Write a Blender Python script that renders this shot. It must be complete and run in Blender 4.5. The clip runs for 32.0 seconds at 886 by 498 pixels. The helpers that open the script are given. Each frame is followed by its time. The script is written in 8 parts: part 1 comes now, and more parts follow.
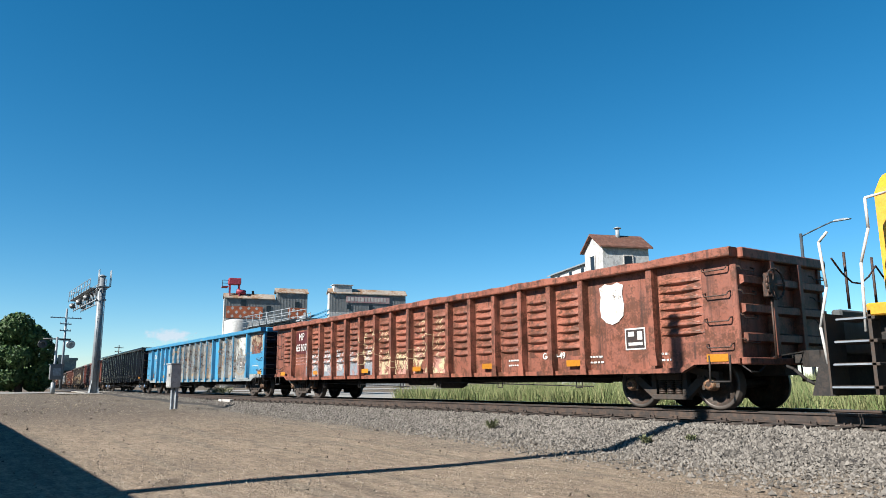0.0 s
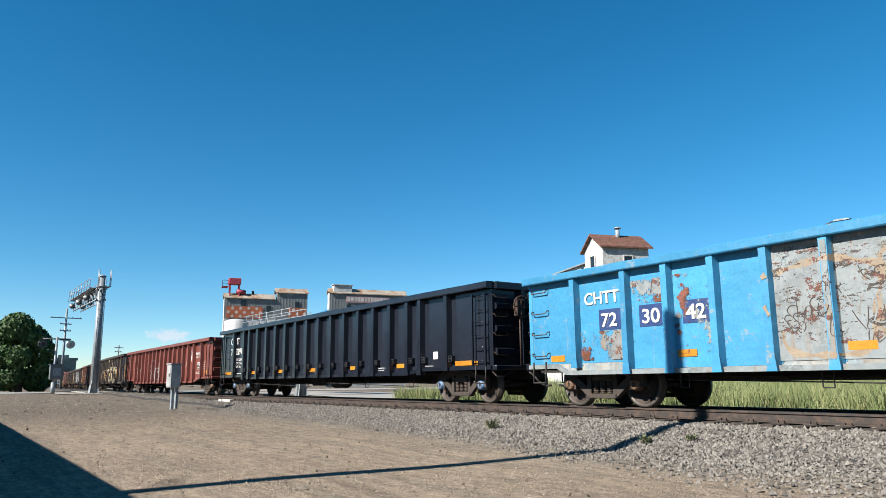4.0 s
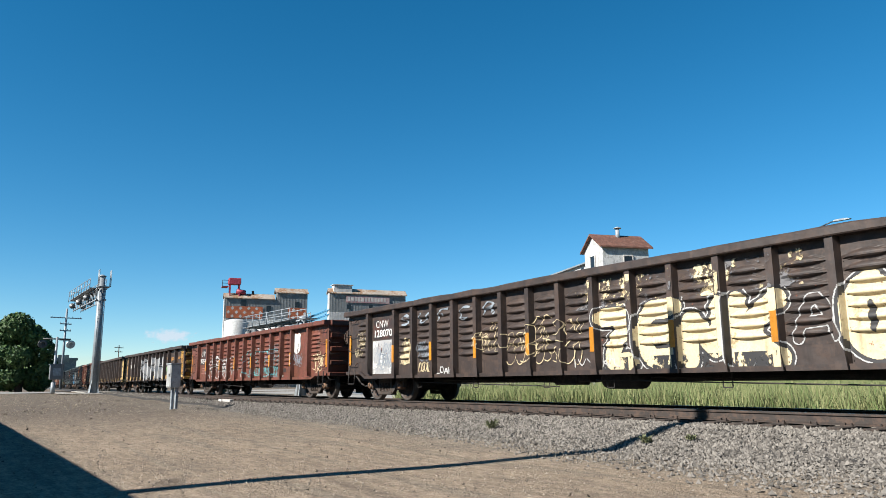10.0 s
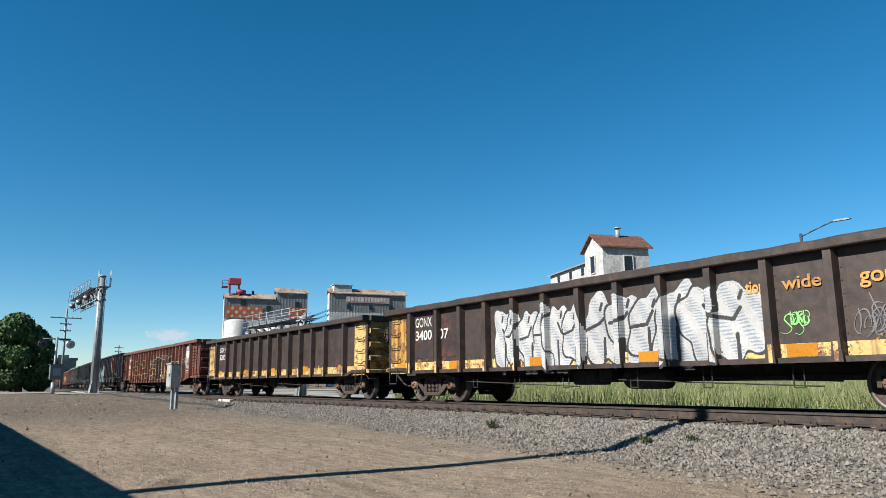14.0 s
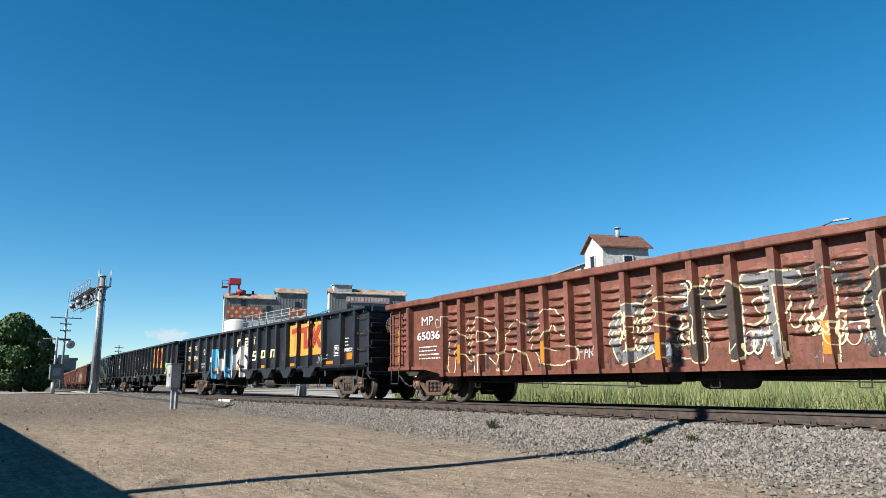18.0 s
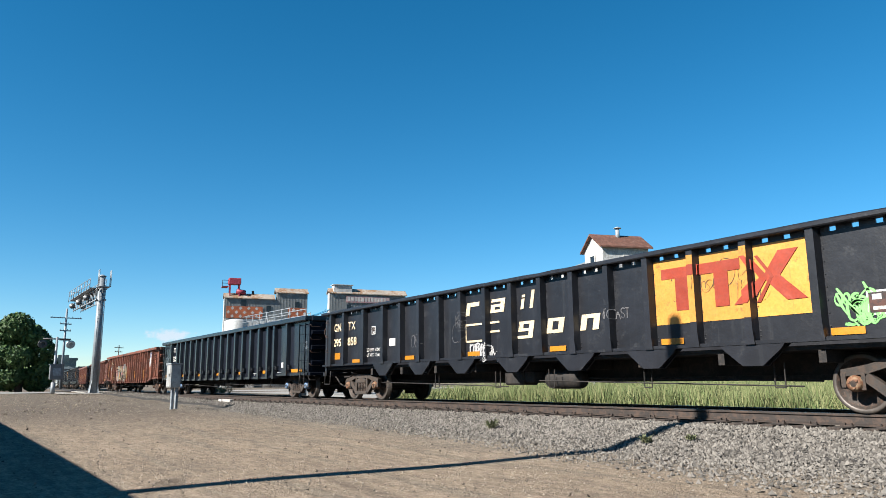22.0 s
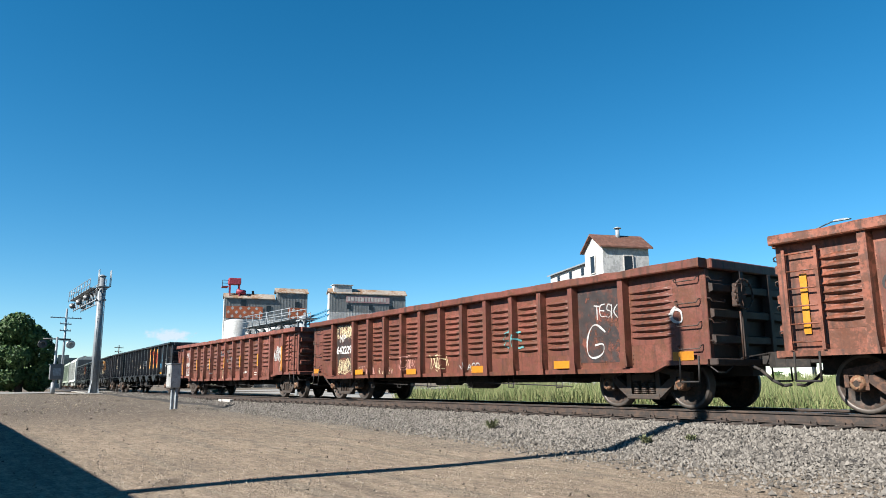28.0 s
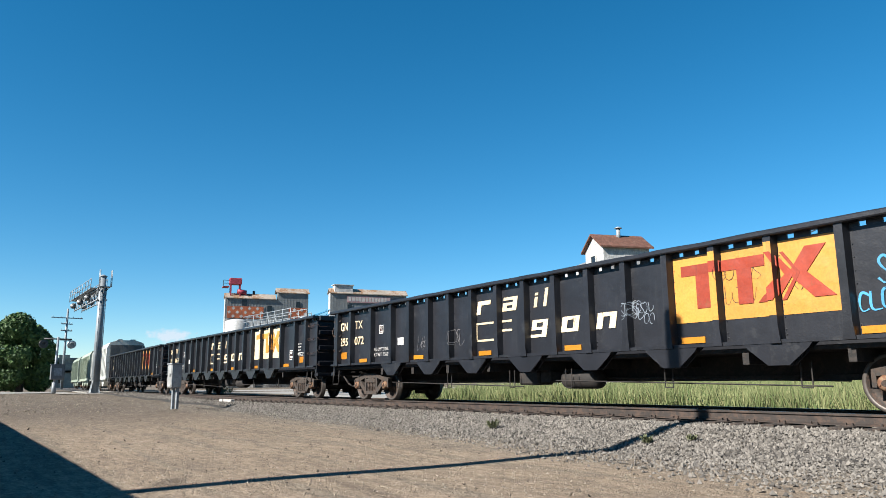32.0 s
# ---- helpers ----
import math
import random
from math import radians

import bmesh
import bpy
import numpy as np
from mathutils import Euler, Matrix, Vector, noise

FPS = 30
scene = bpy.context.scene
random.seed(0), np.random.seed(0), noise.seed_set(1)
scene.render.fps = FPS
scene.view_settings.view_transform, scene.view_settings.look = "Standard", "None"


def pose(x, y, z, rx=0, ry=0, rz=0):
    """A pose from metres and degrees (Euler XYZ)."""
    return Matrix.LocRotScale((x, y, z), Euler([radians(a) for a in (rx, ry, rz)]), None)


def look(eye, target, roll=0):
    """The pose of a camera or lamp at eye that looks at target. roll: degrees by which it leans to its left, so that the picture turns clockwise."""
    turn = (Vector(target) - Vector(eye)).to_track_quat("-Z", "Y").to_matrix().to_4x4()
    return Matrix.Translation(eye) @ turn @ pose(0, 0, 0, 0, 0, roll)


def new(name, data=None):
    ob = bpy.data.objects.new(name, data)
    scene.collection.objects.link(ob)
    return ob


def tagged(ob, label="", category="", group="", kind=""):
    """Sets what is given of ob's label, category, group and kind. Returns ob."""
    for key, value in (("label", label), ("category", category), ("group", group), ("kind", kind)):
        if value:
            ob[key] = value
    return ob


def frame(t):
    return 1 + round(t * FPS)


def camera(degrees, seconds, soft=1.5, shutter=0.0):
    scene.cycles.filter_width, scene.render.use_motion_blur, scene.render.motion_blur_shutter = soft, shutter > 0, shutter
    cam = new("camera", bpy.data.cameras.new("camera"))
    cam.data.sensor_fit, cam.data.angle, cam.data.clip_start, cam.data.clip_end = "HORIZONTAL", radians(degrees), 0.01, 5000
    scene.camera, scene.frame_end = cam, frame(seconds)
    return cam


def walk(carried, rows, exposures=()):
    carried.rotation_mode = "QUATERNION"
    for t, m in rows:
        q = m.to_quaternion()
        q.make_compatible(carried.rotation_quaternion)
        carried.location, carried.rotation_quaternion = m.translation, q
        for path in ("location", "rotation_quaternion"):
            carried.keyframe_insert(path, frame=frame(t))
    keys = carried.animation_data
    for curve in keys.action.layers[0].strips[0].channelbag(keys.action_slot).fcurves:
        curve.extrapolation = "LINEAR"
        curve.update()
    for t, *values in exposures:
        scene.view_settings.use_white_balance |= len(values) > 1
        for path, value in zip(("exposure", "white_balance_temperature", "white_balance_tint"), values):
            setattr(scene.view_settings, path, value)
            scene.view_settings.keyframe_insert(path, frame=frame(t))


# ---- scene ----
# ---- plan: x runs along the track (the train rolls towards +x), y away from the eye, z up from the yard's dirt ----
TRACK_Y = 12.51      # centre line of the track
BEND_X, BEND_R, BEND_END = -38.0, 450.0, radians(5)   # up the line the track bends gently away
RAIL = 0.60          # top of the rail above the dirt
EYE = (0.0, 0.0, RAIL + 0.522)
AIM = Vector((-8.0767, 5.6087, RAIL + 2.3411))

cam = camera(63.03, 32.0, soft=0.5)
NUDGED = AIM + Vector((-0.006, -0.009, 0.0))
walk(cam, [(0, look(EYE, AIM, -0.47)), (31.2, look(EYE, AIM, -0.47)), (31.6, look(EYE, NUDGED, -0.47)), (32, look(EYE, NUDGED, -0.47))],
     exposures=[(t, 1.375 + e) for t, e in ((0, 0.12), (2, 0.10), (3.0, 0.02), (3.6, 0.1), (5.2, 0.36), (6, 0.38), (7, 0.21), (8, 0.13), (9, 0.09), (11, 0.13), (12.5, 0.16), (14, -0.05), (17, 0.12), (18.6, 0.10), (20, 0.02), (21, 0.05), (22, 0.22), (23, 0.16), (24.6, 0.31), (25.0, 0.28), (25.5, 0.15), (27.5, 0.20), (27.8, 0.24), (29, 0.22), (32, 0.20))])

# ---- light: clear sky, sun behind the eye and square to the track ----
SUN_UP, SUN_SIDE = radians(36), radians(0.5)
world = bpy.data.worlds.new("sky")
scene.world = world
world.use_nodes = True
wn, wl = world.node_tree.nodes, world.node_tree.links
sky = wn.new("ShaderNodeTexSky")
sky.sky_type, sky.sun_disc = "NISHITA", False
sky.sun_elevation, sky.sun_rotation = SUN_UP, math.pi + SUN_SIDE
sky.altitude, sky.air_density, sky.dust_density, sky.ozone_density = 1500, 1.0, 0.0, 4.0
wn["Background"].inputs["Strength"].default_value = 0.050
deep = wn.new("ShaderNodeHueSaturation")
deep.inputs["Hue"].default_value, deep.inputs["Saturation"].default_value = 0.4875, 1.31
wl.new(sky.outputs["Color"], deep.inputs["Color"])
wl.new(deep.outputs["Color"], wn["Background"].inputs["Color"])
sun = new("sun", bpy.data.lights.new("sun", "SUN"))
sun.data.energy, sun.data.angle, sun.data.color = 5.0, radians(0.36), (1.0, 0.95, 0.87)
sun.matrix_world = look((-50 * math.cos(SUN_UP) * math.sin(SUN_SIDE), -50 * math.cos(SUN_UP) * math.cos(SUN_SIDE), 50 * math.sin(SUN_UP)), (0, 0, 0))


# ---- materials ----
def nodes_of(name):
    m = bpy.data.materials.new(name)
    m.use_nodes = True
    n, l = m.node_tree.nodes, m.node_tree.links
    return m, n, l, n["Principled BSDF"]


def spread(n, l):
    """Object coordinates, shifted from piece to piece."""
    tc, oi = n.new("ShaderNodeTexCoord"), n.new("ShaderNodeObjectInfo")
    mul = n.new("ShaderNodeMath")
    mul.operation, mul.inputs[1].default_value = "MULTIPLY", 37.0
    l.new(oi.outputs["Random"], mul.inputs[0])
    add = n.new("ShaderNodeVectorMath")
    add.operation = "ADD"
    l.new(tc.outputs["Object"], add.inputs[0])
    l.new(mul.outputs[0], add.inputs[1])
    return add.outputs[0]


def noise_of(n, l, vec, scale, detail=4.0, stretch=(1, 1, 1), rough=0.6):
    mp = n.new("ShaderNodeMapping")
    mp.inputs["Scale"].default_value = stretch
    l.new(vec, mp.inputs["Vector"])
    t = n.new("ShaderNodeTexNoise")
    t.inputs["Scale"].default_value, t.inputs["Detail"].default_value, t.inputs["Roughness"].default_value = scale, detail, rough
    l.new(mp.outputs[0], t.inputs["Vector"])
    return t.outputs["Fac"]


def ramp_of(n, l, fac, lo, hi):
    r = n.new("ShaderNodeMapRange")
    r.inputs["From Min"].default_value, r.inputs["From Max"].default_value = lo, hi
    l.new(fac, r.inputs["Value"])
    return r.outputs[0]


def mixed(n, l, fac, a, b, mode="MIX"):
    m = n.new("ShaderNodeMix")
    m.data_type, m.blend_type = "RGBA", mode
    for sock, v in ((m.inputs["Factor"], fac), (m.inputs["A"], a), (m.inputs["B"], b)):
        if isinstance(v, (int, float)):
            sock.default_value = v
        elif isinstance(v, tuple):
            sock.default_value = (*v, 1.0)
        else:
            l.new(v, sock)
    return m.outputs["Result"]


def surface(name, color, rough=0.6, metal=0.0, second=None, amount=0.3, scale=1.5, grain=25.0, streak=None, streaks=0.0, bump=0.15, vary=0.12, spec=0.4, dents=0.0):
    """A painted, rusted, earthy or wooden surface: colour, a second colour in patches, upright streaks, grain and relief."""
    m, n, l, b = nodes_of(name)
    v = spread(n, l)
    big = noise_of(n, l, v, scale, 5.0)
    fine = noise_of(n, l, v, grain, 3.0)
    dark, light = tuple(c * (1 - 2.2 * vary) for c in color), tuple(min(1, c * (1 + 1.6 * vary)) for c in color)
    col = mixed(n, l, ramp_of(n, l, big, 0.3, 0.7), dark, light)
    oi = n.new("ShaderNodeObjectInfo")
    col = mixed(n, l, ramp_of(n, l, oi.outputs["Random"], 0.0, 1.0), mixed(n, l, 1.0, col, (0.80, 0.80, 0.80), "MULTIPLY"), mixed(n, l, 1.0, col, (1.12, 1.10, 1.08), "MULTIPLY"))
    if second:
        both = n.new("ShaderNodeMath")
        both.operation = "MULTIPLY_ADD"
        both.inputs[1].default_value = 0.35
        l.new(fine, both.inputs[0])
        l.new(noise_of(n, l, v, scale * 2.7, 6.0, (1, 1, 1), 0.7), both.inputs[2])
        edge = 0.85 - 0.5 * amount
        col = mixed(n, l, ramp_of(n, l, both.outputs[0], edge - 0.05, edge + 0.06), col, second)
    if streak:
        run = noise_of(n, l, v, 1.0, 5.0, (7, 7, 0.45), 0.65)
        edge = 0.72 - 0.35 * streaks
        col = mixed(n, l, ramp_of(n, l, run, edge - 0.06, edge + 0.12), col, streak)
    col = mixed(n, l, ramp_of(n, l, fine, 0.25, 0.75), col, mixed(n, l, 0.25, col, (0.0, 0.0, 0.0)))
    l.new(col, b.inputs["Base Color"])
    b.inputs["Roughness"].default_value, b.inputs["Metallic"].default_value = rough, metal
    b.inputs["Specular IOR Level"].default_value = spec
    if bump:
        bp = n.new("ShaderNodeBump")
        bp.inputs["Strength"].default_value, bp.inputs["Distance"].default_value = bump, 0.02
        l.new(fine, bp.inputs["Height"])
        if dents:
            wave = n.new("ShaderNodeBump")
            wave.inputs["Strength"].default_value, wave.inputs["Distance"].default_value = dents, 0.06
            l.new(noise_of(n, l, v, 1.7, 2.0), wave.inputs["Height"])
            l.new(wave.outputs[0], bp.inputs["Normal"])
        l.new(bp.outputs[0], b.inputs["Normal"])
    return m


RUST = (0.081, 0.028, 0.014)
DARK_RUST = (0.037, 0.016, 0.01)
M = {}


def paint(name, color, rust=0.35, streaks=0.4, rough=0.55, second=RUST, streak=DARK_RUST, vary=0.12, scale=1.2, spec=0.4, dents=0.6):
    M[name] = surface(name, color, rough, 0.0, second, rust, scale, 22.0, streak, streaks, 0.12, vary, spec, dents)


paint("oxide_red", (0.192, 0.066, 0.042), 0.30, 0.42)
paint("oxide_brown", (0.118, 0.036, 0.024), 0.32, 0.42)
paint("oxide_bright", (0.126, 0.042, 0.028), 0.28, 0.38)
paint("oxide_orange", (0.178, 0.058, 0.034), 0.36, 0.42)
paint("faded_red", (0.162, 0.055, 0.040), 0.25, 0.38)
paint("dusty_brown", (0.104, 0.044, 0.033), 0.30, 0.42)
paint("fresh_red", (0.135, 0.037, 0.027), 0.02, 0.08, 0.42, vary=0.06)
paint("car_black", (0.010, 0.0125, 0.019), 0.02, 0.10, 0.18, (0.015, 0.016, 0.02), (0.012, 0.014, 0.019), 0.1, spec=0.28, dents=0.12)
paint("black_dusty", (0.012, 0.013, 0.017), 0.12, 0.25, 0.38, (0.024, 0.025, 0.028), (0.02, 0.021, 0.024), 0.15, spec=0.4, dents=0.25)
paint("dark_brown", (0.027, 0.0185, 0.016), 0.3, 0.4, 0.6, (0.040, 0.025, 0.019), (0.017, 0.012, 0.011))
paint("sky_blue", (0.034, 0.187, 0.335), 0.05, 0.1, 0.45, (0.186, 0.205, 0.205), (0.124, 0.186, 0.223), 0.06)
paint("worn_blue", (0.225, 0.225, 0.212), 0.36, 0.4, 0.6, (0.150, 0.185, 0.200), (0.150, 0.125, 0.100), 0.15, 1.8)
paint("mural_beige", (0.185, 0.150, 0.108), 0.3, 0.3, 0.6, (0.186, 0.136, 0.093), (0.161, 0.124, 0.093), 0.15, 2.0)
paint("mural_grey", (0.150, 0.172, 0.180), 0.3, 0.3, 0.6, (0.167, 0.186, 0.192), (0.161, 0.124, 0.093), 0.15, 2.0)
paint("old_yellow", (0.341, 0.186, 0.028), 0.3, 0.5, 0.6, (0.105, 0.046, 0.019), (0.074, 0.034, 0.019))
paint("pale_yellow", (0.449, 0.313, 0.116), 0.25, 0.35, 0.6, (0.124, 0.062, 0.031), (0.124, 0.062, 0.031))
paint("engine_yellow", (0.49, 0.245, 0.02), 0.03, 0.1, 0.4, (0.186, 0.099, 0.031), (0.248, 0.124, 0.031), 0.05)
paint("hopper_white", (0.422, 0.442, 0.422), 0.1, 0.35, 0.55, (0.248, 0.236, 0.198), (0.223, 0.211, 0.186), 0.08)
paint("hopper_green", (0.236, 0.279, 0.223), 0.1, 0.3, 0.55, (0.186, 0.186, 0.149), (0.155, 0.155, 0.124), 0.08)
paint("hopper_grey", (0.074, 0.081, 0.084), 0.15, 0.35, 0.55, (0.087, 0.081, 0.074), (0.081, 0.074, 0.068), 0.1)
paint("reflector_yellow", (0.36, 0.145, 0.010), 0.04, 0.05, 0.4, (0.25, 0.11, 0.02), (0.25, 0.11, 0.02), 0.04)
paint("panel_amber", (0.44, 0.205, 0.038), 0.05, 0.14, 0.45, (0.22, 0.11, 0.03), (0.20, 0.10, 0.03), 0.05)
paint("sign_red", (0.235, 0.034, 0.016), 0.05, 0.1, 0.45, (0.17, 0.06, 0.025), (0.13, 0.026, 0.015), 0.06)
paint("letter_white", (0.453, 0.453, 0.441), 0.06, 0.12, 0.55, (0.217, 0.174, 0.149), (0.248, 0.223, 0.205), 0.05)
paint("letter_cream", (0.544, 0.449, 0.299), 0.06, 0.12, 0.55, (0.217, 0.161, 0.112), (0.248, 0.186, 0.124), 0.05)
paint("letter_orange", (0.422, 0.197, 0.041), 0.1, 0.2, 0.55, (0.124, 0.062, 0.031), (0.124, 0.062, 0.031), 0.06)
paint("spray_white", (0.30, 0.305, 0.31), 0.08, 0.2, 0.6, (0.217, 0.211, 0.211), (0.248, 0.242, 0.236), 0.08)
paint("spray_cream", (0.462, 0.388, 0.245), 0.1, 0.25, 0.6, (0.248, 0.186, 0.099), (0.248, 0.186, 0.112), 0.08)
paint("spray_pink", (0.341, 0.174, 0.149), 0.1, 0.2, 0.6, (0.217, 0.099, 0.074), (0.217, 0.099, 0.074), 0.08)
paint("spray_silver", (0.165, 0.195, 0.23), 0.1, 0.2, 0.5, (0.186, 0.205, 0.223), (0.217, 0.236, 0.248), 0.08)
paint("spray_grey", (0.105, 0.105, 0.112), 0.1, 0.2, 0.6, (0.074, 0.062, 0.062), (0.074, 0.062, 0.062), 0.08)
paint("spray_black", (0.02, 0.02, 0.022), 0.05, 0.1, 0.6, (0.037, 0.025, 0.019), (0.031, 0.025, 0.019), 0.08)
paint("spray_blue", (0.041, 0.224, 0.408), 0.05, 0.1, 0.55, (0.062, 0.155, 0.248), (0.062, 0.155, 0.248), 0.06)
paint("spray_teal", (0.062, 0.211, 0.229), 0.08, 0.15, 0.6, (0.074, 0.124, 0.124), (0.062, 0.124, 0.124), 0.06)
paint("spray_green", (0.15, 0.422, 0.122), 0.08, 0.1, 0.6, (0.124, 0.248, 0.093), (0.124, 0.248, 0.093), 0.06)
paint("emblem_blue", (0.019, 0.043, 0.136), 0.05, 0.1, 0.5, (0.124, 0.124, 0.149), (0.062, 0.062, 0.124), 0.06)
paint("plate_black", (0.019, 0.014, 0.014), 0.25, 0.3, 0.6, (0.062, 0.022, 0.015), (0.031, 0.015, 0.012), 0.1)
paint("plate_maroon", (0.062, 0.01, 0.011), 0.12, 0.15, 0.5, (0.099, 0.037, 0.031), (0.05, 0.012, 0.012), 0.08)
M["hook_grey"] = surface("hook_grey", (0.028, 0.030, 0.035), 0.5, 0.2, (0.03, 0.03, 0.033), 0.3, 4, 30)
M["truck_brown"] = surface("truck_brown", (0.036, 0.031, 0.028), 0.8, 0.1, (0.048, 0.033, 0.025), 0.35, 4, 40, (0.02, 0.017, 0.015), 0.35, 0.4)
M["truck_rust"] = surface("truck_rust", (0.044, 0.026, 0.020), 0.8, 0.1, (0.095, 0.048, 0.030), 0.35, 4, 40, (0.025, 0.015, 0.012), 0.35, 0.4)
M["under_black"] = surface("under_black", (0.014, 0.013, 0.013), 0.8, 0.1, (0.028, 0.022, 0.019), 0.3, 3, 30, None, 0, 0.3)
M["wheel_steel"] = surface("wheel_steel", (0.022, 0.017, 0.014), 0.65, 0.35, (0.056, 0.034, 0.025), 0.3, 5, 40, None, 0, 0.25)
M["tread"] = surface("tread", (0.068, 0.059, 0.053), 0.5, 0.4, None, 0, 5, 40, None, 0, 0.05)
M["grab_iron"] = surface("grab_iron", (0.031, 0.022, 0.019), 0.6, 0.2, (0.074, 0.037, 0.025), 0.3, 8, 40)
M["cap_blue"] = surface("cap_blue", (0.074, 0.161, 0.31), 0.5, 0.1, (0.155, 0.186, 0.217), 0.3, 9, 40)
M["cap_rust"] = surface("cap_rust", (0.124, 0.056, 0.031), 0.7, 0.1, (0.186, 0.124, 0.074), 0.3, 9, 40)
M["rail_rust"] = surface("rail_rust", (0.036, 0.029, 0.026), 0.75, 0.2, (0.065, 0.043, 0.033), 0.3, 3, 30, None, 0, 0.2)
M["rail_head"] = surface("rail_head", (0.186, 0.167, 0.155), 0.35, 0.9, (0.087, 0.056, 0.037), 0.1, 3, 30, None, 0, 0.05)
M["tie_wood"] = surface("tie_wood", (0.046, 0.034, 0.027), 0.9, 0, (0.019, 0.015, 0.014), 0.35, 4, 30, None, 0, 0.6)
M["galvanised"] = surface("galvanised", (0.225, 0.255, 0.280), 0.5, 0.1, (0.17, 0.19, 0.21), 0.3, 3, 25, None, 0, 0.05)
M["box_grey"] = surface("box_grey", (0.408, 0.422, 0.422), 0.4, 0.3, (0.31, 0.31, 0.31), 0.2, 3, 30, None, 0, 0.05)
M["signal_black"] = surface("signal_black", (0.02, 0.02, 0.02), 0.5, 0, None, 0, 3, 30)
# a darkened box grey: shade on faces towards +x is put into the colour
M["box_shade_grey"] = surface("box_shade_grey", (0.149, 0.158, 0.167), 0.5, 0.2, (0.112, 0.118, 0.124), 0.3, 3, 30, None, 0, 0.05)
M["lamp_grey"] = surface("lamp_grey", (0.062, 0.065, 0.068), 0.5, 0.1, None, 0, 3, 30)
M["lamp_blue"] = surface("lamp_blue", (0.045, 0.060, 0.075), 0.5, 0.1, None, 0, 3, 30)
M["concrete"] = surface("concrete", (0.26, 0.248, 0.223), 0.9, 0, (0.198, 0.186, 0.167), 0.35, 1.2, 30, None, 0, 0.3)
M["corrugated_grey"] = surface("corrugated_grey", (0.145, 0.16, 0.168), 0.6, 0.1, (0.115, 0.125, 0.13), 0.35, 0.3, 6, (0.17, 0.18, 0.18), 0.3, 0.05)
M["white_siding"] = surface("white_siding", (0.449, 0.456, 0.456), 0.7, 0, (0.279, 0.285, 0.285), 0.3, 0.8, 10, (0.248, 0.236, 0.217), 0.35, 0.1)
M["rusty_roof"] = surface("rusty_roof", (0.155, 0.074, 0.053), 0.7, 0.2, (0.099, 0.046, 0.031), 0.4, 0.8, 8, (0.211, 0.149, 0.124), 0.3, 0.1)
M["patchy_roof"] = surface("patchy_roof", (0.34, 0.30, 0.255), 0.6, 0.1, (0.22, 0.125, 0.07), 0.32, 0.22, 4, (0.25, 0.19, 0.145), 0.35, 0.05)
M["board_white"] = surface("board_white", (0.422, 0.408, 0.394), 0.7, 0, (0.31, 0.298, 0.285), 0.25, 0.6, 8)
M["board_orange"] = surface("board_orange", (0.298, 0.081, 0.031), 0.7, 0, (0.217, 0.062, 0.031), 0.3, 0.6, 8)
M["board_pink"] = surface("board_pink", (0.273, 0.155, 0.167), 0.7, 0, (0.31, 0.248, 0.248), 0.35, 0.5, 8)
M["tower_red"] = surface("tower_red", (0.26, 0.031, 0.056), 0.6, 0.1, (0.186, 0.025, 0.037), 0.3, 1, 10)
M["dark_glass"] = surface("dark_glass", (0.012, 0.015, 0.019), 0.2, 0, None, 0, 1, 10, None, 0, 0)
M["stone_pale"] = surface("stone_pale", (0.223, 0.242, 0.217), 0.9, 0, (0.167, 0.186, 0.174), 0.4, 0.5, 6)
M["pole_wood"] = surface("pole_wood", (0.099, 0.081, 0.068), 0.9, 0, (0.062, 0.05, 0.043), 0.3, 2, 20, None, 0, 0.4)
M["yard_wall"] = surface("yard_wall", (0.279, 0.26, 0.236), 0.85, 0, (0.223, 0.211, 0.192), 0.3, 1, 15)
M["asphalt"] = surface("asphalt", (0.099, 0.096, 0.093), 0.9, 0, (0.136, 0.13, 0.124), 0.35, 0.5, 30, None, 0, 0.3)
M["pale_road"] = surface("pale_road", (0.248, 0.239, 0.22), 0.9, 0, (0.205, 0.198, 0.186), 0.35, 0.3, 20, None, 0, 0.2)
M["bark"] = surface("bark", (0.062, 0.046, 0.034), 0.95, 0, (0.037, 0.028, 0.022), 0.4, 4, 20, None, 0, 0.8)
M["cloud_white"] = surface("cloud_white", (0.544, 0.544, 0.558), 1.0, 0, None, 0, 0.002, 0.01, None, 0, 0, 0.02, 0.0)


def leafy(name, a, b, rough=0.6):
    m, n, l, bs = nodes_of(name)
    g = n.new("ShaderNodeNewGeometry")
    l.new(mixed(n, l, g.outputs["Random Per Island"], a, b), bs.inputs["Base Color"])
    bs.inputs["Roughness"].default_value = rough
    bs.inputs["Specular IOR Level"].default_value = 0.25
    M[name] = m


leafy("leaves", (0.016, 0.040, 0.012), (0.066, 0.115, 0.034))
leafy("grass_blades", (0.066, 0.104, 0.034), (0.180, 0.180, 0.088), 0.8)
leafy("weed", (0.060, 0.075, 0.036), (0.150, 0.150, 0.080), 0.8)
leafy("ballast_stone", (0.055, 0.050, 0.045), (0.168, 0.154, 0.138), 0.95)
leafy("dirt_pebble", (0.085, 0.070, 0.055), (0.240, 0.205, 0.165), 0.95)
leafy("dirt_clod", (0.045, 0.036, 0.028), (0.105, 0.085, 0.066), 0.95)
leafy("scrap", (0.019, 0.015, 0.012), (0.087, 0.05, 0.031), 0.7)


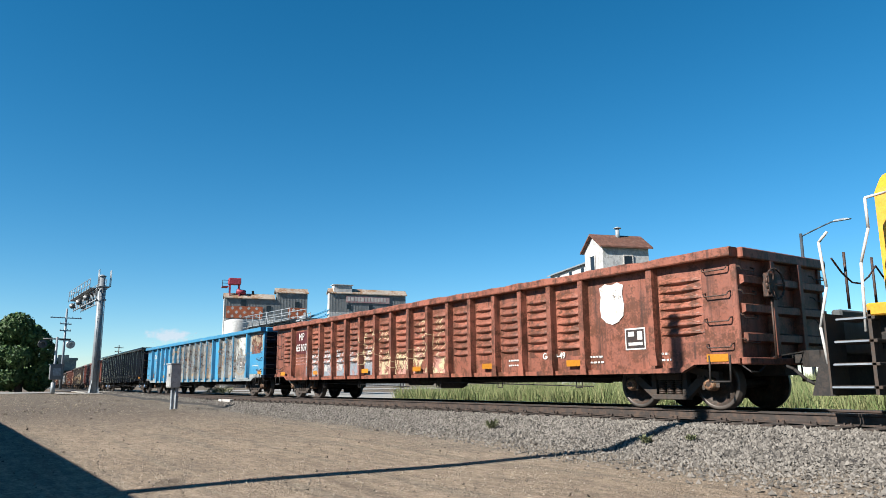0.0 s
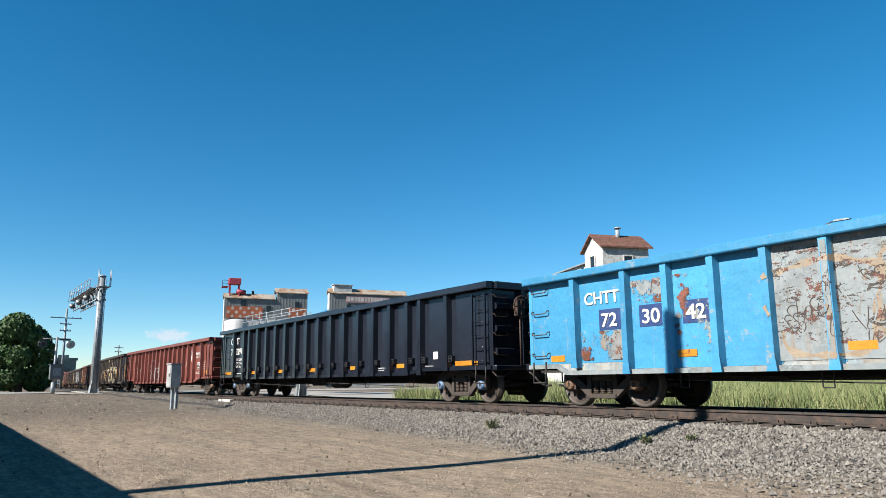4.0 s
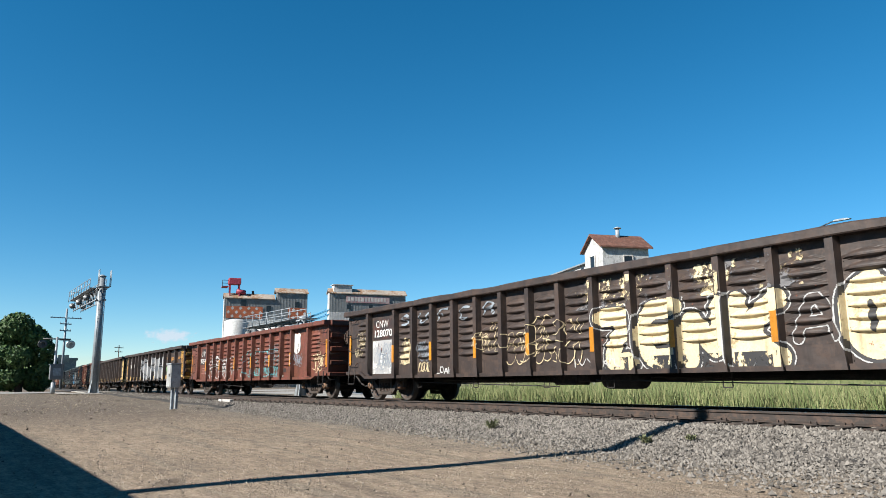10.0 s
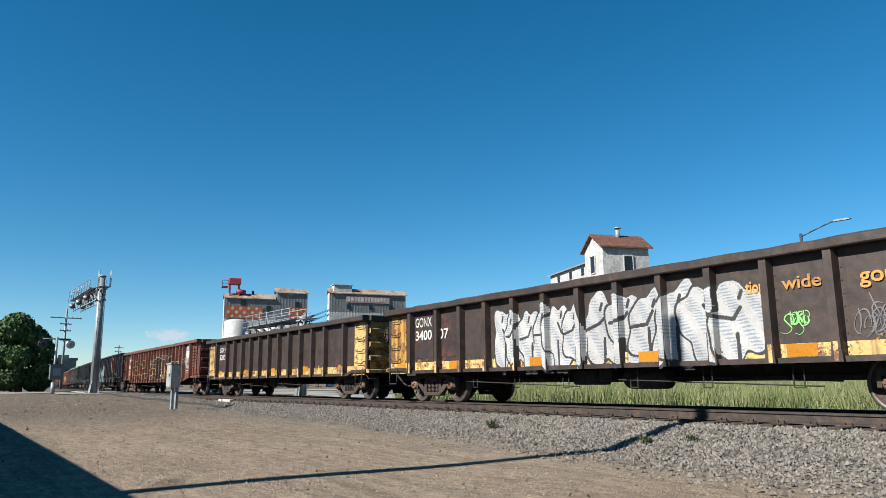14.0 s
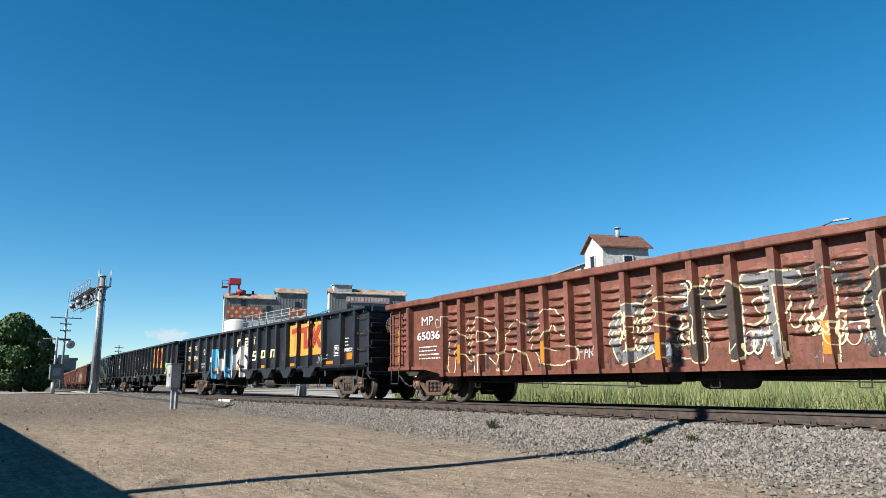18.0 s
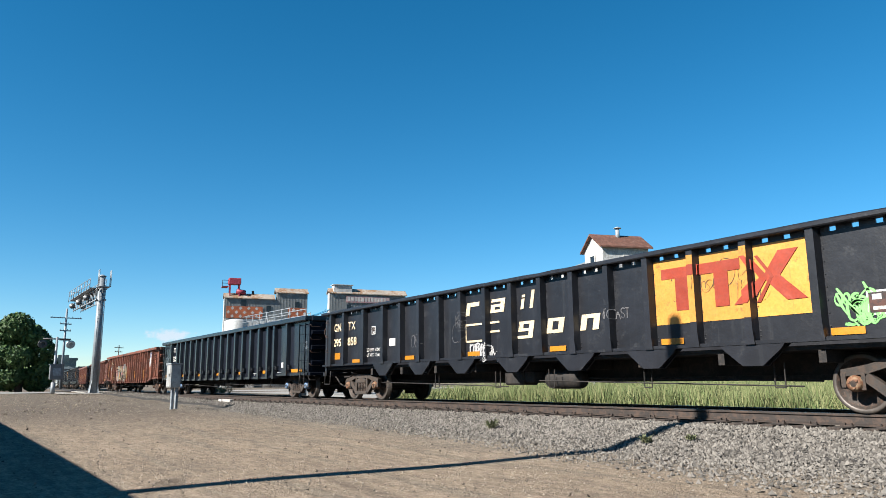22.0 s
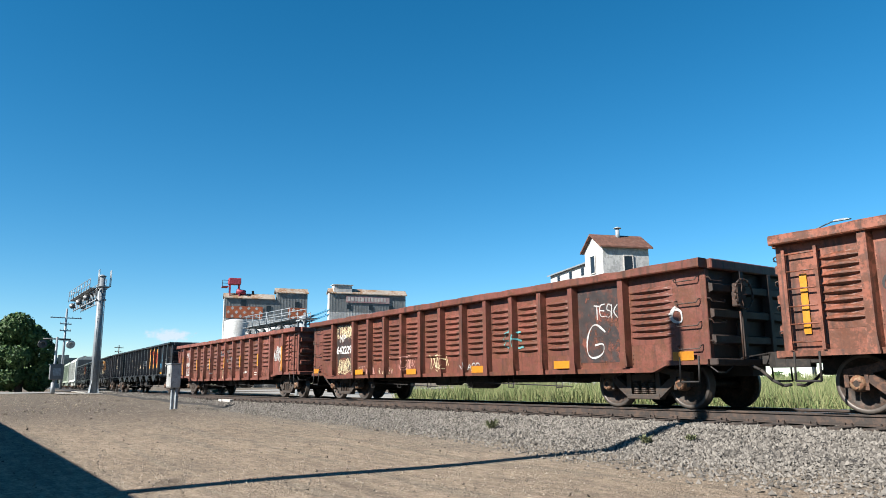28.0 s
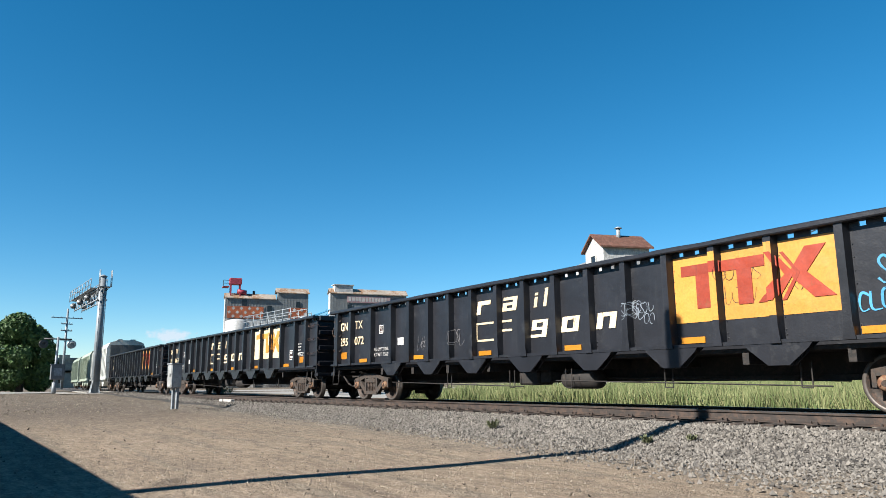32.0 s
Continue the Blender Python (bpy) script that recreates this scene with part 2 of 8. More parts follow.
def ground_material():
    m, n, l, b = nodes_of("yard_dirt")
    tc, sep = n.new("ShaderNodeTexCoord"), n.new("ShaderNodeSeparateXYZ")
    v = tc.outputs["Object"]
    l.new(v, sep.inputs[0])
    big, mid, fine = noise_of(n, l, v, 0.25, 4), noise_of(n, l, v, 2.2, 6, (1, 1, 1), 0.7), noise_of(n, l, v, 28, 4, (1, 1, 1), 0.7)
    soft = noise_of(n, l, v, 0.8, 5, (0.5, 1.4, 1), 0.6)
    dirt = mixed(n, l, ramp_of(n, l, big, 0.35, 0.65), (0.222, 0.170, 0.122), (0.272, 0.212, 0.154))
    dirt = mixed(n, l, ramp_of(n, l, soft, 0.50, 0.66), dirt, (0.176, 0.138, 0.101))
    dirt = mixed(n, l, ramp_of(n, l, mid, 0.56, 0.72), dirt, (0.158, 0.124, 0.092))
    # wheel ruts along the track
    worn = noise_of(n, l, v, 1.0, 5, (0.10, 2.0, 1), 0.62)
    dirt = mixed(n, l, ramp_of(n, l, worn, 0.52, 0.60), dirt, (0.192, 0.155, 0.115))
    # darker grit towards the crossing
    far = n.new("ShaderNodeMath")
    far.operation, far.inputs[1].default_value = "MULTIPLY_ADD", 14.0
    l.new(soft, far.inputs[0])
    l.new(sep.outputs["X"], far.inputs[2])
    dirt = mixed(n, l, ramp_of(n, l, far.outputs[0], -9.0, -21.0), dirt, (0.104, 0.085, 0.068))
    # gravel thrown out from the ballast greys the dirt near the track
    near = n.new("ShaderNodeMath")
    near.operation = "MULTIPLY_ADD"
    near.inputs[1].default_value = 2.6
    l.new(mid, near.inputs[0])
    l.new(sep.outputs["Y"], near.inputs[2])
    dirt = mixed(n, l, ramp_of(n, l, near.outputs[0], 8.2, 10.8), dirt, (0.150, 0.138, 0.121))
    # the far side is rough grass
    dirt = mixed(n, l, ramp_of(n, l, sep.outputs["Y"], 15.0, 17.5), dirt, mixed(n, l, ramp_of(n, l, mid, 0.4, 0.65), (0.068, 0.087, 0.028), (0.161, 0.149, 0.062)))
    # bare gravel lot up the line
    dirt = mixed(n, l, ramp_of(n, l, sep.outputs["X"], -30.0, -37.0), dirt, mixed(n, l, ramp_of(n, l, mid, 0.4, 0.65), (0.085, 0.070, 0.056), (0.165, 0.138, 0.108)))
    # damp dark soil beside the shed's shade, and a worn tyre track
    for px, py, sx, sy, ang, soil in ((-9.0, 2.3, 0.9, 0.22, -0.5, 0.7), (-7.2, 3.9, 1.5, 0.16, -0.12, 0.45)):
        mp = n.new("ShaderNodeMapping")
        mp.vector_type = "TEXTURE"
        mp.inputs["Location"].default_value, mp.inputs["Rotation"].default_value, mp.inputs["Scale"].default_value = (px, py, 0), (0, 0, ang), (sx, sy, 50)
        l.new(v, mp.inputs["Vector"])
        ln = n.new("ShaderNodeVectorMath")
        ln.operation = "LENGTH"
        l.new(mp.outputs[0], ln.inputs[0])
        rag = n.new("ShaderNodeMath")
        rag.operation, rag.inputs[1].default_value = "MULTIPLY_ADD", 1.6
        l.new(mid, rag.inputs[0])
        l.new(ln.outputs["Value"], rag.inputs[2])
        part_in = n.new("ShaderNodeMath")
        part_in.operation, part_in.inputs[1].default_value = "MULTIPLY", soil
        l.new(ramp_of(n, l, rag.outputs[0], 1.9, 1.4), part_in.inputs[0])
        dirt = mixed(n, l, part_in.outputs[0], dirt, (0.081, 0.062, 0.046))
    cells = n.new("ShaderNodeTexVoronoi")
    cells.inputs["Scale"].default_value = 34.0
    l.new(v, cells.inputs["Vector"])
    chip = n.new("ShaderNodeSeparateColor")
    l.new(cells.outputs["Color"], chip.inputs[0])
    dirt = mixed(n, l, ramp_of(n, l, chip.outputs[0], 0.0, 1.0), mixed(n, l, 0.24, dirt, (0.02, 0.015, 0.01)), mixed(n, l, 0.10, dirt, (0.5, 0.44, 0.37)))
    # dark specks painted into the low grain, as shade in tiny hollows
    dirt = mixed(n, l, ramp_of(n, l, fine, 0.34, 0.54), mixed(n, l, 0.22, dirt, (0.03, 0.02, 0.015)), dirt)
    lumps = noise_of(n, l, v, 5.0, 6, (0.55, 1.5, 1), 0.75)
    dirt = mixed(n, l, ramp_of(n, l, lumps, 0.42, 0.56), mixed(n, l, 0.34, dirt, (0.03, 0.022, 0.016)), dirt)
    dirt = mixed(n, l, ramp_of(n, l, lumps, 0.58, 0.70), dirt, mixed(n, l, 0.22, dirt, (0.5, 0.44, 0.36)))
    crumbs = noise_of(n, l, v, 9.0, 5, (1, 1, 1), 0.7)
    dirt = mixed(n, l, ramp_of(n, l, crumbs, 0.58, 0.68), dirt, mixed(n, l, 0.45, dirt, (0.03, 0.022, 0.016)))
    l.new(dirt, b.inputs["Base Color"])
    b.inputs["Roughness"].default_value, b.inputs["Specular IOR Level"].default_value = 0.95, 0.15
    bp = n.new("ShaderNodeBump")
    bp.inputs["Strength"].default_value, bp.inputs["Distance"].default_value = 0.8, 0.025
    relief = n.new("ShaderNodeMath")
    relief.operation, relief.inputs[1].default_value = "MULTIPLY_ADD", -0.9
    l.new(cells.outputs["Distance"], relief.inputs[0])
    l.new(fine, relief.inputs[2])
    swell = n.new("ShaderNodeMath")
    swell.operation, swell.inputs[1].default_value = "MULTIPLY_ADD", 2.5
    l.new(lumps, swell.inputs[0])
    l.new(relief.outputs[0], swell.inputs[2])
    l.new(swell.outputs[0], bp.inputs["Height"])
    l.new(bp.outputs[0], b.inputs["Normal"])
    M["yard_dirt"] = m


ground_material()


# ---- mesh helpers ----
def mesh_of(name, bm, *mats):
    me = bpy.data.meshes.new(name)
    bm.to_mesh(me)
    bm.free()
    for k in mats:
        me.materials.append(M[k])
    return me


def part(name, bm, material, parent, label="", at=None):
    """One mesh object under a thing or a part; bm may also be a mesh that is already made."""
    me = bm if isinstance(bm, bpy.types.Mesh) else mesh_of(name, bm, *((material,) if isinstance(material, str) else material))
    ob = new(name, me)
    ob.parent = parent
    if at is not None:
        ob.matrix_basis = at if isinstance(at, Matrix) else Matrix.Translation(at)
    return tagged(ob, label) if label else ob


def thing(name, m, label, category, group="", kind=""):
    ob = new(name)
    ob.empty_display_size = 0.3
    ob.matrix_basis = m
    return tagged(ob, label, category, group, kind)


def solid(name, bm, mats, label, category, m=None, group="", kind=""):
    ob = new(name, bm if isinstance(bm, bpy.types.Mesh) else mesh_of(name, bm, *((mats,) if isinstance(mats, str) else mats)))
    if m is not None:
        ob.matrix_basis = m
    return tagged(ob, label, category, group, kind)


def box(bm, x0, x1, y0, y1, z0, z1, bevel=0.0, mi=0):
    v = [bm.verts.new(p) for p in ((x0, y0, z0), (x1, y0, z0), (x1, y1, z0), (x0, y1, z0), (x0, y0, z1), (x1, y0, z1), (x1, y1, z1), (x0, y1, z1))]
    fs = [bm.faces.new([v[i] for i in f]) for f in ((3, 2, 1, 0), (4, 5, 6, 7), (0, 1, 5, 4), (1, 2, 6, 5), (2, 3, 7, 6), (3, 0, 4, 7))]
    for f in fs:
        f.material_index = mi
    if bevel:
        r = bmesh.ops.bevel(bm, geom=list({e for f in fs for e in f.edges}), offset=bevel, segments=1, affect="EDGES", profile=0.5)
        for f in r["faces"]:
            f.material_index = mi
    return fs


def prism(bm, pts, axis, a, b, mi=0):
    """A closed outline in the plane square to the axis, drawn out from a to b."""
    put = {"x": lambda p, d: (d, p[0], p[1]), "y": lambda p, d: (p[0], d, p[1]), "z": lambda p, d: (p[0], p[1], d)}[axis]
    lo, hi = [bm.verts.new(put(p, a)) for p in pts], [bm.verts.new(put(p, b)) for p in pts]
    n = len(pts)
    fs = [bm.faces.new(lo), bm.faces.new(hi[::-1])] + [bm.faces.new((lo[i], hi[i], hi[(i + 1) % n], lo[(i + 1) % n])) for i in range(n)]
    for f in fs:
        f.material_index = mi
    bmesh.ops.recalc_face_normals(bm, faces=fs)
    return fs


def rod(bm, p, q, r, n=8, r2=None, mi=0):
    p, q = Vector(p), Vector(q)
    d = (q - p).normalized()
    u = d.orthogonal().normalized()
    w = d.cross(u)
    rings = []
    for c, rr in ((p, r), (q, r if r2 is None else r2)):
        rings.append([bm.verts.new(c + (u * math.cos(2 * math.pi * i / n) + w * math.sin(2 * math.pi * i / n)) * rr) for i in range(n)])
    fs = [bm.faces.new((rings[0][i], rings[0][(i + 1) % n], rings[1][(i + 1) % n], rings[1][i])) for i in range(n)]
    for f in fs:
        f.smooth = n > 5
    fs += [bm.faces.new(rings[0][::-1]), bm.faces.new(rings[1])]
    for f in fs:
        f.material_index = mi
    return fs


def bent(bm, pts, r, n=6, mi=0):
    for a, b in zip(pts, pts[1:]):
        rod(bm, a, b, r, n, mi=mi)


def lathe(bm, profile, n=24, mi=0, axis="y"):
    """Turned body: profile of (radius, along)."""
    rings = []
    for r, d in profile:
        ring = []
        for i in range(n):
            c, s = r * math.cos(2 * math.pi * i / n), r * math.sin(2 * math.pi * i / n)
            ring.append(bm.verts.new((c, d, s) if axis == "y" else (c, s, d) if axis == "z" else (d, c, s)))
        rings.append(ring)
    fs = []
    for a, b in zip(rings, rings[1:]):
        fs += [bm.faces.new((a[i], a[(i + 1) % n], b[(i + 1) % n], b[i])) for i in range(n)]
    for f in fs:
        f.smooth, f.material_index = True, mi
    fs += [bm.faces.new(rings[0]), bm.faces.new(rings[-1][::-1])]
    bmesh.ops.recalc_face_normals(bm, faces=fs)
    return fs


def from_arrays(name, verts, faces, mats, mi=None, smooth=False):
    me = bpy.data.meshes.new(name)
    me.from_pydata([tuple(v) for v in verts], [], [tuple(int(i) for i in f) for f in faces])
    for k in mats:
        me.materials.append(M[k])
    if mi is not None:
        me.polygons.foreach_set("material_index", np.asarray(mi, dtype=np.int32))
    if smooth:
        me.polygons.foreach_set("use_smooth", [True] * len(me.polygons))
    me.update()
    return me


def lettering(text, height, material, parent, x, y, z, width=None, name="lettering"):
    """Flat letters that face the eye's side, their lower left corner at x, z."""
    cu = bpy.data.curves.new("letters", "FONT")
    cu.body, cu.size, cu.extrude, cu.offset = text, 1.0, 0.0, 0.0 if set(text) & set("MWXKA") else 0.018
    ob = bpy.data.objects.new("letters", cu)
    me = bpy.data.meshes.new_from_object(ob)
    bpy.data.objects.remove(ob)
    me.materials.clear()
    me.materials.append(M[material])
    xs, ys = [v.co.x for v in me.vertices], [v.co.y for v in me.vertices]
    x0, k = min(xs), height / max(0.5, max(ys) - max(0.0, min(ys)))
    kx = k if width is None else width / max(0.01, max(xs) - x0)
    for v in me.vertices:
        v.co = ((v.co.x - x0) * kx, 0, v.co.y * k)
    return part(name, me, None, parent, at=(x, y, z))
# ---- ground, track bed and road ----
def smooth(a, b, v):
    t = max(0.0, min(1.0, (v - a) / (b - a)))
    return t * t * (3 - 2 * t)


def along(s):
    """Point (x, y) and heading of the track's centre line, s metres along it."""
    if s >= BEND_X:
        return s, TRACK_Y, 0.0
    th = min((BEND_X - s) / BEND_R, BEND_END)
    rest = BEND_X - s - BEND_R * th
    return BEND_X - BEND_R * math.sin(th) - rest * math.cos(th), TRACK_Y + BEND_R * (1 - math.cos(th)) + rest * math.sin(th), th


def bend(x):
    """How far the track lies beyond its straight line at x."""
    d = BEND_X - x
    if d <= 0:
        return 0.0
    e = BEND_R * math.sin(BEND_END)
    if d <= e:
        return BEND_R - math.sqrt(BEND_R ** 2 - d * d)
    return BEND_R * (1 - math.cos(BEND_END)) + (d - e) * math.tan(BEND_END)


def land(x, y):
    """Height of the ground: the yard climbs gently to the level crossing up the line; past the track a shallow field."""
    up = 0.52 * max(0.0, min(1.0, (-x - 9) / 46))
    yard = up + 0.02 * math.sin(x * 0.9 + y * 0.5) * math.sin(y * 0.8)
    field = 0.22 + 0.25 * smooth(-25, -50, x)
    z = yard + (field - yard) * smooth(TRACK_Y - 1.0, TRACK_Y + 1.0, y - bend(x))
    return z if abs(x) < 400 and abs(y) < 400 else 0.3


def grid_of(steps):
    out = []
    for a, b, d in steps:
        k = max(1, round((b - a) / d))
        out += [a + (b - a) * i / k for i in range(k)]
    return out + [steps[-1][1]]


xs = grid_of([(-4500, -1000, 700), (-1000, -200, 100), (-200, -62, 9), (-62, -30, 1.2), (-30, 6, 0.4), (6, 40, 4), (40, 300, 40), (300, 4500, 700)])
ys = grid_of([(-4500, -300, 700), (-300, -20, 40), (-20, 0, 2), (0, 10, 0.35), (10, 16, 0.7), (16, 60, 4), (60, 300, 40), (300, 4500, 700)])
vs = [(x, y, land(x, y)) for x in xs for y in ys]
fs = [(i * len(ys) + j, (i + 1) * len(ys) + j, (i + 1) * len(ys) + j + 1, i * len(ys) + j + 1) for i in range(len(xs) - 1) for j in range(len(ys) - 1)]
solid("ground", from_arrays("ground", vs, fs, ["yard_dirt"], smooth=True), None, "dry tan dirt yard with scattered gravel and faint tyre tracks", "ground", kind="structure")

# ballast bed: shoulder, slope and toe, with an uneven surface
bed = [(-3.3, None), (-2.8, None), (-2.2, -0.40), (-1.75, -0.29), (-1.35, -0.25), (-0.7, -0.25), (0, -0.24), (0.7, -0.25), (1.35, -0.25), (1.9, -0.30), (2.6, None), (3.2, None)]
bx = grid_of([(-420, -70, 25), (-70, -30, 1.5), (-30, 8, 0.3), (8, 80, 8), (80, 400, 40)])
vs, fs = [], []
for x in bx:
    for k, (dy, dz) in enumerate(bed):
        y = TRACK_Y + bend(x) + dy + (noise.noise(Vector((x * 0.6, dy, 3))) * 0.25 if dz is None else 0)
        g = land(x, y)
        z = g - 0.03 if k in (0, len(bed) - 1) else (g + 0.10 if dz is None else max(RAIL + dz, g + 0.02))
        vs.append((x, y, z + 0.02 * noise.noise(Vector((x * 2, dy * 3, 7)))))
m = len(bed)
fs = [(i * m + j, (i + 1) * m + j, (i + 1) * m + j + 1, i * m + j + 1) for i in range(len(bx) - 1) for j in range(m - 1)]
# coloured darker than its stones, to paint the shaded gaps between them
M["ballast_bed"] = surface("ballast_bed", (0.046, 0.042, 0.037), 0.95, 0, (0.022, 0.02, 0.019), 0.45, 6, 16, None, 0, 1.0, 0.2)
solid("ballast", from_arrays("ballast", vs, fs, ["ballast_bed"], smooth=True), None, "grey crushed-stone ballast bed under the track", "ballast", kind="structure")


def bed_height(x, y):
    dy, g = y - TRACK_Y - bend(x), land(x, y)
    prev = None
    for d, dz in bed:
        z = g + (0.10 if d in (-2.8, 2.6) else -0.03) if dz is None else max(RAIL + dz, g + 0.02)
        if prev and prev[0] <= dy <= d:
            return prev[1] + (z - prev[1]) * (dy - prev[0]) / (d - prev[0])
        prev = (d, z)
    return g


def stones(name, count, where, size, material, label, seed, sink=0.22):
    """Loose stones as small jagged lumps."""
    r = np.random.RandomState(seed)
    base = np.array([(1, 0, 0), (-1, 0, 0), (0, 1, 0), (0, -1, 0), (0, 0, 1), (0, 0, -1)], float)
    tri = np.array([(0, 2, 4), (2, 1, 4), (1, 3, 4), (3, 0, 4), (2, 0, 5), (1, 2, 5), (3, 1, 5), (0, 3, 5)])
    at = np.array([where(r) for _ in range(count)])
    s = size[0] + (size[1] - size[0]) * r.rand(count) ** 2
    q = base[None] * (0.6 + 0.7 * r.rand(count, 6, 1)) + 0.25 * r.randn(count, 6, 3)
    a = r.rand(count) * 6.283
    x, y = q[:, :, 0] * np.cos(a)[:, None] - q[:, :, 1] * np.sin(a)[:, None], q[:, :, 0] * np.sin(a)[:, None] + q[:, :, 1] * np.cos(a)[:, None]
    q = np.stack([x, y, q[:, :, 2] * 0.95], -1) * (s * 0.5)[:, None, None]
    at[:, 2] += s * (0.5 - sink) * 0.6
    vs = (q + at[:, None, :]).reshape(-1, 3)
    fs = (tri[None] + (np.arange(count) * 6)[:, None, None]).reshape(-1, 3)
    return solid(name, from_arrays(name, vs, fs, [material]), None, label, name.replace("_", " "), kind="stuff")


def on_bed(r):
    x = 5.5 - 34 * r.rand() ** 1.35
    reach = 1.1 + 1.6 * smooth(-14, -3, x)
    y = TRACK_Y - 3.2 + 3.9 * r.rand() - (reach * r.rand() ** 1.4 if r.rand() < 0.36 else 0)
    if abs(y - TRACK_Y + 0.755) < 0.12:
        y -= 0.24
    return x, y, bed_height(x, y) if y > TRACK_Y - 3.3 else land(x, y)


def on_bed_far(r):
    x = -26 - 34 * r.rand()
    y = TRACK_Y + bend(x) - 3.0 + 2.6 * r.rand()
    return x, y, bed_height(x, y)


def on_yard(r):
    x = 2.0 - 34 * r.rand() ** 1.1
    y = 9.9 - 9.0 * r.rand() ** 1.5
    return x, y, land(x, y)


stones("ballast_stones", 130000, on_bed, (0.035, 0.074), "ballast_stone", "grey and buff crushed stones piled along the rail", 5)
stones("ballast_stones", 14000, on_bed_far, (0.05, 0.10), "ballast_stone", "grey crushed stones further up the line", 6)
stones("yard_gravel", 26000, on_yard, (0.008, 0.030), "dirt_pebble", "small tan stones strewn over the dirt", 7)

def on_far_yard(r):
    x = -27 - 36 * r.rand()
    y = 9.4 - 8.6 * r.rand() ** 0.8
    return x, y, land(x, y)


stones("yard_gravel", 2500, on_far_yard, (0.02, 0.08), "dirt_pebble", "loose tan and dark stones towards the crossing", 8)

stones("yard_clods", 800, on_yard, (0.014, 0.055), "dirt_clod", "dark clods and bark bits strewn over the dirt", 12)

# rails
for k, y in enumerate((-0.755, 0.755)):
    bm = bmesh.new()
    prof = [(-0.07, -0.186), (0.07, -0.186), (0.07, -0.172), (0.012, -0.15), (0.01, -0.05), (0.036, -0.038), (0.036, -0.006), (0.028, 0.0), (-0.028, 0.0), (-0.036, -0.006), (-0.036, -0.038), (-0.01, -0.05), (-0.012, -0.15), (-0.07, -0.172)]
    rows = []
    for x in [-420, -300, -200, -140, -110] + [-80 + 2 * i for i in range(22)] + [-37, 400]:
        rows.append([bm.verts.new((x, TRACK_Y + bend(x) + y + p, RAIL + q)) for p, q in prof])
    for r0, r1 in zip(rows, rows[1:]):
        for i in range(len(prof)):
            f = bm.faces.new((r0[i], r1[i], r1[(i + 1) % len(prof)], r0[(i + 1) % len(prof)]))
            f.material_index = 1 if f.calc_center_median().z > RAIL - 0.005 else 0
    bmesh.ops.recalc_face_normals(bm, faces=bm.faces)
    solid("rail", bm, ("rail_rust", "rail_head"), "rust-brown steel rail with a polished running surface", "rail", group="rails of the track", kind="structure")
# ties
bm = bmesh.new()
box(bm, -0.115, 0.115, -1.3, 1.3, -0.39, -0.188, 0.012)
tie = mesh_of("railroad_tie", bm, "tie_wood")
bm = bmesh.new()
for y in (-0.755, 0.755):
    box(bm, -0.09, 0.09, y - 0.17, y + 0.17, -0.188, -0.175)
    for a in (-0.05, 0.05):
        for b in (-0.1, 0.1):
            box(bm, a - 0.012, a + 0.012, y + b - 0.015, y + b + 0.015, -0.175, -0.14)
tie_plate = mesh_of("tie_plate", bm, "rail_rust")
for k in range(150):
    x = 6.0 - 0.54 * k
    t = solid("railroad_tie", tie, None, "dark weathered wooden railroad tie in ballast", "railroad tie", pose(along(x)[0], along(x)[1] + random.uniform(-0.04, 0.04), RAIL, 0, 0, -math.degrees(along(x)[2])), "ties under the rails", "structure")
    part("tie_plate", tie_plate, None, t)

# pale blocks lying against the near rail
for k, x in enumerate((-33.9, -33.3, -32.8)):
    bm = bmesh.new()
    box(bm, -0.2, 0.2, -0.10, 0.10, 0, 0.12, 0.02)
    solid("concrete_block", bm, "board_white", "small pale block lying beside the rail", "block", pose(x, TRACK_Y - 1.5, bed_height(x, TRACK_Y - 1.5), 0, 0, 4 * k), "blocks by the rail")

# crossing road up the line, and the lane beyond the track
def strip(name, x0, x1, y0, y1, mat, label, lift=0.012, nx=8, ny=30, fixed=None):
    vs, fs = [], []
    for i in range(nx + 1):
        for j in range(ny + 1):
            x, y = x0 + (x1 - x0) * i / nx, y0 + (y1 - y0) * j / ny
            vs.append((x, y, (land(x, y) if fixed is None else fixed) + lift))
    for i in range(nx):
        for j in range(ny):
            a = i * (ny + 1) + j
            fs.append((a, a + ny + 1, a + ny + 2, a + 1))
    return solid(name, from_arrays(name, vs, fs, [mat], smooth=True), None, label, name, kind="structure")


strip("road", -82, -66, -120, TRACK_Y - 3.0, "pale_road", "pale sun-bleached road leading to the level crossing", 0.03)
strip("road", -82, -66, TRACK_Y + 3.0, 150, "pale_road", "pale sun-bleached road past the level crossing", 0.03)
strip("pavement", -64, -56.5, 7.2, 10.4, "concrete", "pale concrete island round the signal masts", 0.06)
bm = bmesh.new()
for y0, y1 in ((TRACK_Y - 3.1, TRACK_Y - 0.86), (TRACK_Y - 0.62, TRACK_Y + 0.62), (TRACK_Y + 0.86, TRACK_Y + 3.1)):
    for k in range(4):
        box(bm, -82 + 4 * k + 0.01, -78 + 4 * k - 0.01, y0 + bend(-80 + 4 * k), y1 + bend(-80 + 4 * k), RAIL - 0.3, RAIL - 0.012, 0.01)
solid("level_crossing", bm, "concrete", "concrete panels of the level crossing between the rails", "crossing", kind="structure")
strip("road", -60, -27, 19, 27, "pale_road", "bare pale gravel lot beyond the track", 0.02)

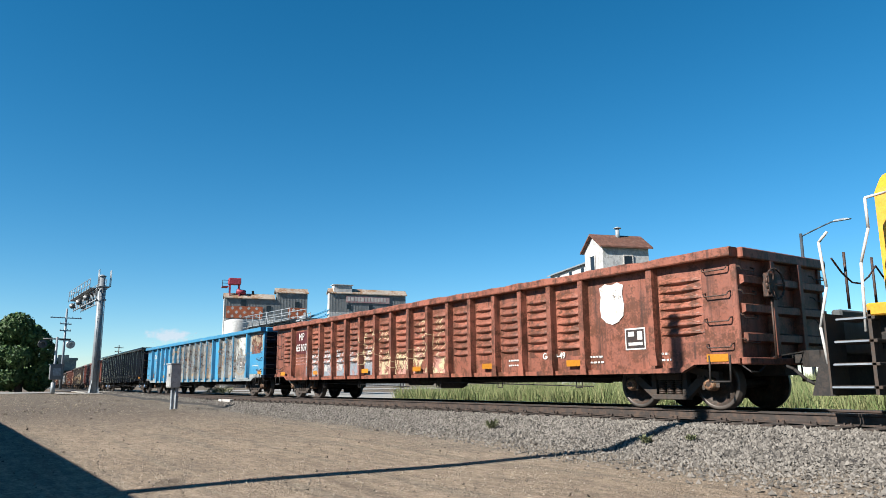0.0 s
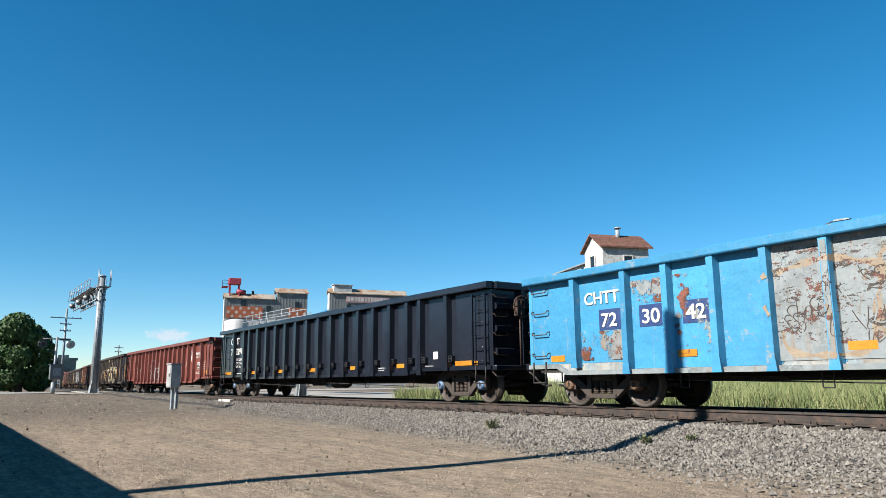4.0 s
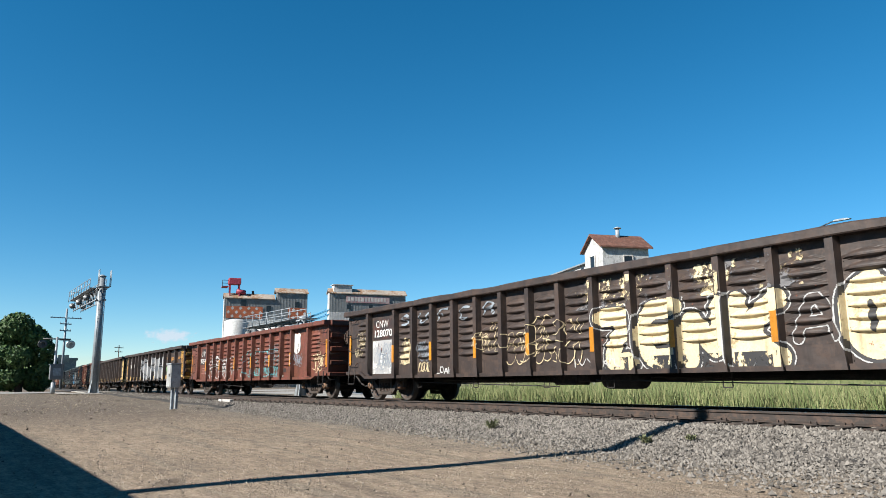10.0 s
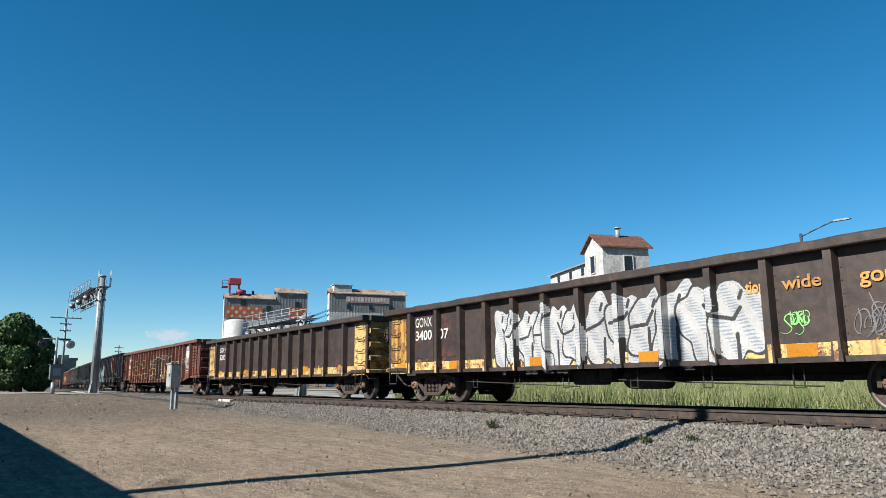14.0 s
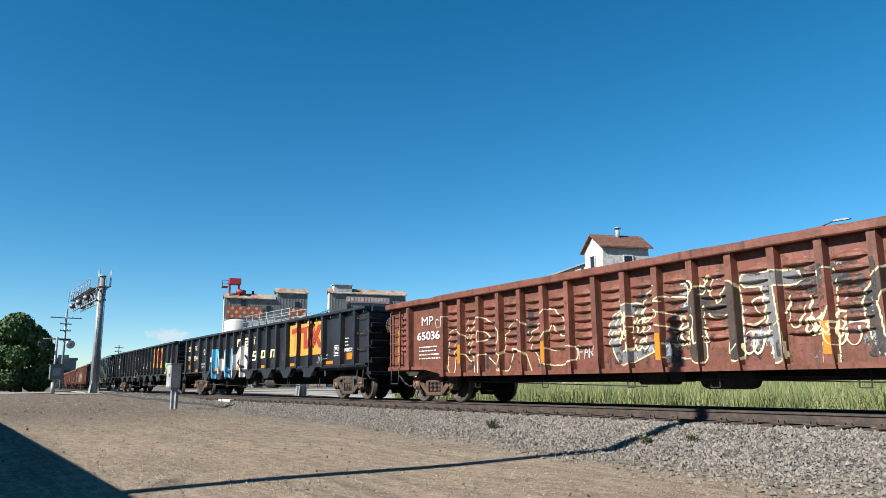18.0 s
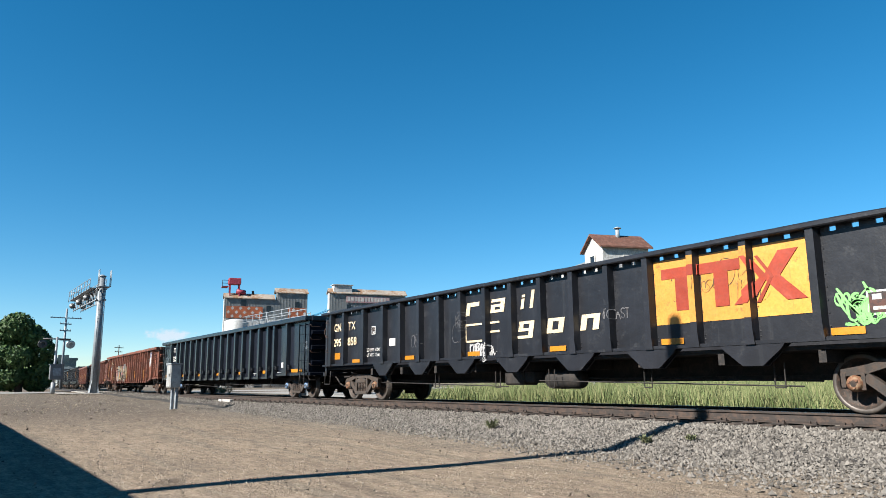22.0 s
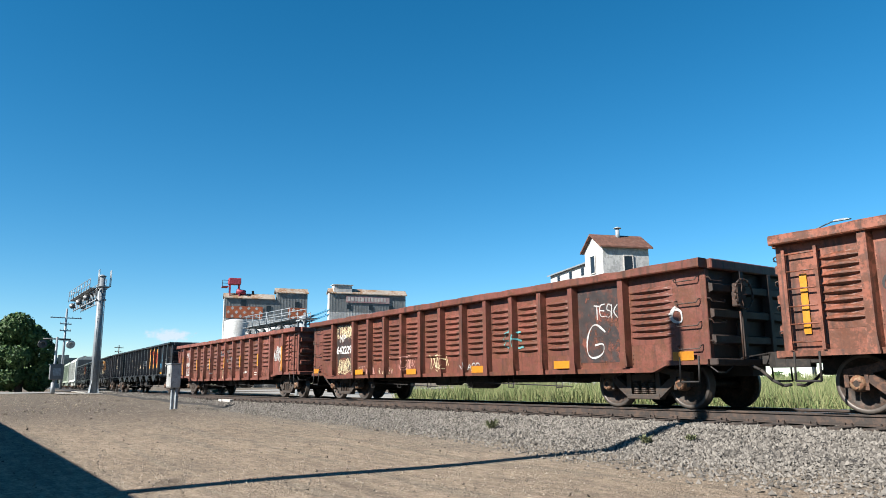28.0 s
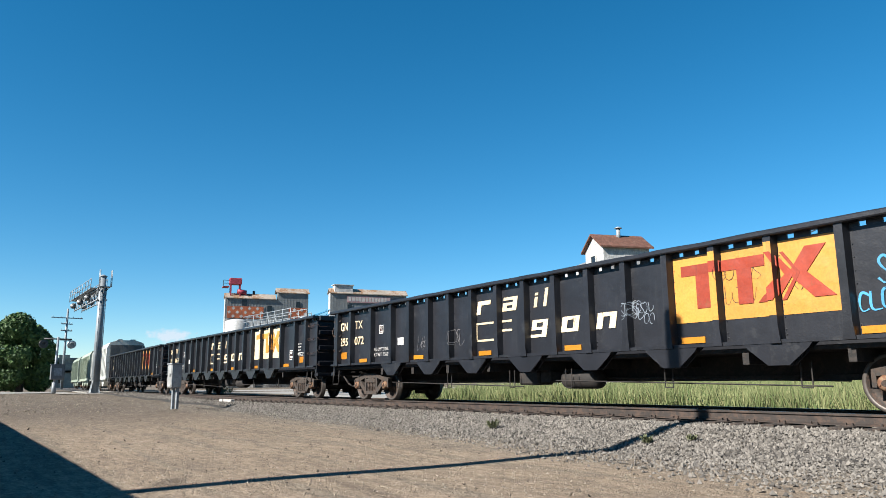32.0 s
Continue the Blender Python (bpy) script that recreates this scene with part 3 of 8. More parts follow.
# ---- yard behind the eye: the shed and the pole that throw their shade into view ----
TAN = math.tan(SUN_UP)
SHED_Y = 1.80 - 4.6 / TAN
shed = thing("shed", pose(0, 0, 0), "plain low tan yard shed beside the dirt lot", "shed")
bm = bmesh.new()
box(bm, -60, -8.2, SHED_Y - 9, SHED_Y - 0.35, -0.2, 4.35)
part("wall", bm, "yard_wall", shed)
bm = bmesh.new()
prism(bm, [(SHED_Y, 4.44), (SHED_Y, 4.60), (SHED_Y - 4.7, 5.6), (SHED_Y - 9.4, 4.6), (SHED_Y - 9.4, 4.44)], "x", -60.4, -7.9)
part("roof", bm, "patchy_roof", shed)
bm = bmesh.new()
top = RAIL + 1.82 + (TRACK_Y - 1.5 - (SHED_Y + 0.4)) * TAN
rod(bm, (-8.68, SHED_Y + 0.4, -0.4), (-8.68, SHED_Y + 0.4, top - 0.1), 0.19, 14, 0.14)
solid("utility_pole", bm, "pole_wood", "bare weathered wooden utility pole beside the shed", "pole")

# ---- crossing signals up the line ----


def cantilever(name, m, reach, height, mirror, label, stub=True):
    c = thing(name, m, label, "signal mast", "crossing signal masts")
    bm = bmesh.new()
    top = height if stub else height - 0.8
    rod(bm, (0, 0, 0.05), (0, 0, top), 0.27, 18, 0.23)
    lathe(bm, [(0.29, top), (0.29, top + 0.06), (0.1, top + 0.16), (0.02, top + 0.17)], 16, 0, "z")
    part("mast", bm, "galvanised", c)
    bm = bmesh.new()
    for a in range(4):
        ca, sa = math.cos(a * math.pi / 2 + 0.78), math.sin(a * math.pi / 2 + 0.78)
        prism(bm, [(0.26, 0.05), (0.46, 0.05), (0.26, 1.0)], "y", -0.02, 0.02)
        for v in list(bm.verts)[-6:]:
            v.co = Vector((v.co.x * ca - v.co.y * sa, v.co.x * sa + v.co.y * ca, v.co.z))
    box(bm, -0.55, 0.55, -0.55, 0.55, 0.0, 0.06)
    part("base_plate", bm, "galvanised", c)
    bm = bmesh.new()
    box(bm, -0.9, 0.9, -0.9, 0.9, -0.4, -0.002, 0.03)
    part("footing", bm, "concrete", c)
    za, zb = height - 1.75, height - 0.95
    d = -1 if mirror else 1
    bm = bmesh.new()
    for z in (za, zb):
        for y in (-0.30, 0.30):
            rod(bm, (-0.3 * d, y, z), (reach * d, y, z + 0.12), 0.055, 8)
    k = 0
    while 1.2 * k < reach:
        x = 1.2 * k + 0.2
        for y in (-0.30, 0.30):
            rod(bm, (x * d, y, za), (x * d, y, zb), 0.03, 6)
            rod(bm, (x * d, y, za), (min(reach, x + 1.2) * d, y, zb), 0.03, 6)
        k += 1
    part("arm", bm, "galvanised", c)
    bm = bmesh.new()
    for y in (-0.75, 0.35):
        for z in (zb + 0.40, zb + 0.80):
            rod(bm, (0.35 * d, y, z), (reach * d, y, z + 0.1), 0.028, 6)
        k = 0
        while 1.3 * k + 0.35 <= reach:
            rod(bm, ((0.35 + 1.3 * k) * d, y, zb), ((0.35 + 1.3 * k) * d, y, zb + 0.85), 0.028, 6)
            k += 1
    rod(bm, (reach * d, -0.75, zb + 0.9), (reach * d, 0.35, zb + 0.9), 0.028, 6)
    part("railing", bm, "galvanised", c)
    bm = bmesh.new()
    box(bm, min(0.3 * d, reach * d), max(0.3 * d, reach * d), -0.72, 0.34, zb + 0.10, zb + 0.14)
    part("walkway", bm, "galvanised", c)
    # rear stub with its own guard
    bm = bmesh.new()
    for y in (-0.4, 0.4) if stub else (-0.1,):
        bent(bm, [(-0.3 * d, y, za + 0.9), (-1.3 * d, y, za + 0.9), (-1.3 * d, y, za + (2.1 if stub else 1.2)), (-0.9 * d, y, za + (2.1 if stub else 1.2)), (-0.9 * d, y, za + 0.9)], 0.03, 6)
    box(bm, min(-0.3 * d, -1.3 * d), max(-0.3 * d, -1.3 * d), -0.4, 0.4, za + 0.86, za + 0.9)
    part("rear_guard", bm, "galvanised", c)
    bm = bmesh.new()
    for y in (-0.2, 0.2):
        rod(bm, (-0.55 * d, y, 0.6), (-0.55 * d, y, za + 0.9), 0.03, 6)
    for j in range(int((za - 0.2) / 0.33)):
        rod(bm, (-0.55 * d, -0.2, 0.8 + 0.33 * j), (-0.55 * d, 0.2, 0.8 + 0.33 * j), 0.014, 5)
    part("ladder", bm, "galvanised", c)
    # lamps hung under and over the arm
    for x in (reach - 0.6, reach * 0.62, reach * 0.28):
        for s in (-1, 1):
            bm = bmesh.new()
            lathe(bm, [(0.24, 0.0), (0.24, 0.03), (0.11, 0.03), (0.11, 0.16), (0.03, 0.18)], 18, 0, "x")
            lathe(bm, [(0.10, -0.02), (0.13, -0.20), (0.11, -0.20), (0.09, -0.03)], 14, 0, "x")
            part("lamp", bm, "box_shade_grey", c, at=pose(x * d, 0.42 * s - 0.1, (za + zb) / 2 + 0.05, 0, 0, 0))
    bm = bmesh.new()
    box(bm, 0.4 * d - 0.35, 0.4 * d + 0.35, -0.25, 0.25, za - 0.35, za + 0.3, 0.03)
    part("junction_box", bm, "galvanised", c)
    return c


cantilever("signal_mast", pose(-58.7, 9.6, RAIL - 0.06), 10.8, 8.6, True, "galvanised cantilever signal mast with a railed walkway beside the track")
cantilever("signal_mast", pose(-42.2, 18.6, 0.28), 8.9, 5.65, True, "galvanised cantilever signal gantry standing beyond the track", False)


def flasher():
    c = thing("crossing_signal", pose(-62.2, 7.36, RAIL - 0.12), "grey crossing flasher post with a control box", "crossing signal")
    bm = bmesh.new()
    rod(bm, (0, 0, 0), (0, 0, 4.3), 0.09, 12)
    rod(bm, (0, 0, 0), (0, 0, 0.9), 0.16, 12)
    part("post", bm, "galvanised", c)
    bm = bmesh.new()
    box(bm, -0.22, 0.22, -0.32, 0.62, 1.1, 2.2, 0.03)
    prism(bm, [(-0.38, 2.2), (0.68, 2.2), (0.64, 2.26), (-0.34, 2.26)], "x", -0.28, 0.28)
    # the shade on the box's front is painted in by this darker grey
    part("control_box", bm, "box_shade_grey", c)
    bm = bmesh.new()
    box(bm, 0.222, 0.228, -0.1, 0.42, 1.4, 1.95)
    part("box_door", bm, "galvanised", c)
    bm = bmesh.new()
    rod(bm, (0, -0.95, 4.15), (0, 0.95, 4.15), 0.05, 8)
    part("crossarm", bm, "signal_black", c)
    for y in (-0.95, 0.95):
        for s in (0, 180):
            bm = bmesh.new()
            lathe(bm, [(0.31, 0.0), (0.31, 0.03), (0.14, 0.04), (0.14, 0.2), (0.03, 0.22)], 18, 0, "x")
            lathe(bm, [(0.12, -0.02), (0.16, -0.28), (0.14, -0.28), (0.11, -0.03)], 14, 0, "x")
            part("lamp", bm, "box_grey" if y > 0 else "lamp_grey", c, at=pose(0.15 if s else -0.15, y, 3.75, 0, 0, s))


flasher()


def relay_box():
    x, y = -28.6, 7.42
    z = land(x, y)
    c = thing("relay_box", pose(x, y, z, 0, 0, 12), "silver metal equipment box on two posts by the ballast", "equipment box")
    bm = bmesh.new()
    box(bm, -0.17, 0.17, -0.20, 0.20, 0.80, 1.66, 0.015)
    part("cabinet", bm, "box_grey", c)
    bm = bmesh.new()
    prism(bm, [(-0.23, 1.662), (0.23, 1.662), (0.22, 1.70), (-0.22, 1.70)], "x", -0.20, 0.20)
    part("lid", bm, "box_grey", c)
    bm = bmesh.new()
    box(bm, -0.14, 0.14, -0.215, -0.202, 0.85, 1.61, 0.004)
    part("cabinet_door", bm, "box_grey", c)
    bm = bmesh.new()
    box(bm, 0.06, 0.10, -0.235, -0.217, 1.2, 1.32)
    part("latch", bm, "signal_black", c)
    for dx, dy, hgt in ((-0.04, 0.0, 0.80), (0.09, 0.10, 1.30)):
        bm = bmesh.new()
        box(bm, dx - 0.05, dx + 0.05, dy - 0.05, dy + 0.05, -0.3, hgt, 0.008)
        part("post", bm, "galvanised", c)


relay_box()

# ---- buildings, lamp, tree and distance ----
def ray_at(px_dir, dist):
    return Vector((px_dir[0] * dist, px_dir[1] * dist, EYE[2] + px_dir[2] * dist))


def corrugated_wall(bm, x, y0, y1, z0, z1, pitch=0.6, depth=0.015, mi=0):
    """A wall that faces +x, folded into upright ribs."""
    n = max(2, int((y1 - y0) / pitch))
    pts = []
    for k in range(n):
        y = y0 + (y1 - y0) * k / n
        w = (y1 - y0) / n
        pts += [(x, y), (x, y + w * 0.55), (x + depth, y + w * 0.65), (x + depth, y + w * 0.9)]
    pts += [(x, y1), (x - 0.3, y1), (x - 0.3, y0)]
    prism(bm, pts, "z", z0, z1, mi)


def turned(x, y, angle):
    """A turn about the upright line through x, y."""
    return Matrix.Translation((x, y, 0)) @ Matrix.Rotation(radians(angle), 4, "Z") @ Matrix.Translation((-x, -y, 0))


def elevator_one():
    c = thing("grain_elevator", turned(-142.5, 45.9, -12), "tall grey corrugated grain elevator with a rust-stained roof and painted band", "grain elevator", "grain elevators")
    d = 150.0
    X = -0.95 * d
    ya, ym, yb = 45.9, 56.3, 62.5     # along y: sunny gable end, roof step, far end
    g = 0.3
    bm = bmesh.new()
    corrugated_wall(bm, X, ya, yb, 14.0, 18.1)
    part("upper_wall", bm, "corrugated_grey", c)
    bm = bmesh.new()
    box(bm, X - 1.8, X - 0.31, ya, yb, g, 18.1)
    part("core", bm, "white_siding", c)
    bm = bmesh.new()
    corrugated_wall(bm, X, ya, yb, g, 13.99)
    part("lower_wall", bm, "white_siding", c)
    bm = bmesh.new()
    corrugated_wall(bm, X, ym, yb, 18.11, 19.5)
    box(bm, X - 1.8, X - 0.31, ym, yb, 18.11, 19.5)
    part("raised_wall", bm, "corrugated_grey", c)
    for y0, y1, z in ((ya - 0.15, ym - 0.42, 18.1), (ym - 0.4, yb + 0.2, 19.5)):
        bm = bmesh.new()
        prism(bm, [(X + 0.3, z - 0.05), (X + 0.3, z + 0.1), (X - 0.9, z + 1.1), (X - 2.1, z + 0.1), (X - 2.1, z - 0.05), (X - 0.9, z + 0.9)], "y", y0, y1)
        part("roof", bm, "patchy_roof", c)
    # painted chequer band
    for y0, y1 in ((46.3, 53.4), (58.5, 62.3)):
        bm = bmesh.new()
        box(bm, X + 0.085, X + 0.12, y0, y1, 14.1, 16.5)
        band = part("painted_band", bm, "board_orange", c)
        n = int((y1 - y0) / 0.75)
        bm = bmesh.new()
        for i in range(n):
            for j in range(3):
                if (i + j) % 2:
                    yy, zz = y0 + (i + 0.5) * (y1 - y0) / n, 14.5 + j * 0.8
                    prism(bm, [(yy - 0.36, zz), (yy, zz - 0.36), (yy + 0.36, zz), (yy, zz + 0.36)], "x", X + 0.12, X + 0.14)
        part("diamonds", bm, "board_white", band)
    for y, z in ((49.6, 17.2), (54.6, 16.2), (60.4, 17.2)):
        bm = bmesh.new()
        box(bm, X + 0.082, X + 0.11, y - 0.45, y + 0.45, z - 0.6, z + 0.6)
        part("window", bm, "dark_glass", c)
    # red head house on the roof
    bm = bmesh.new()
    for yy in (46.9, 48.7):
        for xx in (X - 1.6, X - 0.3):
            box(bm, xx - 0.12, xx + 0.12, yy - 0.12, yy + 0.12, 18.1, 21.0)
    box(bm, X - 1.8, X - 0.1, 46.6, 49.0, 20.9, 22.2, 0.1)
    rod(bm, (X - 0.6, 48.2, 19.6), (X - 0.6, 50.0, 19.3), 0.5, 12)
    box(bm, X - 3.0, X - 0.4, 45.4, 46.59, 20.4, 20.55)
    part("head_house", bm, "tower_red", c)
    bm = bmesh.new()
    for z in (21.1, 21.7):
        rod(bm, (X - 0.4, 45.4, z), (X - 0.4, 46.6, z), 0.06, 5)
    rod(bm, (X - 0.4, 45.4, 20.4), (X - 0.4, 45.4, 21.7), 0.06, 5)
    part("roof_railing", bm, "signal_black", c)
    bm = bmesh.new()
    rod(bm, (X - 0.9, 51.5, 19.0), (X - 0.9, 51.5, 19.8), 0.25, 8)
    part("roof_vent", bm, "signal_black", c)
    # white tanks in front
    for k, (y, r, hh) in enumerate(((46.2, 2.2, 13.4), (54.6, 4.2, 12.6))):
        bm = bmesh.new()
        lathe(bm, [(r, 0.2), (r, hh - 0.5), (r * 0.6, hh - 0.15), (0.3, hh)], 28, 0, "z")
        tank = solid("storage_tank", bm, "white_siding", "white steel storage tank before the elevator", "storage tank", pose(X + 6.5, y, 0.0), "storage tanks")


def elevator_two():
    c = thing("grain_elevator", turned(-132.0, 63.8, -12), "long grey corrugated grain elevator with a faded signboard", "grain elevator", "grain elevators")
    d = 150.0
    X = -0.88 * d
    ya, yb = 63.8, 80.0
    bm = bmesh.new()
    corrugated_wall(bm, X, ya, yb, 15.3, 19.15)
    part("upper_wall", bm, "corrugated_grey", c)
    bm = bmesh.new()
    corrugated_wall(bm, X, ya, yb, 0.3, 15.29)
    part("lower_wall", bm, "white_siding", c)
    bm = bmesh.new()
    box(bm, X - 1.8, X - 0.31, ya, yb, 0.3, 19.15)
    part("core", bm, "white_siding", c)
    bm = bmesh.new()
    prism(bm, [(X + 0.3, 19.0), (X + 0.3, 19.18), (X - 0.9, 20.2), (X - 2.1, 19.15), (X - 2.1, 19.0), (X - 0.9, 20.0)], "y", ya - 0.2, yb + 0.25)
    part("roof", bm, "patchy_roof", c)
    bm = bmesh.new()
    box(bm, X - 1.7, X + 0.1, ya + 0.8, ya + 4.6, 19.3, 20.75, 0.05)
    box(bm, X - 1.9, X + 0.3, ya + 0.6, ya + 4.8, 20.76, 20.9)
    part("roof_cabin", bm, "white_siding", c)
    bm = bmesh.new()
    box(bm, X + 0.09, X + 0.16, ya + 3.4, yb - 3.6, 17.3, 18.65)
    board = part("signboard", bm, "board_pink", c)
    bm = bmesh.new()
    y = ya + 3.7
    while y < yb - 4.3:
        w = random.uniform(0.35, 0.6)
        box(bm, X + 0.16, X + 0.18, y, y + w, 17.55, 18.4)
        y += w + 0.22
    part("sign_bars", bm, "board_white", board)
    for y in (ya + 4.0, ya + 8.6, ya + 13.0):
        bm = bmesh.new()
        box(bm, X + 0.085, X + 0.11, y - 0.4, y + 0.4, 15.9, 16.9)
        part("window", bm, "dark_glass", c)
    # conveyor bridge between the two
    b = thing("conveyor_bridge", pose(0, 0, 0), "blue steel conveyor bridge between the grain elevators", "conveyor bridge")
    bm = bmesh.new()
    for z in (0.0, 0.9):
        for x in (-1, 1):
            rod(bm, (-142 + x, 63.9, 14.0 + z), (-133 + x, 63.9, 14.9 + z), 0.12, 6)
    box(bm, -142.2, -132.3, 63.4, 64.3, 13.3, 13.6)
    part("truss", bm, "spray_blue", b)


elevator_one()
elevator_two()


def tower():
    """White gabled head of an old elevator, turned a little from the track."""
    c = thing("elevator_tower", pose(-46.15, 52.05, 0.2, 0, 0, -20), "white weathered wooden elevator tower with a rusty roof", "tower")
    W2, D2 = 2.35, 1.85                       # half sizes: along x (gable end faces -y) and along y
    bm = bmesh.new()
    prism(bm, [(-D2, 0), (D2, 0), (D2, 13.2), (0, 14.45), (-D2, 13.2)], "y", -W2, W2)
    part("wall", bm, "white_siding", c)
    for s in (-1, 1):
        bm = bmesh.new()
        prism(bm, [(0, 14.47), (0, 14.62), ((D2 + 0.3) * s, 13.16), ((D2 + 0.3) * s, 13.01)], "y", -W2 - 0.35, W2 + 0.35)
        part("roof", bm, "rusty_roof", c)
    bm = bmesh.new()
    rod(bm, (0.3, 0.1, 14.0), (0.3, 0.1, 15.2), 0.2, 10)
    lathe(bm, [(0.36, 15.2), (0.36, 15.26), (0.05, 15.4)], 10, 0, "z")
    for v in list(bm.verts)[-30:]:
        v.co.x += 0.3
        v.co.y += 0.1
    part("roof_vent", bm, "galvanised", c)
    for at in (pose(-0.1, -W2 - 0.02, 11.7), pose(D2 + 0.02, 0.2, 11.5, 0, 0, 90)):
        bm = bmesh.new()
        box(bm, -0.42, 0.42, -0.05, 0.0, -0.75, 0.75)
        w = part("window", bm, "dark_glass", c, at=at)
        bm = bmesh.new()
        for a, b, e, f in ((-0.5, -0.42, -0.88, 0.88), (0.42, 0.5, -0.88, 0.88), (-0.419, 0.419, 0.8, 0.88), (-0.419, 0.419, -0.88, -0.8)):
            box(bm, a, b, -0.08, 0.0, e, f)
        part("frame", bm, "board_white", w)
    # lower shed running off to one side, with its own low gable
    bm = bmesh.new()
    prism(bm, [(-W2 + 0.5, 0), (W2, 0), (W2, 12.3), (0.4, 13.1), (-W2 + 0.5, 12.3)], "x", -D2 - 9.6, -D2 - 0.01)
    part("side_shed", bm, "white_siding", c)
    for s, y in ((-1, -W2 + 0.2), (1, W2 + 0.3)):
        bm = bmesh.new()
        prism(bm, [(0.4, 13.12), (0.4, 13.26), (y, 12.32), (y, 12.18)], "x", -D2 - 9.9, -D2 - 0.02)
        part("shed_roof", bm, "galvanised", c)
    for x in (-D2 - 1.6, -D2 - 4.4, -D2 - 7.4):
        bm = bmesh.new()
        box(bm, x - 0.28, x + 0.28, -W2 + 0.46, -W2 + 0.499, 11.2, 11.95)
        part("window", bm, "dark_glass", c)
    bm = bmesh.new()
    prism(bm, [(D2 + 0.06, 9.9), (D2 + 0.06, 10.1), (D2 + 3.0, 9.2), (D2 + 3.0, 9.0)], "y", -W2, W2)
    part("lean_to_roof", bm, "rusty_roof", c)
    bm = bmesh.new()
    prism(bm, [(D2 + 0.01, 0), (D2 + 2.8, 0), (D2 + 2.8, 9.02), (D2 + 0.01, 9.85)], "y", -W2 + 0.2, W2 - 0.2)
    part("lean_to", bm, "white_siding", c)


tower()


def street_lamp():
    c = thing("street_lamp", pose(-18.4, 34, 0.22), "dark steel street lamp with a slim curved arm", "street lamp")
    bm = bmesh.new()
    rod(bm, (0, 0, 0), (0, 0, 7.9), 0.10, 12, 0.07)
    part("post", bm, "lamp_blue", c)
    bm = bmesh.new()
    bent(bm, [(0, 0, 7.75), (0.5, -0.02, 7.9), (1.1, -0.05, 8.07), (1.55, -0.06, 8.18), (1.75, -0.06, 8.2)], 0.034, 8)
    part("arm", bm, "lamp_blue", c)
    bm = bmesh.new()
    prism(bm, [(1.7, 8.17), (2.4, 8.16), (2.44, 8.19), (2.3, 8.23), (1.8, 8.25), (1.68, 8.22)], "y", -0.16, 0.04)
    part("lamp_head", bm, "galvanised", c)


street_lamp()


def leaf_crown(name, blobs, count, size, material, seed, parent=None):
    """Leaves as small folded cards, thick at the outside of several lobes."""
    r = np.random.RandomState(seed)
    vs, fs = [], []
    vol = np.array([b[3] ** 2 for b in blobs])
    vol = vol / vol.sum()
    for k in range(count):
        bx_, by_, bz_, br = blobs[r.choice(len(blobs), p=vol)]
        d = r.randn(3)
        d /= np.linalg.norm(d)
        rad = br * (0.72 + 0.33 * r.rand())
        c = np.array((bx_, by_, bz_)) + d * rad * (1, 1, 0.95)
        n = d + 0.7 * r.randn(3)
        n /= np.linalg.norm(n)
        u = np.cross(n, r.randn(3))
        u /= np.linalg.norm(u)
        w = np.cross(n, u)
        s = size * (0.6 + 0.8 * r.rand())
        a = len(vs)
        vs += [c - u * s, c + w * s * 0.5 + n * s * 0.15, c + u * s, c - w * s * 0.5 + n * s * 0.15]
        fs += [(a, a + 1, a + 2, a + 3)]
    return from_arrays(name, vs, fs, [material])


def broad_tree(x, y, z, height, spread_, seed, label, count=9000, size=0.42):
    rnd = random.Random(seed)
    t = thing("tree", pose(x, y, z), label, "tree", "trees")
    bm = bmesh.new()
    rod(bm, (0, 0, -0.3), (0.1, 0, height * 0.35), 0.38, 10, 0.26)
    rod(bm, (0.1, 0, height * 0.35), (0, 0.1, height * 0.8), 0.26, 8, 0.06)
    blobs = []
    for k in range(22):
        a, q = rnd.uniform(0, 6.28), rnd.random()
        zz = height * (0.16 + 0.74 * q)
        rr = spread_ * (0.75 - 0.45 * abs(q - 0.42) * 1.6) * rnd.uniform(0.55, 1.0)
        p = (rr * math.cos(a), rr * math.sin(a), zz)
        rod(bm, (0, 0, zz * 0.7), p, 0.09, 6, 0.03)
        blobs.append((*p, spread_ * rnd.uniform(0.26, 0.42)))
    part("trunk", bm, "bark", t)
    part("crown", leaf_crown("crown", blobs, count, size, "leaves", seed), None, t)
    return t


broad_tree(-87, 7.15, 0.45, 7.5, 3.7, 3, "large dense dark green leafy tree beside the crossing road", 26000, 0.21)


def power_pole(x, y, z, h, arms, label, wood="pole_wood", r=0.14):
    c = thing("utility_pole", pose(x, y, z), label, "pole", "distant poles")
    bm = bmesh.new()
    rod(bm, (0, 0, -0.3), (0, 0, h), r, 10, r * 0.7)
    part("post", bm, wood, c)
    for zz, w, ang in arms:
        bm = bmesh.new()
        box(bm, -0.06, 0.06, -w / 2, w / 2, zz - 0.07, zz + 0.07)
        for k in (-0.45, -0.2, 0.2, 0.45):
            rod(bm, (0, w * k, zz + 0.07), (0, w * k, zz + 0.25), 0.04, 6)
        part("crossarm", bm, wood, c, at=pose(0, 0, 0, 0, 0, ang))


power_pole(-121.0, 15.3, 0.4, 12.1, ((10.7, 4.4, 10), (9.8, 1.7, 20), (8.8, 1.7, 20), (7.4, 1.6, 20)), "grey utility pole with crossarms beyond the crossing", "galvanised", 0.2)
power_pole(-190, 36, 0.3, 10.4, ((9.8, 2.6, 30), (8.8, 2.2, 30)), "far wooden utility pole with crossarms")


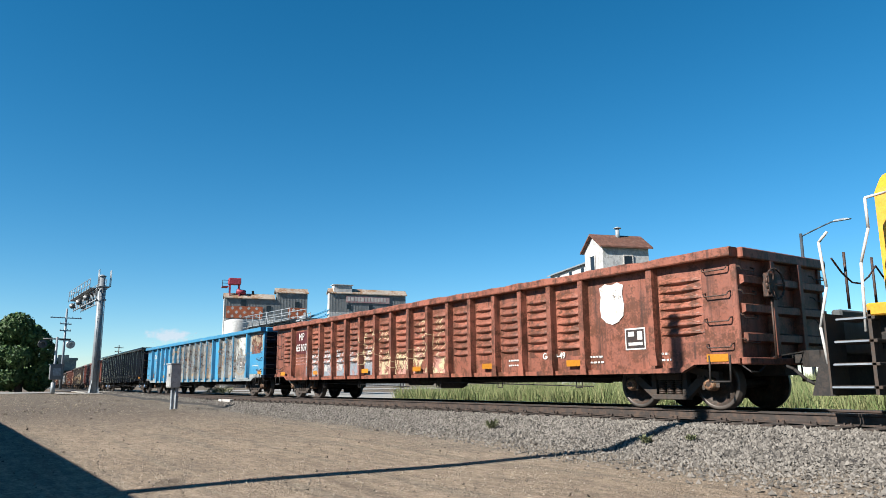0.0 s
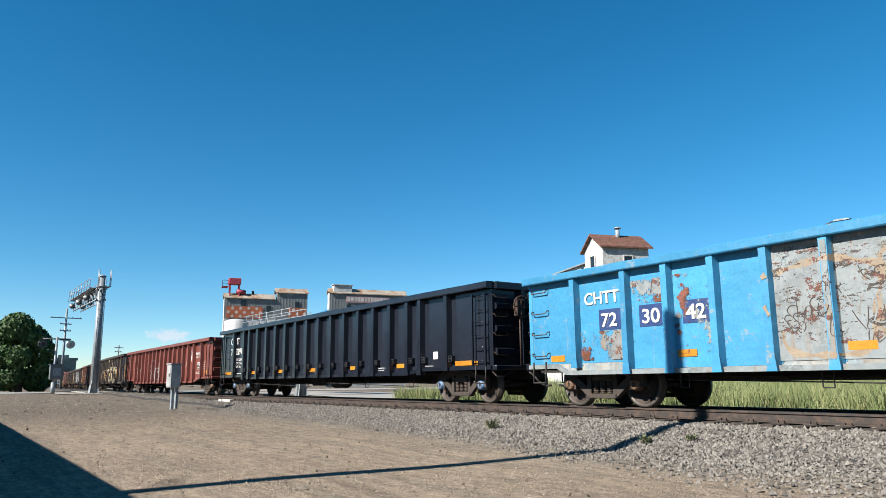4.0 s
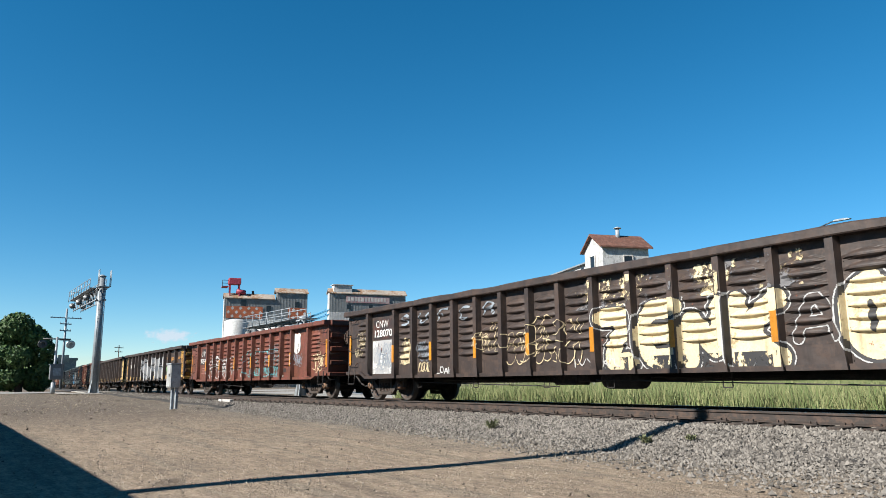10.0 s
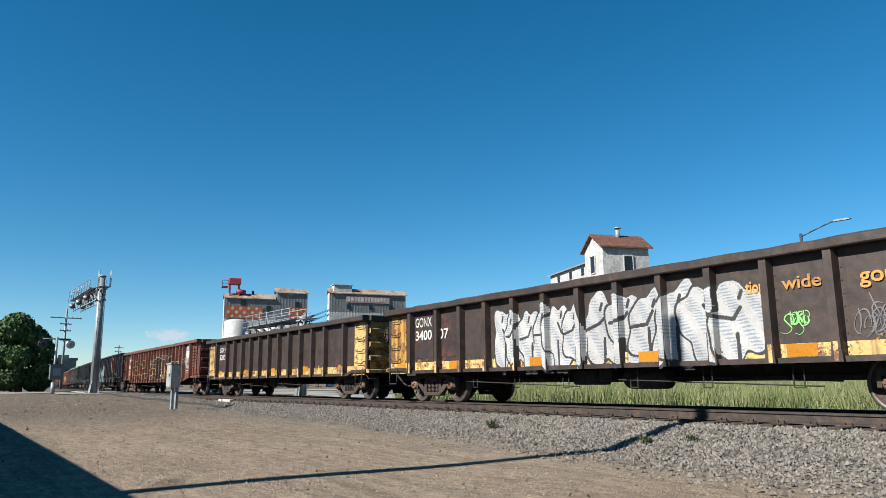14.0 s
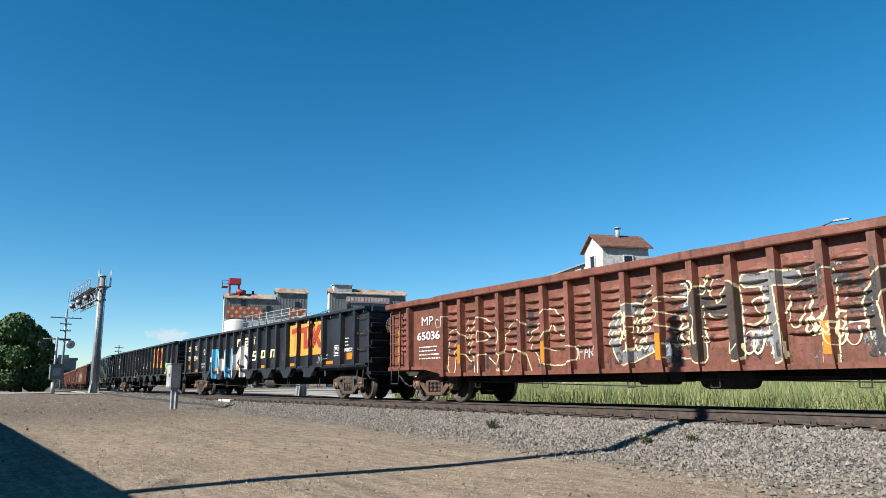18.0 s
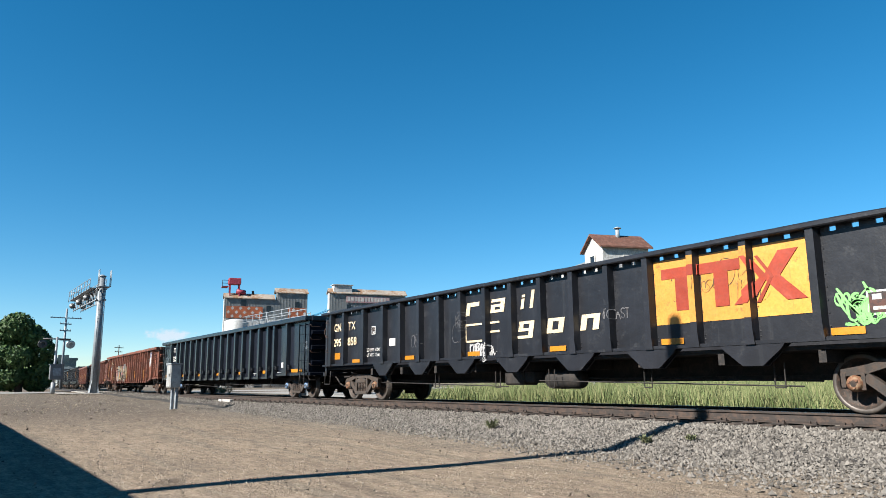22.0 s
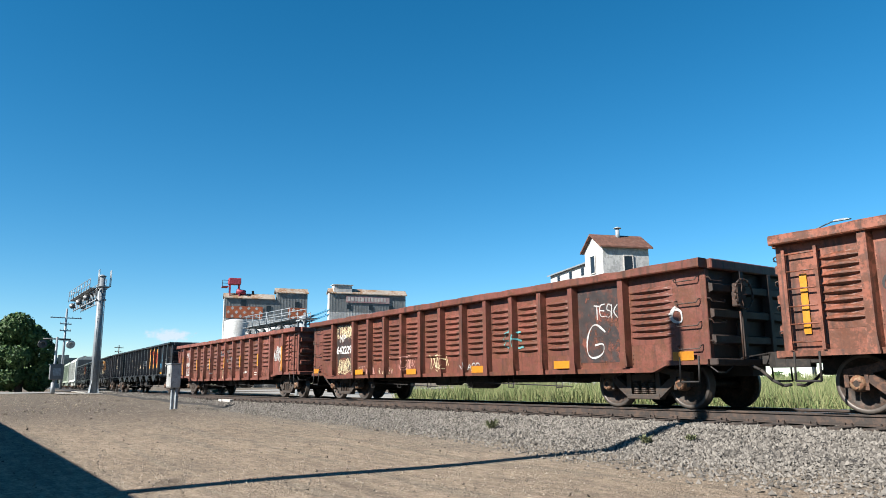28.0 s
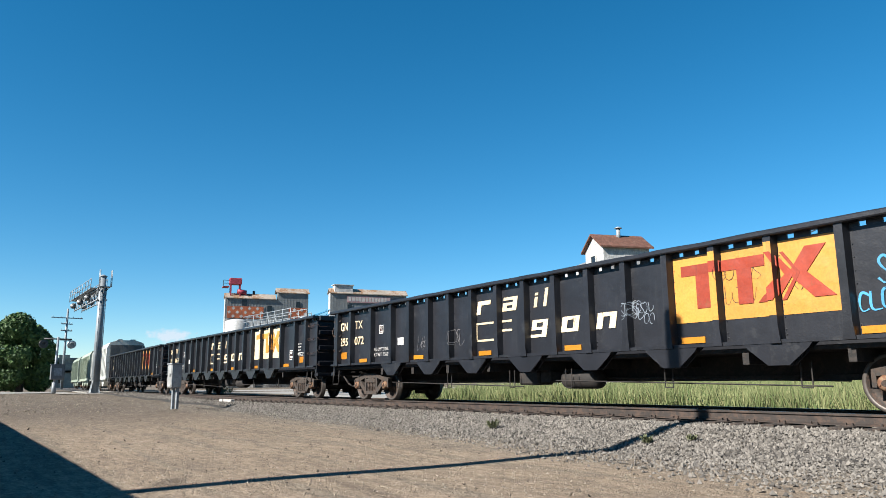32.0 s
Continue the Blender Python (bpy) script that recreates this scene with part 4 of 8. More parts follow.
def old_mill():
    c = thing("stone_building", pose(-205, 23.5, -2.0), "far pale stone building with a square tower", "building")
    bm = bmesh.new()
    box(bm, -8, 0, 0, 17, 0, 6.4)
    part("wall", bm, "stone_pale", c)
    bm = bmesh.new()
    box(bm, -6, 0.3, 0.5, 5.5, 6.401, 9.4)
    box(bm, -6.3, 0.6, 0.2, 5.8, 9.401, 10.0)
    box(bm, -4.5, -1.5, 1.5, 4.0, 10.001, 10.8)
    part("tower", bm, "stone_pale", c)
    bm = bmesh.new()
    box(bm, -8.3, 0.3, -0.3, 17.3, 6.402, 6.9)
    part("cornice", bm, "stone_pale", c)
    for y in range(2, 17, 3):
        for z in (1.8, 4.6):
            bm = bmesh.new()
            box(bm, 0.0, 0.06, y - 0.5, y + 0.5, z - 0.8, z + 0.8)
            part("window", bm, "dark_glass", c)


old_mill()

# far shrubs along the skyline and a pale roof beyond the field
blobs = []
rr = random.Random(11)
for k in range(90):
    x = -150 + 3.2 * k + rr.uniform(-2, 2)
    blobs.append((x, 150 + rr.uniform(-8, 8), 0.6, rr.uniform(1.0, 2.2)))
solid("shrub_row", leaf_crown("shrub_row", blobs, 9000, 0.5, "leaves", 21), None, "low dark shrubs along the far edge of the field", "shrubs", kind="stuff")
bm = bmesh.new()
box(bm, -40, 6, 138, 146, 0.2, 1.7)
prism(bm, [(137.5, 1.71), (146.5, 1.71), (146.5, 1.85), (142, 2.5), (137.5, 1.85)], "x", -40.5, 6.5)
solid("long_shed", bm, "white_siding", "long low white shed beyond the field", "shed")


def meadow():
    r = np.random.RandomState(9)
    n = 150000
    vs, fs = np.zeros((n * 3, 3)), np.zeros((n, 3), int)
    for k in range(n):
        x = 10 - 42 * r.rand() ** 1.1
        y = TRACK_Y + 6.6 + 30 * r.rand() ** 1.5
        clump = 0.55 + 0.45 * noise.noise(Vector((x * 0.5, y * 0.5, 2)))
        h = (0.24 + 0.5 * r.rand()) * (0.6 + clump) * (1 + 0.45 * smooth(18, 34, y))
        a, lean = r.rand() * 6.28, 0.3 * h * r.randn(2)
        w = 0.007 + 0.008 * r.rand() + 0.0005 * y
        z = land(x, y)
        vs[k * 3] = (x - w * math.cos(a), y - w * math.sin(a), z - 0.02)
        vs[k * 3 + 1] = (x + w * math.cos(a), y + w * math.sin(a), z - 0.02)
        vs[k * 3 + 2] = (x + lean[0], y + lean[1], z + h)
        fs[k] = (k * 3, k * 3 + 1, k * 3 + 2)
    solid("grass", from_arrays("grass", vs, fs, ["grass_blades"]), None, "tall green and straw-coloured grass beyond the track", "grass", kind="stuff")


meadow()


def weed(x, y, size, seed):
    r = random.Random(seed)
    bm = bmesh.new()
    for k in range(70):
        a, l = r.uniform(0, 6.28), size * r.uniform(0.4, 1.0)
        d = Vector((math.cos(a), math.sin(a), r.uniform(0.3, 1.3))).normalized() * l
        s = Vector((-math.sin(a), math.cos(a), 0)) * 0.012
        b = Vector((r.uniform(-0.06, 0.06), r.uniform(-0.06, 0.06), 0))
        bm.faces.new([bm.verts.new(b - s), bm.verts.new(b + d * 0.6 + Vector((0, 0, 0.03)) - s), bm.verts.new(b + d), bm.verts.new(b + d * 0.6 + Vector((0, 0, 0.03)) + s)])
    solid("weed", bm, "weed", "small dusty green weed growing in the ballast", "weed", pose(x, y, bed_height(x, y) + 0.02), "weeds in the ballast")


weed(-8.2, 9.75, 0.2, 1)
weed(-12.3, 9.75, 0.32, 3)
weed(-7.6, 10.1, 0.14, 4)
for k in range(7):
    weed(-53 + 0.55 * k, 16.2 + 0.3 * (k % 3), 0.9, 20 + k)


def cloud():
    """Far soft cloud low over the horizon, a thin glowing sheet with ragged holes."""
    m, n, l, bs = nodes_of("cloud_soft")
    tc = n.new("ShaderNodeTexCoord")
    v = tc.outputs["Object"]
    ln = n.new("ShaderNodeVectorMath")
    ln.operation = "LENGTH"
    mp = n.new("ShaderNodeMapping")
    mp.inputs["Scale"].default_value = (1 / 105, 1, 1 / 34)
    l.new(v, mp.inputs["Vector"])
    l.new(mp.outputs[0], ln.inputs[0])
    lump = noise_of(n, l, v, 0.035, 6, (1, 1, 1.5), 0.6)
    add = n.new("ShaderNodeMath")
    add.operation = "SUBTRACT"
    l.new(lump, add.inputs[0])
    half = n.new("ShaderNodeMath")
    half.operation, half.inputs[1].default_value = "MULTIPLY", 0.62
    l.new(ln.outputs["Value"], half.inputs[0])
    l.new(half.outputs[0], add.inputs[1])
    em, tr, mx = n.new("ShaderNodeEmission"), n.new("ShaderNodeBsdfTransparent"), n.new("ShaderNodeMixShader")
    em.inputs["Color"].default_value, em.inputs["Strength"].default_value = (0.70, 0.76, 0.86, 1), 0.38
    fac = n.new("ShaderNodeMath")
    fac.operation, fac.inputs[1].default_value = "MULTIPLY", 0.75
    l.new(ramp_of(n, l, add.outputs[0], 0.02, 0.30), fac.inputs[0])
    l.new(fac.outputs[0], mx.inputs[0])
    l.new(tr.outputs[0], mx.inputs[1])
    l.new(em.outputs[0], mx.inputs[2])
    l.new(mx.outputs[0], n["Material Output"].inputs["Surface"])
    M["cloud_soft"] = m
    d = ray_at((-0.970, 0.243, 0.0625), 2800)
    me = from_arrays("cloud", [(-120, 0, -40), (120, 0, -40), (120, 0, 40), (-120, 0, 40)], [(0, 1, 2, 3)], ["cloud_soft"])
    ob = solid("backdrop", me, None, "small soft white cloud low over the horizon", "cloud", pose(d.x, d.y, d.z, 0, 0, 76), kind="structure")


cloud()
# ---- the train ----
HALF = 1.555         # from the centre line to the outer face of the top chord
SHEET = 1.37         # to the side sheet
POST = 1.525         # to the face of the side posts
SHARED = {}


def shared(key, make):
    if key not in SHARED:
        SHARED[key] = make()
    return SHARED[key]


def wheelset_mesh(cap):
    def make():
        bm = bmesh.new()
        rod(bm, (0, -1.0, 0), (0, 1.0, 0), 0.085, 12, mi=0)
        for s in (-1, 1):
            prof = [(0.11, 0.665 * s), (0.11, 0.70 * s), (0.36, 0.715 * s), (0.385, 0.683 * s), (0.485, 0.683 * s), (0.487, 0.705 * s), (0.459, 0.722 * s), (0.455, 0.815 * s),
                    (0.44, 0.825 * s), (0.39, 0.825 * s), (0.375, 0.785 * s), (0.16, 0.75 * s), (0.15, 0.81 * s), (0.09, 0.81 * s)]
            fs = lathe(bm, prof, 32, 0)
            for f in fs:
                r = max(math.hypot(v.co.x, v.co.z) for v in f.verts)
                if r > 0.43 and abs(f.calc_center_median().y) > 0.71:
                    f.material_index = 1
            # bearing and its end cap with three bolts
            lathe(bm, [(0.085, 0.90 * s), (0.125, 0.91 * s), (0.125, 1.06 * s), (0.105, 1.075 * s), (0.105, 1.095 * s), (0.05, 1.10 * s)], 16, 2)
            for k in range(3):
                a = k * 2 * math.pi / 3
                c = Vector((0.068 * math.cos(a), 1.095 * s, 0.068 * math.sin(a)))
                rod(bm, c, c + Vector((0, 0.022 * s, 0)), 0.018, 6, mi=2)
        return mesh_of("wheelset", bm, "wheel_steel", "tread", cap)
    return shared(("wheelset", cap), make)


def side_frame_mesh(material):
    def make():
        bm = bmesh.new()
        y0, y1 = -1.045, -0.925
        # arch above, tension member below, columns between, jaws over the bearings
        prism(bm, [(-1.10, 0.56), (-0.72, 0.60), (-0.42, 0.69), (0.42, 0.69), (0.72, 0.60), (1.10, 0.56), (1.10, 0.67), (0.70, 0.74), (0.42, 0.82), (-0.42, 0.82), (-0.70, 0.74), (-1.10, 0.67)], "y", y0, y1)
        for s in (-1, 1):
            prism(bm, [(0.70 * s, 0.62), (0.78 * s, 0.50), (0.40 * s, 0.20), (0.30 * s, 0.20), (0.30 * s, 0.31)], "y", y0, y1)
            prism(bm, [(0.30 * s, 0.24), (0.42 * s, 0.24), (0.40 * s, 0.72), (0.30 * s, 0.72)], "y", y0, y1)
            box(bm, min(0.74 * s, 0.80 * s), max(0.74 * s, 0.80 * s), y0 - 0.01, y1, 0.36, 0.62)
            box(bm, min(1.03 * s, 1.10 * s), max(1.03 * s, 1.10 * s), y0 - 0.01, y1, 0.40, 0.62)
        box(bm, -0.40, 0.40, y0 - 0.03, y1 + 0.05, 0.17, 0.27, 0.015)
        box(bm, -0.28, 0.28, y0 - 0.02, y1 + 0.05, 0.53, 0.66, 0.02)
        return mesh_of("side_frame", bm, material)
    return shared(("side_frame", material), make)


def spring_mesh():
    def make():
        bm = bmesh.new()
        for x in (-0.19, 0.0, 0.19):
            prof = []
            for k in range(7):
                z = 0.275 + k * 0.037
                prof += [(0.062, z), (0.082, z + 0.012), (0.082, z + 0.024), (0.062, z + 0.036)]
            n0 = len(bm.verts)
            lathe(bm, prof, 10, 0, "z")
            bm.verts.ensure_lookup_table()
            for v in bm.verts[n0:]:
                v.co.x += x
                v.co.y += -0.985
        return mesh_of("spring_nest", bm, "wheel_steel")
    return shared("springs", make)


def bolster_mesh(material):
    def make():
        bm = bmesh.new()
        box(bm, -0.21, 0.21, -1.06, 1.06, 0.55, 0.74, 0.03)
        rod(bm, (0, 0, 0.74), (0, 0, 0.86), 0.18, 14)
        for s in (-1, 1):
            box(bm, 0.42 * s - 0.03, 0.42 * s + 0.03, -0.7, 0.7, 0.30, 0.40, 0.01)
            for y in (-0.74, 0.74):
                box(bm, 0.445 * s - 0.05, 0.445 * s + 0.05, y - 0.06, y + 0.06, 0.24, 0.56, 0.015)
        return mesh_of("truck", bm, material)
    return shared(("bolster", material), make)


WHEELSETS = []


def truck(car, x, material, cap):
    t = part("truck", bolster_mesh(material), None, car, at=(x, 0, 0))
    for s in (0, 180):
        part("side_frame", side_frame_mesh(material), None, t, at=pose(0, 0, 0, 0, 0, s))
        part("spring_nest", spring_mesh(), None, t, at=pose(0, 0, 0, 0, 0, s))
    for s in (-0.9, 0.9):
        w = part("wheelset", wheelset_mesh(cap), None, t)
        w.matrix_parent_inverse = Matrix.Translation((s, 0, 0.457))
        WHEELSETS.append(w)


def coupler_mesh():
    def make():
        bm = bmesh.new()
        box(bm, -0.35, 0.32, -0.09, 0.09, 0.80, 0.96, 0.015)
        box(bm, -0.42, -0.10, -0.20, 0.20, 0.72, 1.02, 0.02)
        prism(bm, [(0.30, -0.10), (0.46, -0.17), (0.64, -0.16), (0.70, -0.08), (0.60, -0.05), (0.52, 0.0), (0.62, 0.10), (0.72, 0.15), (0.68, 0.20), (0.48, 0.19), (0.30, 0.10)], "z", 0.74, 1.02)
        # air hose
        bent(bm, [(0.05, -0.35, 0.80), (0.30, -0.38, 0.70), (0.48, -0.34, 0.52), (0.62, -0.25, 0.42), (0.72, -0.15, 0.44)], 0.028, 7)
        # uncoupling lever
        bent(bm, [(-0.05, -1.38, 0.78), (0.12, -1.38, 0.66), (0.12, -1.15, 0.66), (0.10, -0.6, 0.92), (0.34, -0.12, 1.0)], 0.014, 5)
        return mesh_of("coupler", bm, "under_black")
    return shared("coupler", make)


def bulge(x, z, w, zb, zt, n, depth):
    """Pressed ribs of a corrugated panel: boat-shaped swellings, one above another, steeper below."""
    if z <= zb or z >= zt:
        return 0.0
    pitch = (zt - zb) / n
    dz = (z - zb) % pitch - pitch * 0.42
    t = 1.0 - (2 * x / (0.94 * w)) ** 2
    if t <= 0:
        return 0.0
    half = pitch * 0.40 * t ** 0.7
    q = 1.0 - (dz / (half * (1.35 if dz > 0 else 0.8))) ** 2
    return depth * t ** 0.5 * max(0.0, q)


def pressed_panel_mesh(w, z0, z1, ribs, depth, material):
    def make():
        nx, nz = 10, ribs * 8
        zb, zt = z0 + 0.10, z1 - 0.22
        vs, fs = [], []
        for j in range(nz + 1):
            z = zb + (zt - zb) * j / nz
            for i in range(nx + 1):
                x = -w / 2 + w * i / nx
                vs.append((x, -bulge(x, min(z, zt - 1e-4), w, zb, zt, ribs, depth), z))
        for j in range(nz):
            for i in range(nx):
                a = j * (nx + 1) + i
                fs.append((a, a + 1, a + nx + 2, a + nx + 1))
        n = len(vs)
        vs += [(-w / 2, 0, z0), (w / 2, 0, z0), (-w / 2, 0, z1), (w / 2, 0, z1)]
        top = nz * (nx + 1)
        fs += [(n, n + 1) + tuple(range(nx, -1, -1)), tuple(range(top, top + nx + 1)) + (n + 3, n + 2)]
        return from_arrays("side_panel", vs, fs, [material], smooth=False)
    return shared(("panel", round(w, 3), z0, z1, ribs, depth, material), make)


def post_mesh(z0, z1, w, d, material):
    def make():
        bm = bmesh.new()
        prism(bm, [(-w / 2 - 0.03, -SHEET), (-w / 2, -SHEET - d), (w / 2, -SHEET - d), (w / 2 + 0.03, -SHEET)], "z", z0, z1)
        prism(bm, [(-w / 2 - 0.028, z0), (w / 2 + 0.028, z0), (w / 2, z0 + 0.30), (-w / 2, z0 + 0.30)], "y", -SHEET - d - 0.004, -SHEET - d + 0.03)
        for z in (z0 + 0.06, z0 + 0.14, z0 + 0.22):
            for x in (-w / 2 - 0.05, w / 2 + 0.05):
                rod(bm, (x, -SHEET, z), (x, -SHEET - 0.014, z), 0.014, 5)
        for k in range(int((z1 - z0 - 0.5) / 0.2)):
            for x in (-w / 2 - 0.055, w / 2 + 0.055):
                rod(bm, (x, -SHEET, z0 + 0.42 + 0.2 * k), (x, -SHEET - 0.016, z0 + 0.42 + 0.2 * k), 0.012, 4, 0.007)
        return mesh_of("side_post", bm, material)
    return shared(("post", z0, z1, w, d, material), make)


def chord_mesh(length, zt, h, material, seed, dents):
    """The top rail, knocked out of true by years of loading."""
    rnd = random.Random(seed)
    n = 44
    sec = [(-1.57 + 0.015, -h), (-1.555 - 0.015, -h + 0.02), (-1.555 - 0.015, -0.025), (-1.545, 0.0), (-1.345, 0.0), (-1.33, -0.02), (-1.33, -h)]
    vs, fs = [], []
    dz = [dents * (rnd.random() ** 2.2) for _ in range(n + 1)]
    dy = [dents * 0.8 * (rnd.random() - 0.5) for _ in range(n + 1)]
    for i in range(n + 1):
        x = -length / 2 + length * i / n
        for y, z in sec:
            vs.append((x, y + dy[i], zt + z - (dz[i] if z > -h / 2 else dz[i] * 0.2)))
    m = len(sec)
    for i in range(n):
        for k in range(m):
            a, b = i * m + k, i * m + (k + 1) % m
            fs.append((a, a + m, b + m, b))
    fs += [tuple(range(m)), tuple(range(n * m + m - 1, n * m - 1, -1))]
    return from_arrays("top_chord", vs, fs, [material])


def grab_mesh(w):
    def make():
        bm = bmesh.new()
        bent(bm, [(-w / 2, 0, 0.07), (-w / 2, -0.075, 0.05), (-w / 2 + 0.03, -0.085, 0), (w / 2 - 0.03, -0.085, 0), (w / 2, -0.075, 0.05), (w / 2, 0, 0.07)], 0.012, 5)
        return mesh_of("grab_iron", bm, "grab_iron")
    return shared(("grab", w), make)


def ladder_mesh(z0, z1, w, rungs, material):
    def make():
        bm = bmesh.new()
        for x in (-w / 2, w / 2):
            box(bm, x - 0.025, x + 0.025, -SHEET - 0.13, -SHEET - 0.09, z0, z1)
            for z in (z0 + 0.05, z1 - 0.05):
                box(bm, x - 0.02, x + 0.02, -SHEET - 0.10, -SHEET, z - 0.02, z + 0.02)
        for k in range(rungs):
            z = z0 + 0.12 + (z1 - z0 - 0.2) * k / (rungs - 1)
            rod(bm, (-w / 2, -SHEET - 0.11, z), (w / 2, -SHEET - 0.11, z), 0.013, 6)
        return mesh_of("ladder", bm, material)
    return shared(("ladder", z0, z1, w, rungs, material), make)


def step_mesh():
    def make():
        bm = bmesh.new()
        bent(bm, [(-0.2, -1.46, 0.95), (-0.2, -1.48, 0.50), (0.2, -1.48, 0.50), (0.2, -1.46, 0.95)], 0.018, 6)
        return mesh_of("sill_step", bm, "under_black")
    return shared("step", make)


def side_outline(L, zb, zt, belly, style, steps=(1.9, 3.1)):
    """Lower edge of the side: straight, or stepped up over the trucks."""
    h = L / 2
    if style == "gusset":
        return [(-h, zt), (-h, zb + 0.30), (h, zb + 0.30), (h, zt)]
    if style == "stepped":
        a, b = h - steps[0], h - steps[1]
        return [(-h, zt), (-h, zb), (-a, zb), (-b, belly), (b, belly), (a, zb), (h, zb), (h, zt)]
    return [(-h, zt), (-h, zb), (-h + 0.9, zb), (-h + 1.2, belly), (h - 1.2, belly), (h - 0.9, zb), (h, zb), (h, zt)]


def gondola(spec):
    L, zt = spec["L"], spec["top"]
    zb, belly, style = spec.get("sill", 0.80), spec.get("belly", 0.66), spec.get("style", "plain")
    col, chord = spec["color"], spec.get("chord", spec["color"])
    postm, endm = spec.get("post", col), spec.get("end", col)
    h, ch = L / 2, spec.get("chord_h", 0.17)
    car = thing("gondola_car", Matrix.Translation((0, TRACK_Y, RAIL)), spec["label"], "railcar", "railcars of the train")
    slots = spec.get("slots", False)
    zs = zt - ch - (0.075 if slots else 0.0)
    bm = bmesh.new()
    box(bm, -h + 0.05, h - 0.05, -1.335, 1.335, 0.98, 1.05)
    part("floor", bm, "under_black", car)
    bm = bmesh.new()
    box(bm, -h - 0.05, h + 0.05, -0.21, 0.21, 0.60, 0.975)
    box(bm, -h + 3.4, h - 3.4, -0.30, 0.30, 0.51, 0.598)
    for k in range(9):
        x = -h + 3.2 + (L - 6.4) * k / 8
        box(bm, x - 0.06, x + 0.06, -1.33, -0.215, 0.78, 0.975)
        box(bm, x - 0.06, x + 0.06, 0.215, 1.33, 0.78, 0.975)
    part("underframe", bm, "under_black", car)
    for s in (1, -1):
        bm = bmesh.new()
        prism(bm, [(x, min(z, zs)) for x, z in side_outline(L, zb, zs, belly, style, spec.get("steps", (1.9, 3.1)))], "y", -SHEET, -SHEET + 0.03)
        part("side_sheet", bm, spec.get("sheet", col), car, at=pose(0, 0, 0, 0, 0, 0 if s > 0 else 180))
        part("top_chord", chord_mesh(L + 0.06, zt, ch, chord, spec["seed"] * 2 + s, spec.get("dents", 0.02)), None, car, at=pose(0, 0, 0, 0, 0, 0 if s > 0 else 180))
        bm = bmesh.new()
        if style == "gusset":
            box(bm, -h, h, -SHEET - 0.13, -SHEET - 0.002, zb + 0.30, zb + 0.36)
        else:
            pts = side_outline(L, zb, zs, belly, style, spec.get("steps", (1.9, 3.1)))[1:-1]
            prism(bm, pts + [(x, z + 0.09) for x, z in pts[::-1]], "y", -SHEET - 0.085, -SHEET - 0.002)
        part("side_sill", bm, spec.get("rail", postm), car, at=pose(0, 0, 0, 0, 0, 0 if s > 0 else 180))
    # posts and bays
    e, p, n = spec.get("e", 1.57), spec.get("p", 1.6), spec["bays"]
    q, el, pl = spec.get("q", 0.0), spec.get("el", e), spec.get("pl", p)
    w = (L - (e + p + el + pl + 2 * q)) / n
    edges = [-h, -h + el, -h + el + pl, h - e - p, h - e, h] + [-h + el + pl + q + w * k for k in range(n + 1)]
    if "posts" in spec:
        edges = [-h, h] + [h - u for u in spec["posts"]]
    edges = sorted(set(round(x, 3) for x in edges))
    pw, pd = spec.get("post_w", 0.13), POST - SHEET
    car_depth = []
    for i, x in enumerate(edges):
        if 0 < i < len(edges) - 1:
            low = (zb if abs(x) > h - 2.2 else belly) + (0.0 if style != "gusset" else 0.30)
            me = post_mesh(round(low, 3), round(zt - ch + 0.002, 3), pw, pd, postm)
            for s in (0, 180):
                part("side_post", me, None, car, at=pose(x, 0, 0, 0, 0, s))
            if style == "gusset" and abs(x) < h - 3.6 and i % 2 == len(edges) // 2 % 2:
                gm = shared(("gusset", postm), lambda: gusset_mesh(postm))
                for s in (0, 180):
                    part("gusset", gm, None, car, at=pose(x, 0, 0, 0, 0, s))
    ribs = spec.get("ribs", 0)
    flat = spec.get("flat", (1, len(edges) - 3))
    bays = list(zip(edges, edges[1:]))
    for i, (a, b) in enumerate(bays):
        mid, bw = (a + b) / 2, b - a - (pw + 0.06)
        if ribs and i not in flat:
            low = zb if abs(mid) > h - 2.3 else belly
            if i in (0, len(bays) - 1):
                bw, mid = bw * 0.62, mid + (0.30 if i == 0 else -0.30) * 1.0
            me = pressed_panel_mesh(round(bw, 2), round(low + 0.40, 3), round(zs, 3), ribs, spec.get("press", 0.075), "dusty_brown" if i in spec.get("dull_bays", ()) else col)
            for s in (1, -1):
                part("side_panel", me, None, car, at=pose(mid, -(SHEET + 0.003) * s, 0, 0, 0, 0 if s > 0 else 180))
        if i in spec.get("recolor", {}):
            bm = bmesh.new()
            box(bm, a + pw / 2 + 0.035, b - pw / 2 - 0.035, -SHEET - 0.006, -SHEET + 0.001, belly + 0.10 if abs(mid) < h - 2.3 else zb + 0.1, zs - 0.01)
            part("bay_plate", bm, spec["recolor"][i], car)
        if slots:
            k = max(1, round((b - a) / 0.34))
            step = (b - a) / k
            bm = bmesh.new()
            box(bm, 0.001, step * 0.70, -0.03, 0, zs + 0.001, zt - ch + 0.01)
            me = mesh_of("slot_filler", bm, col)
            for j in range(k):
                for y in (-SHEET + 0.03, SHEET):
                    part("slot_filler", me, None, car, at=(a + step * j, y, 0))
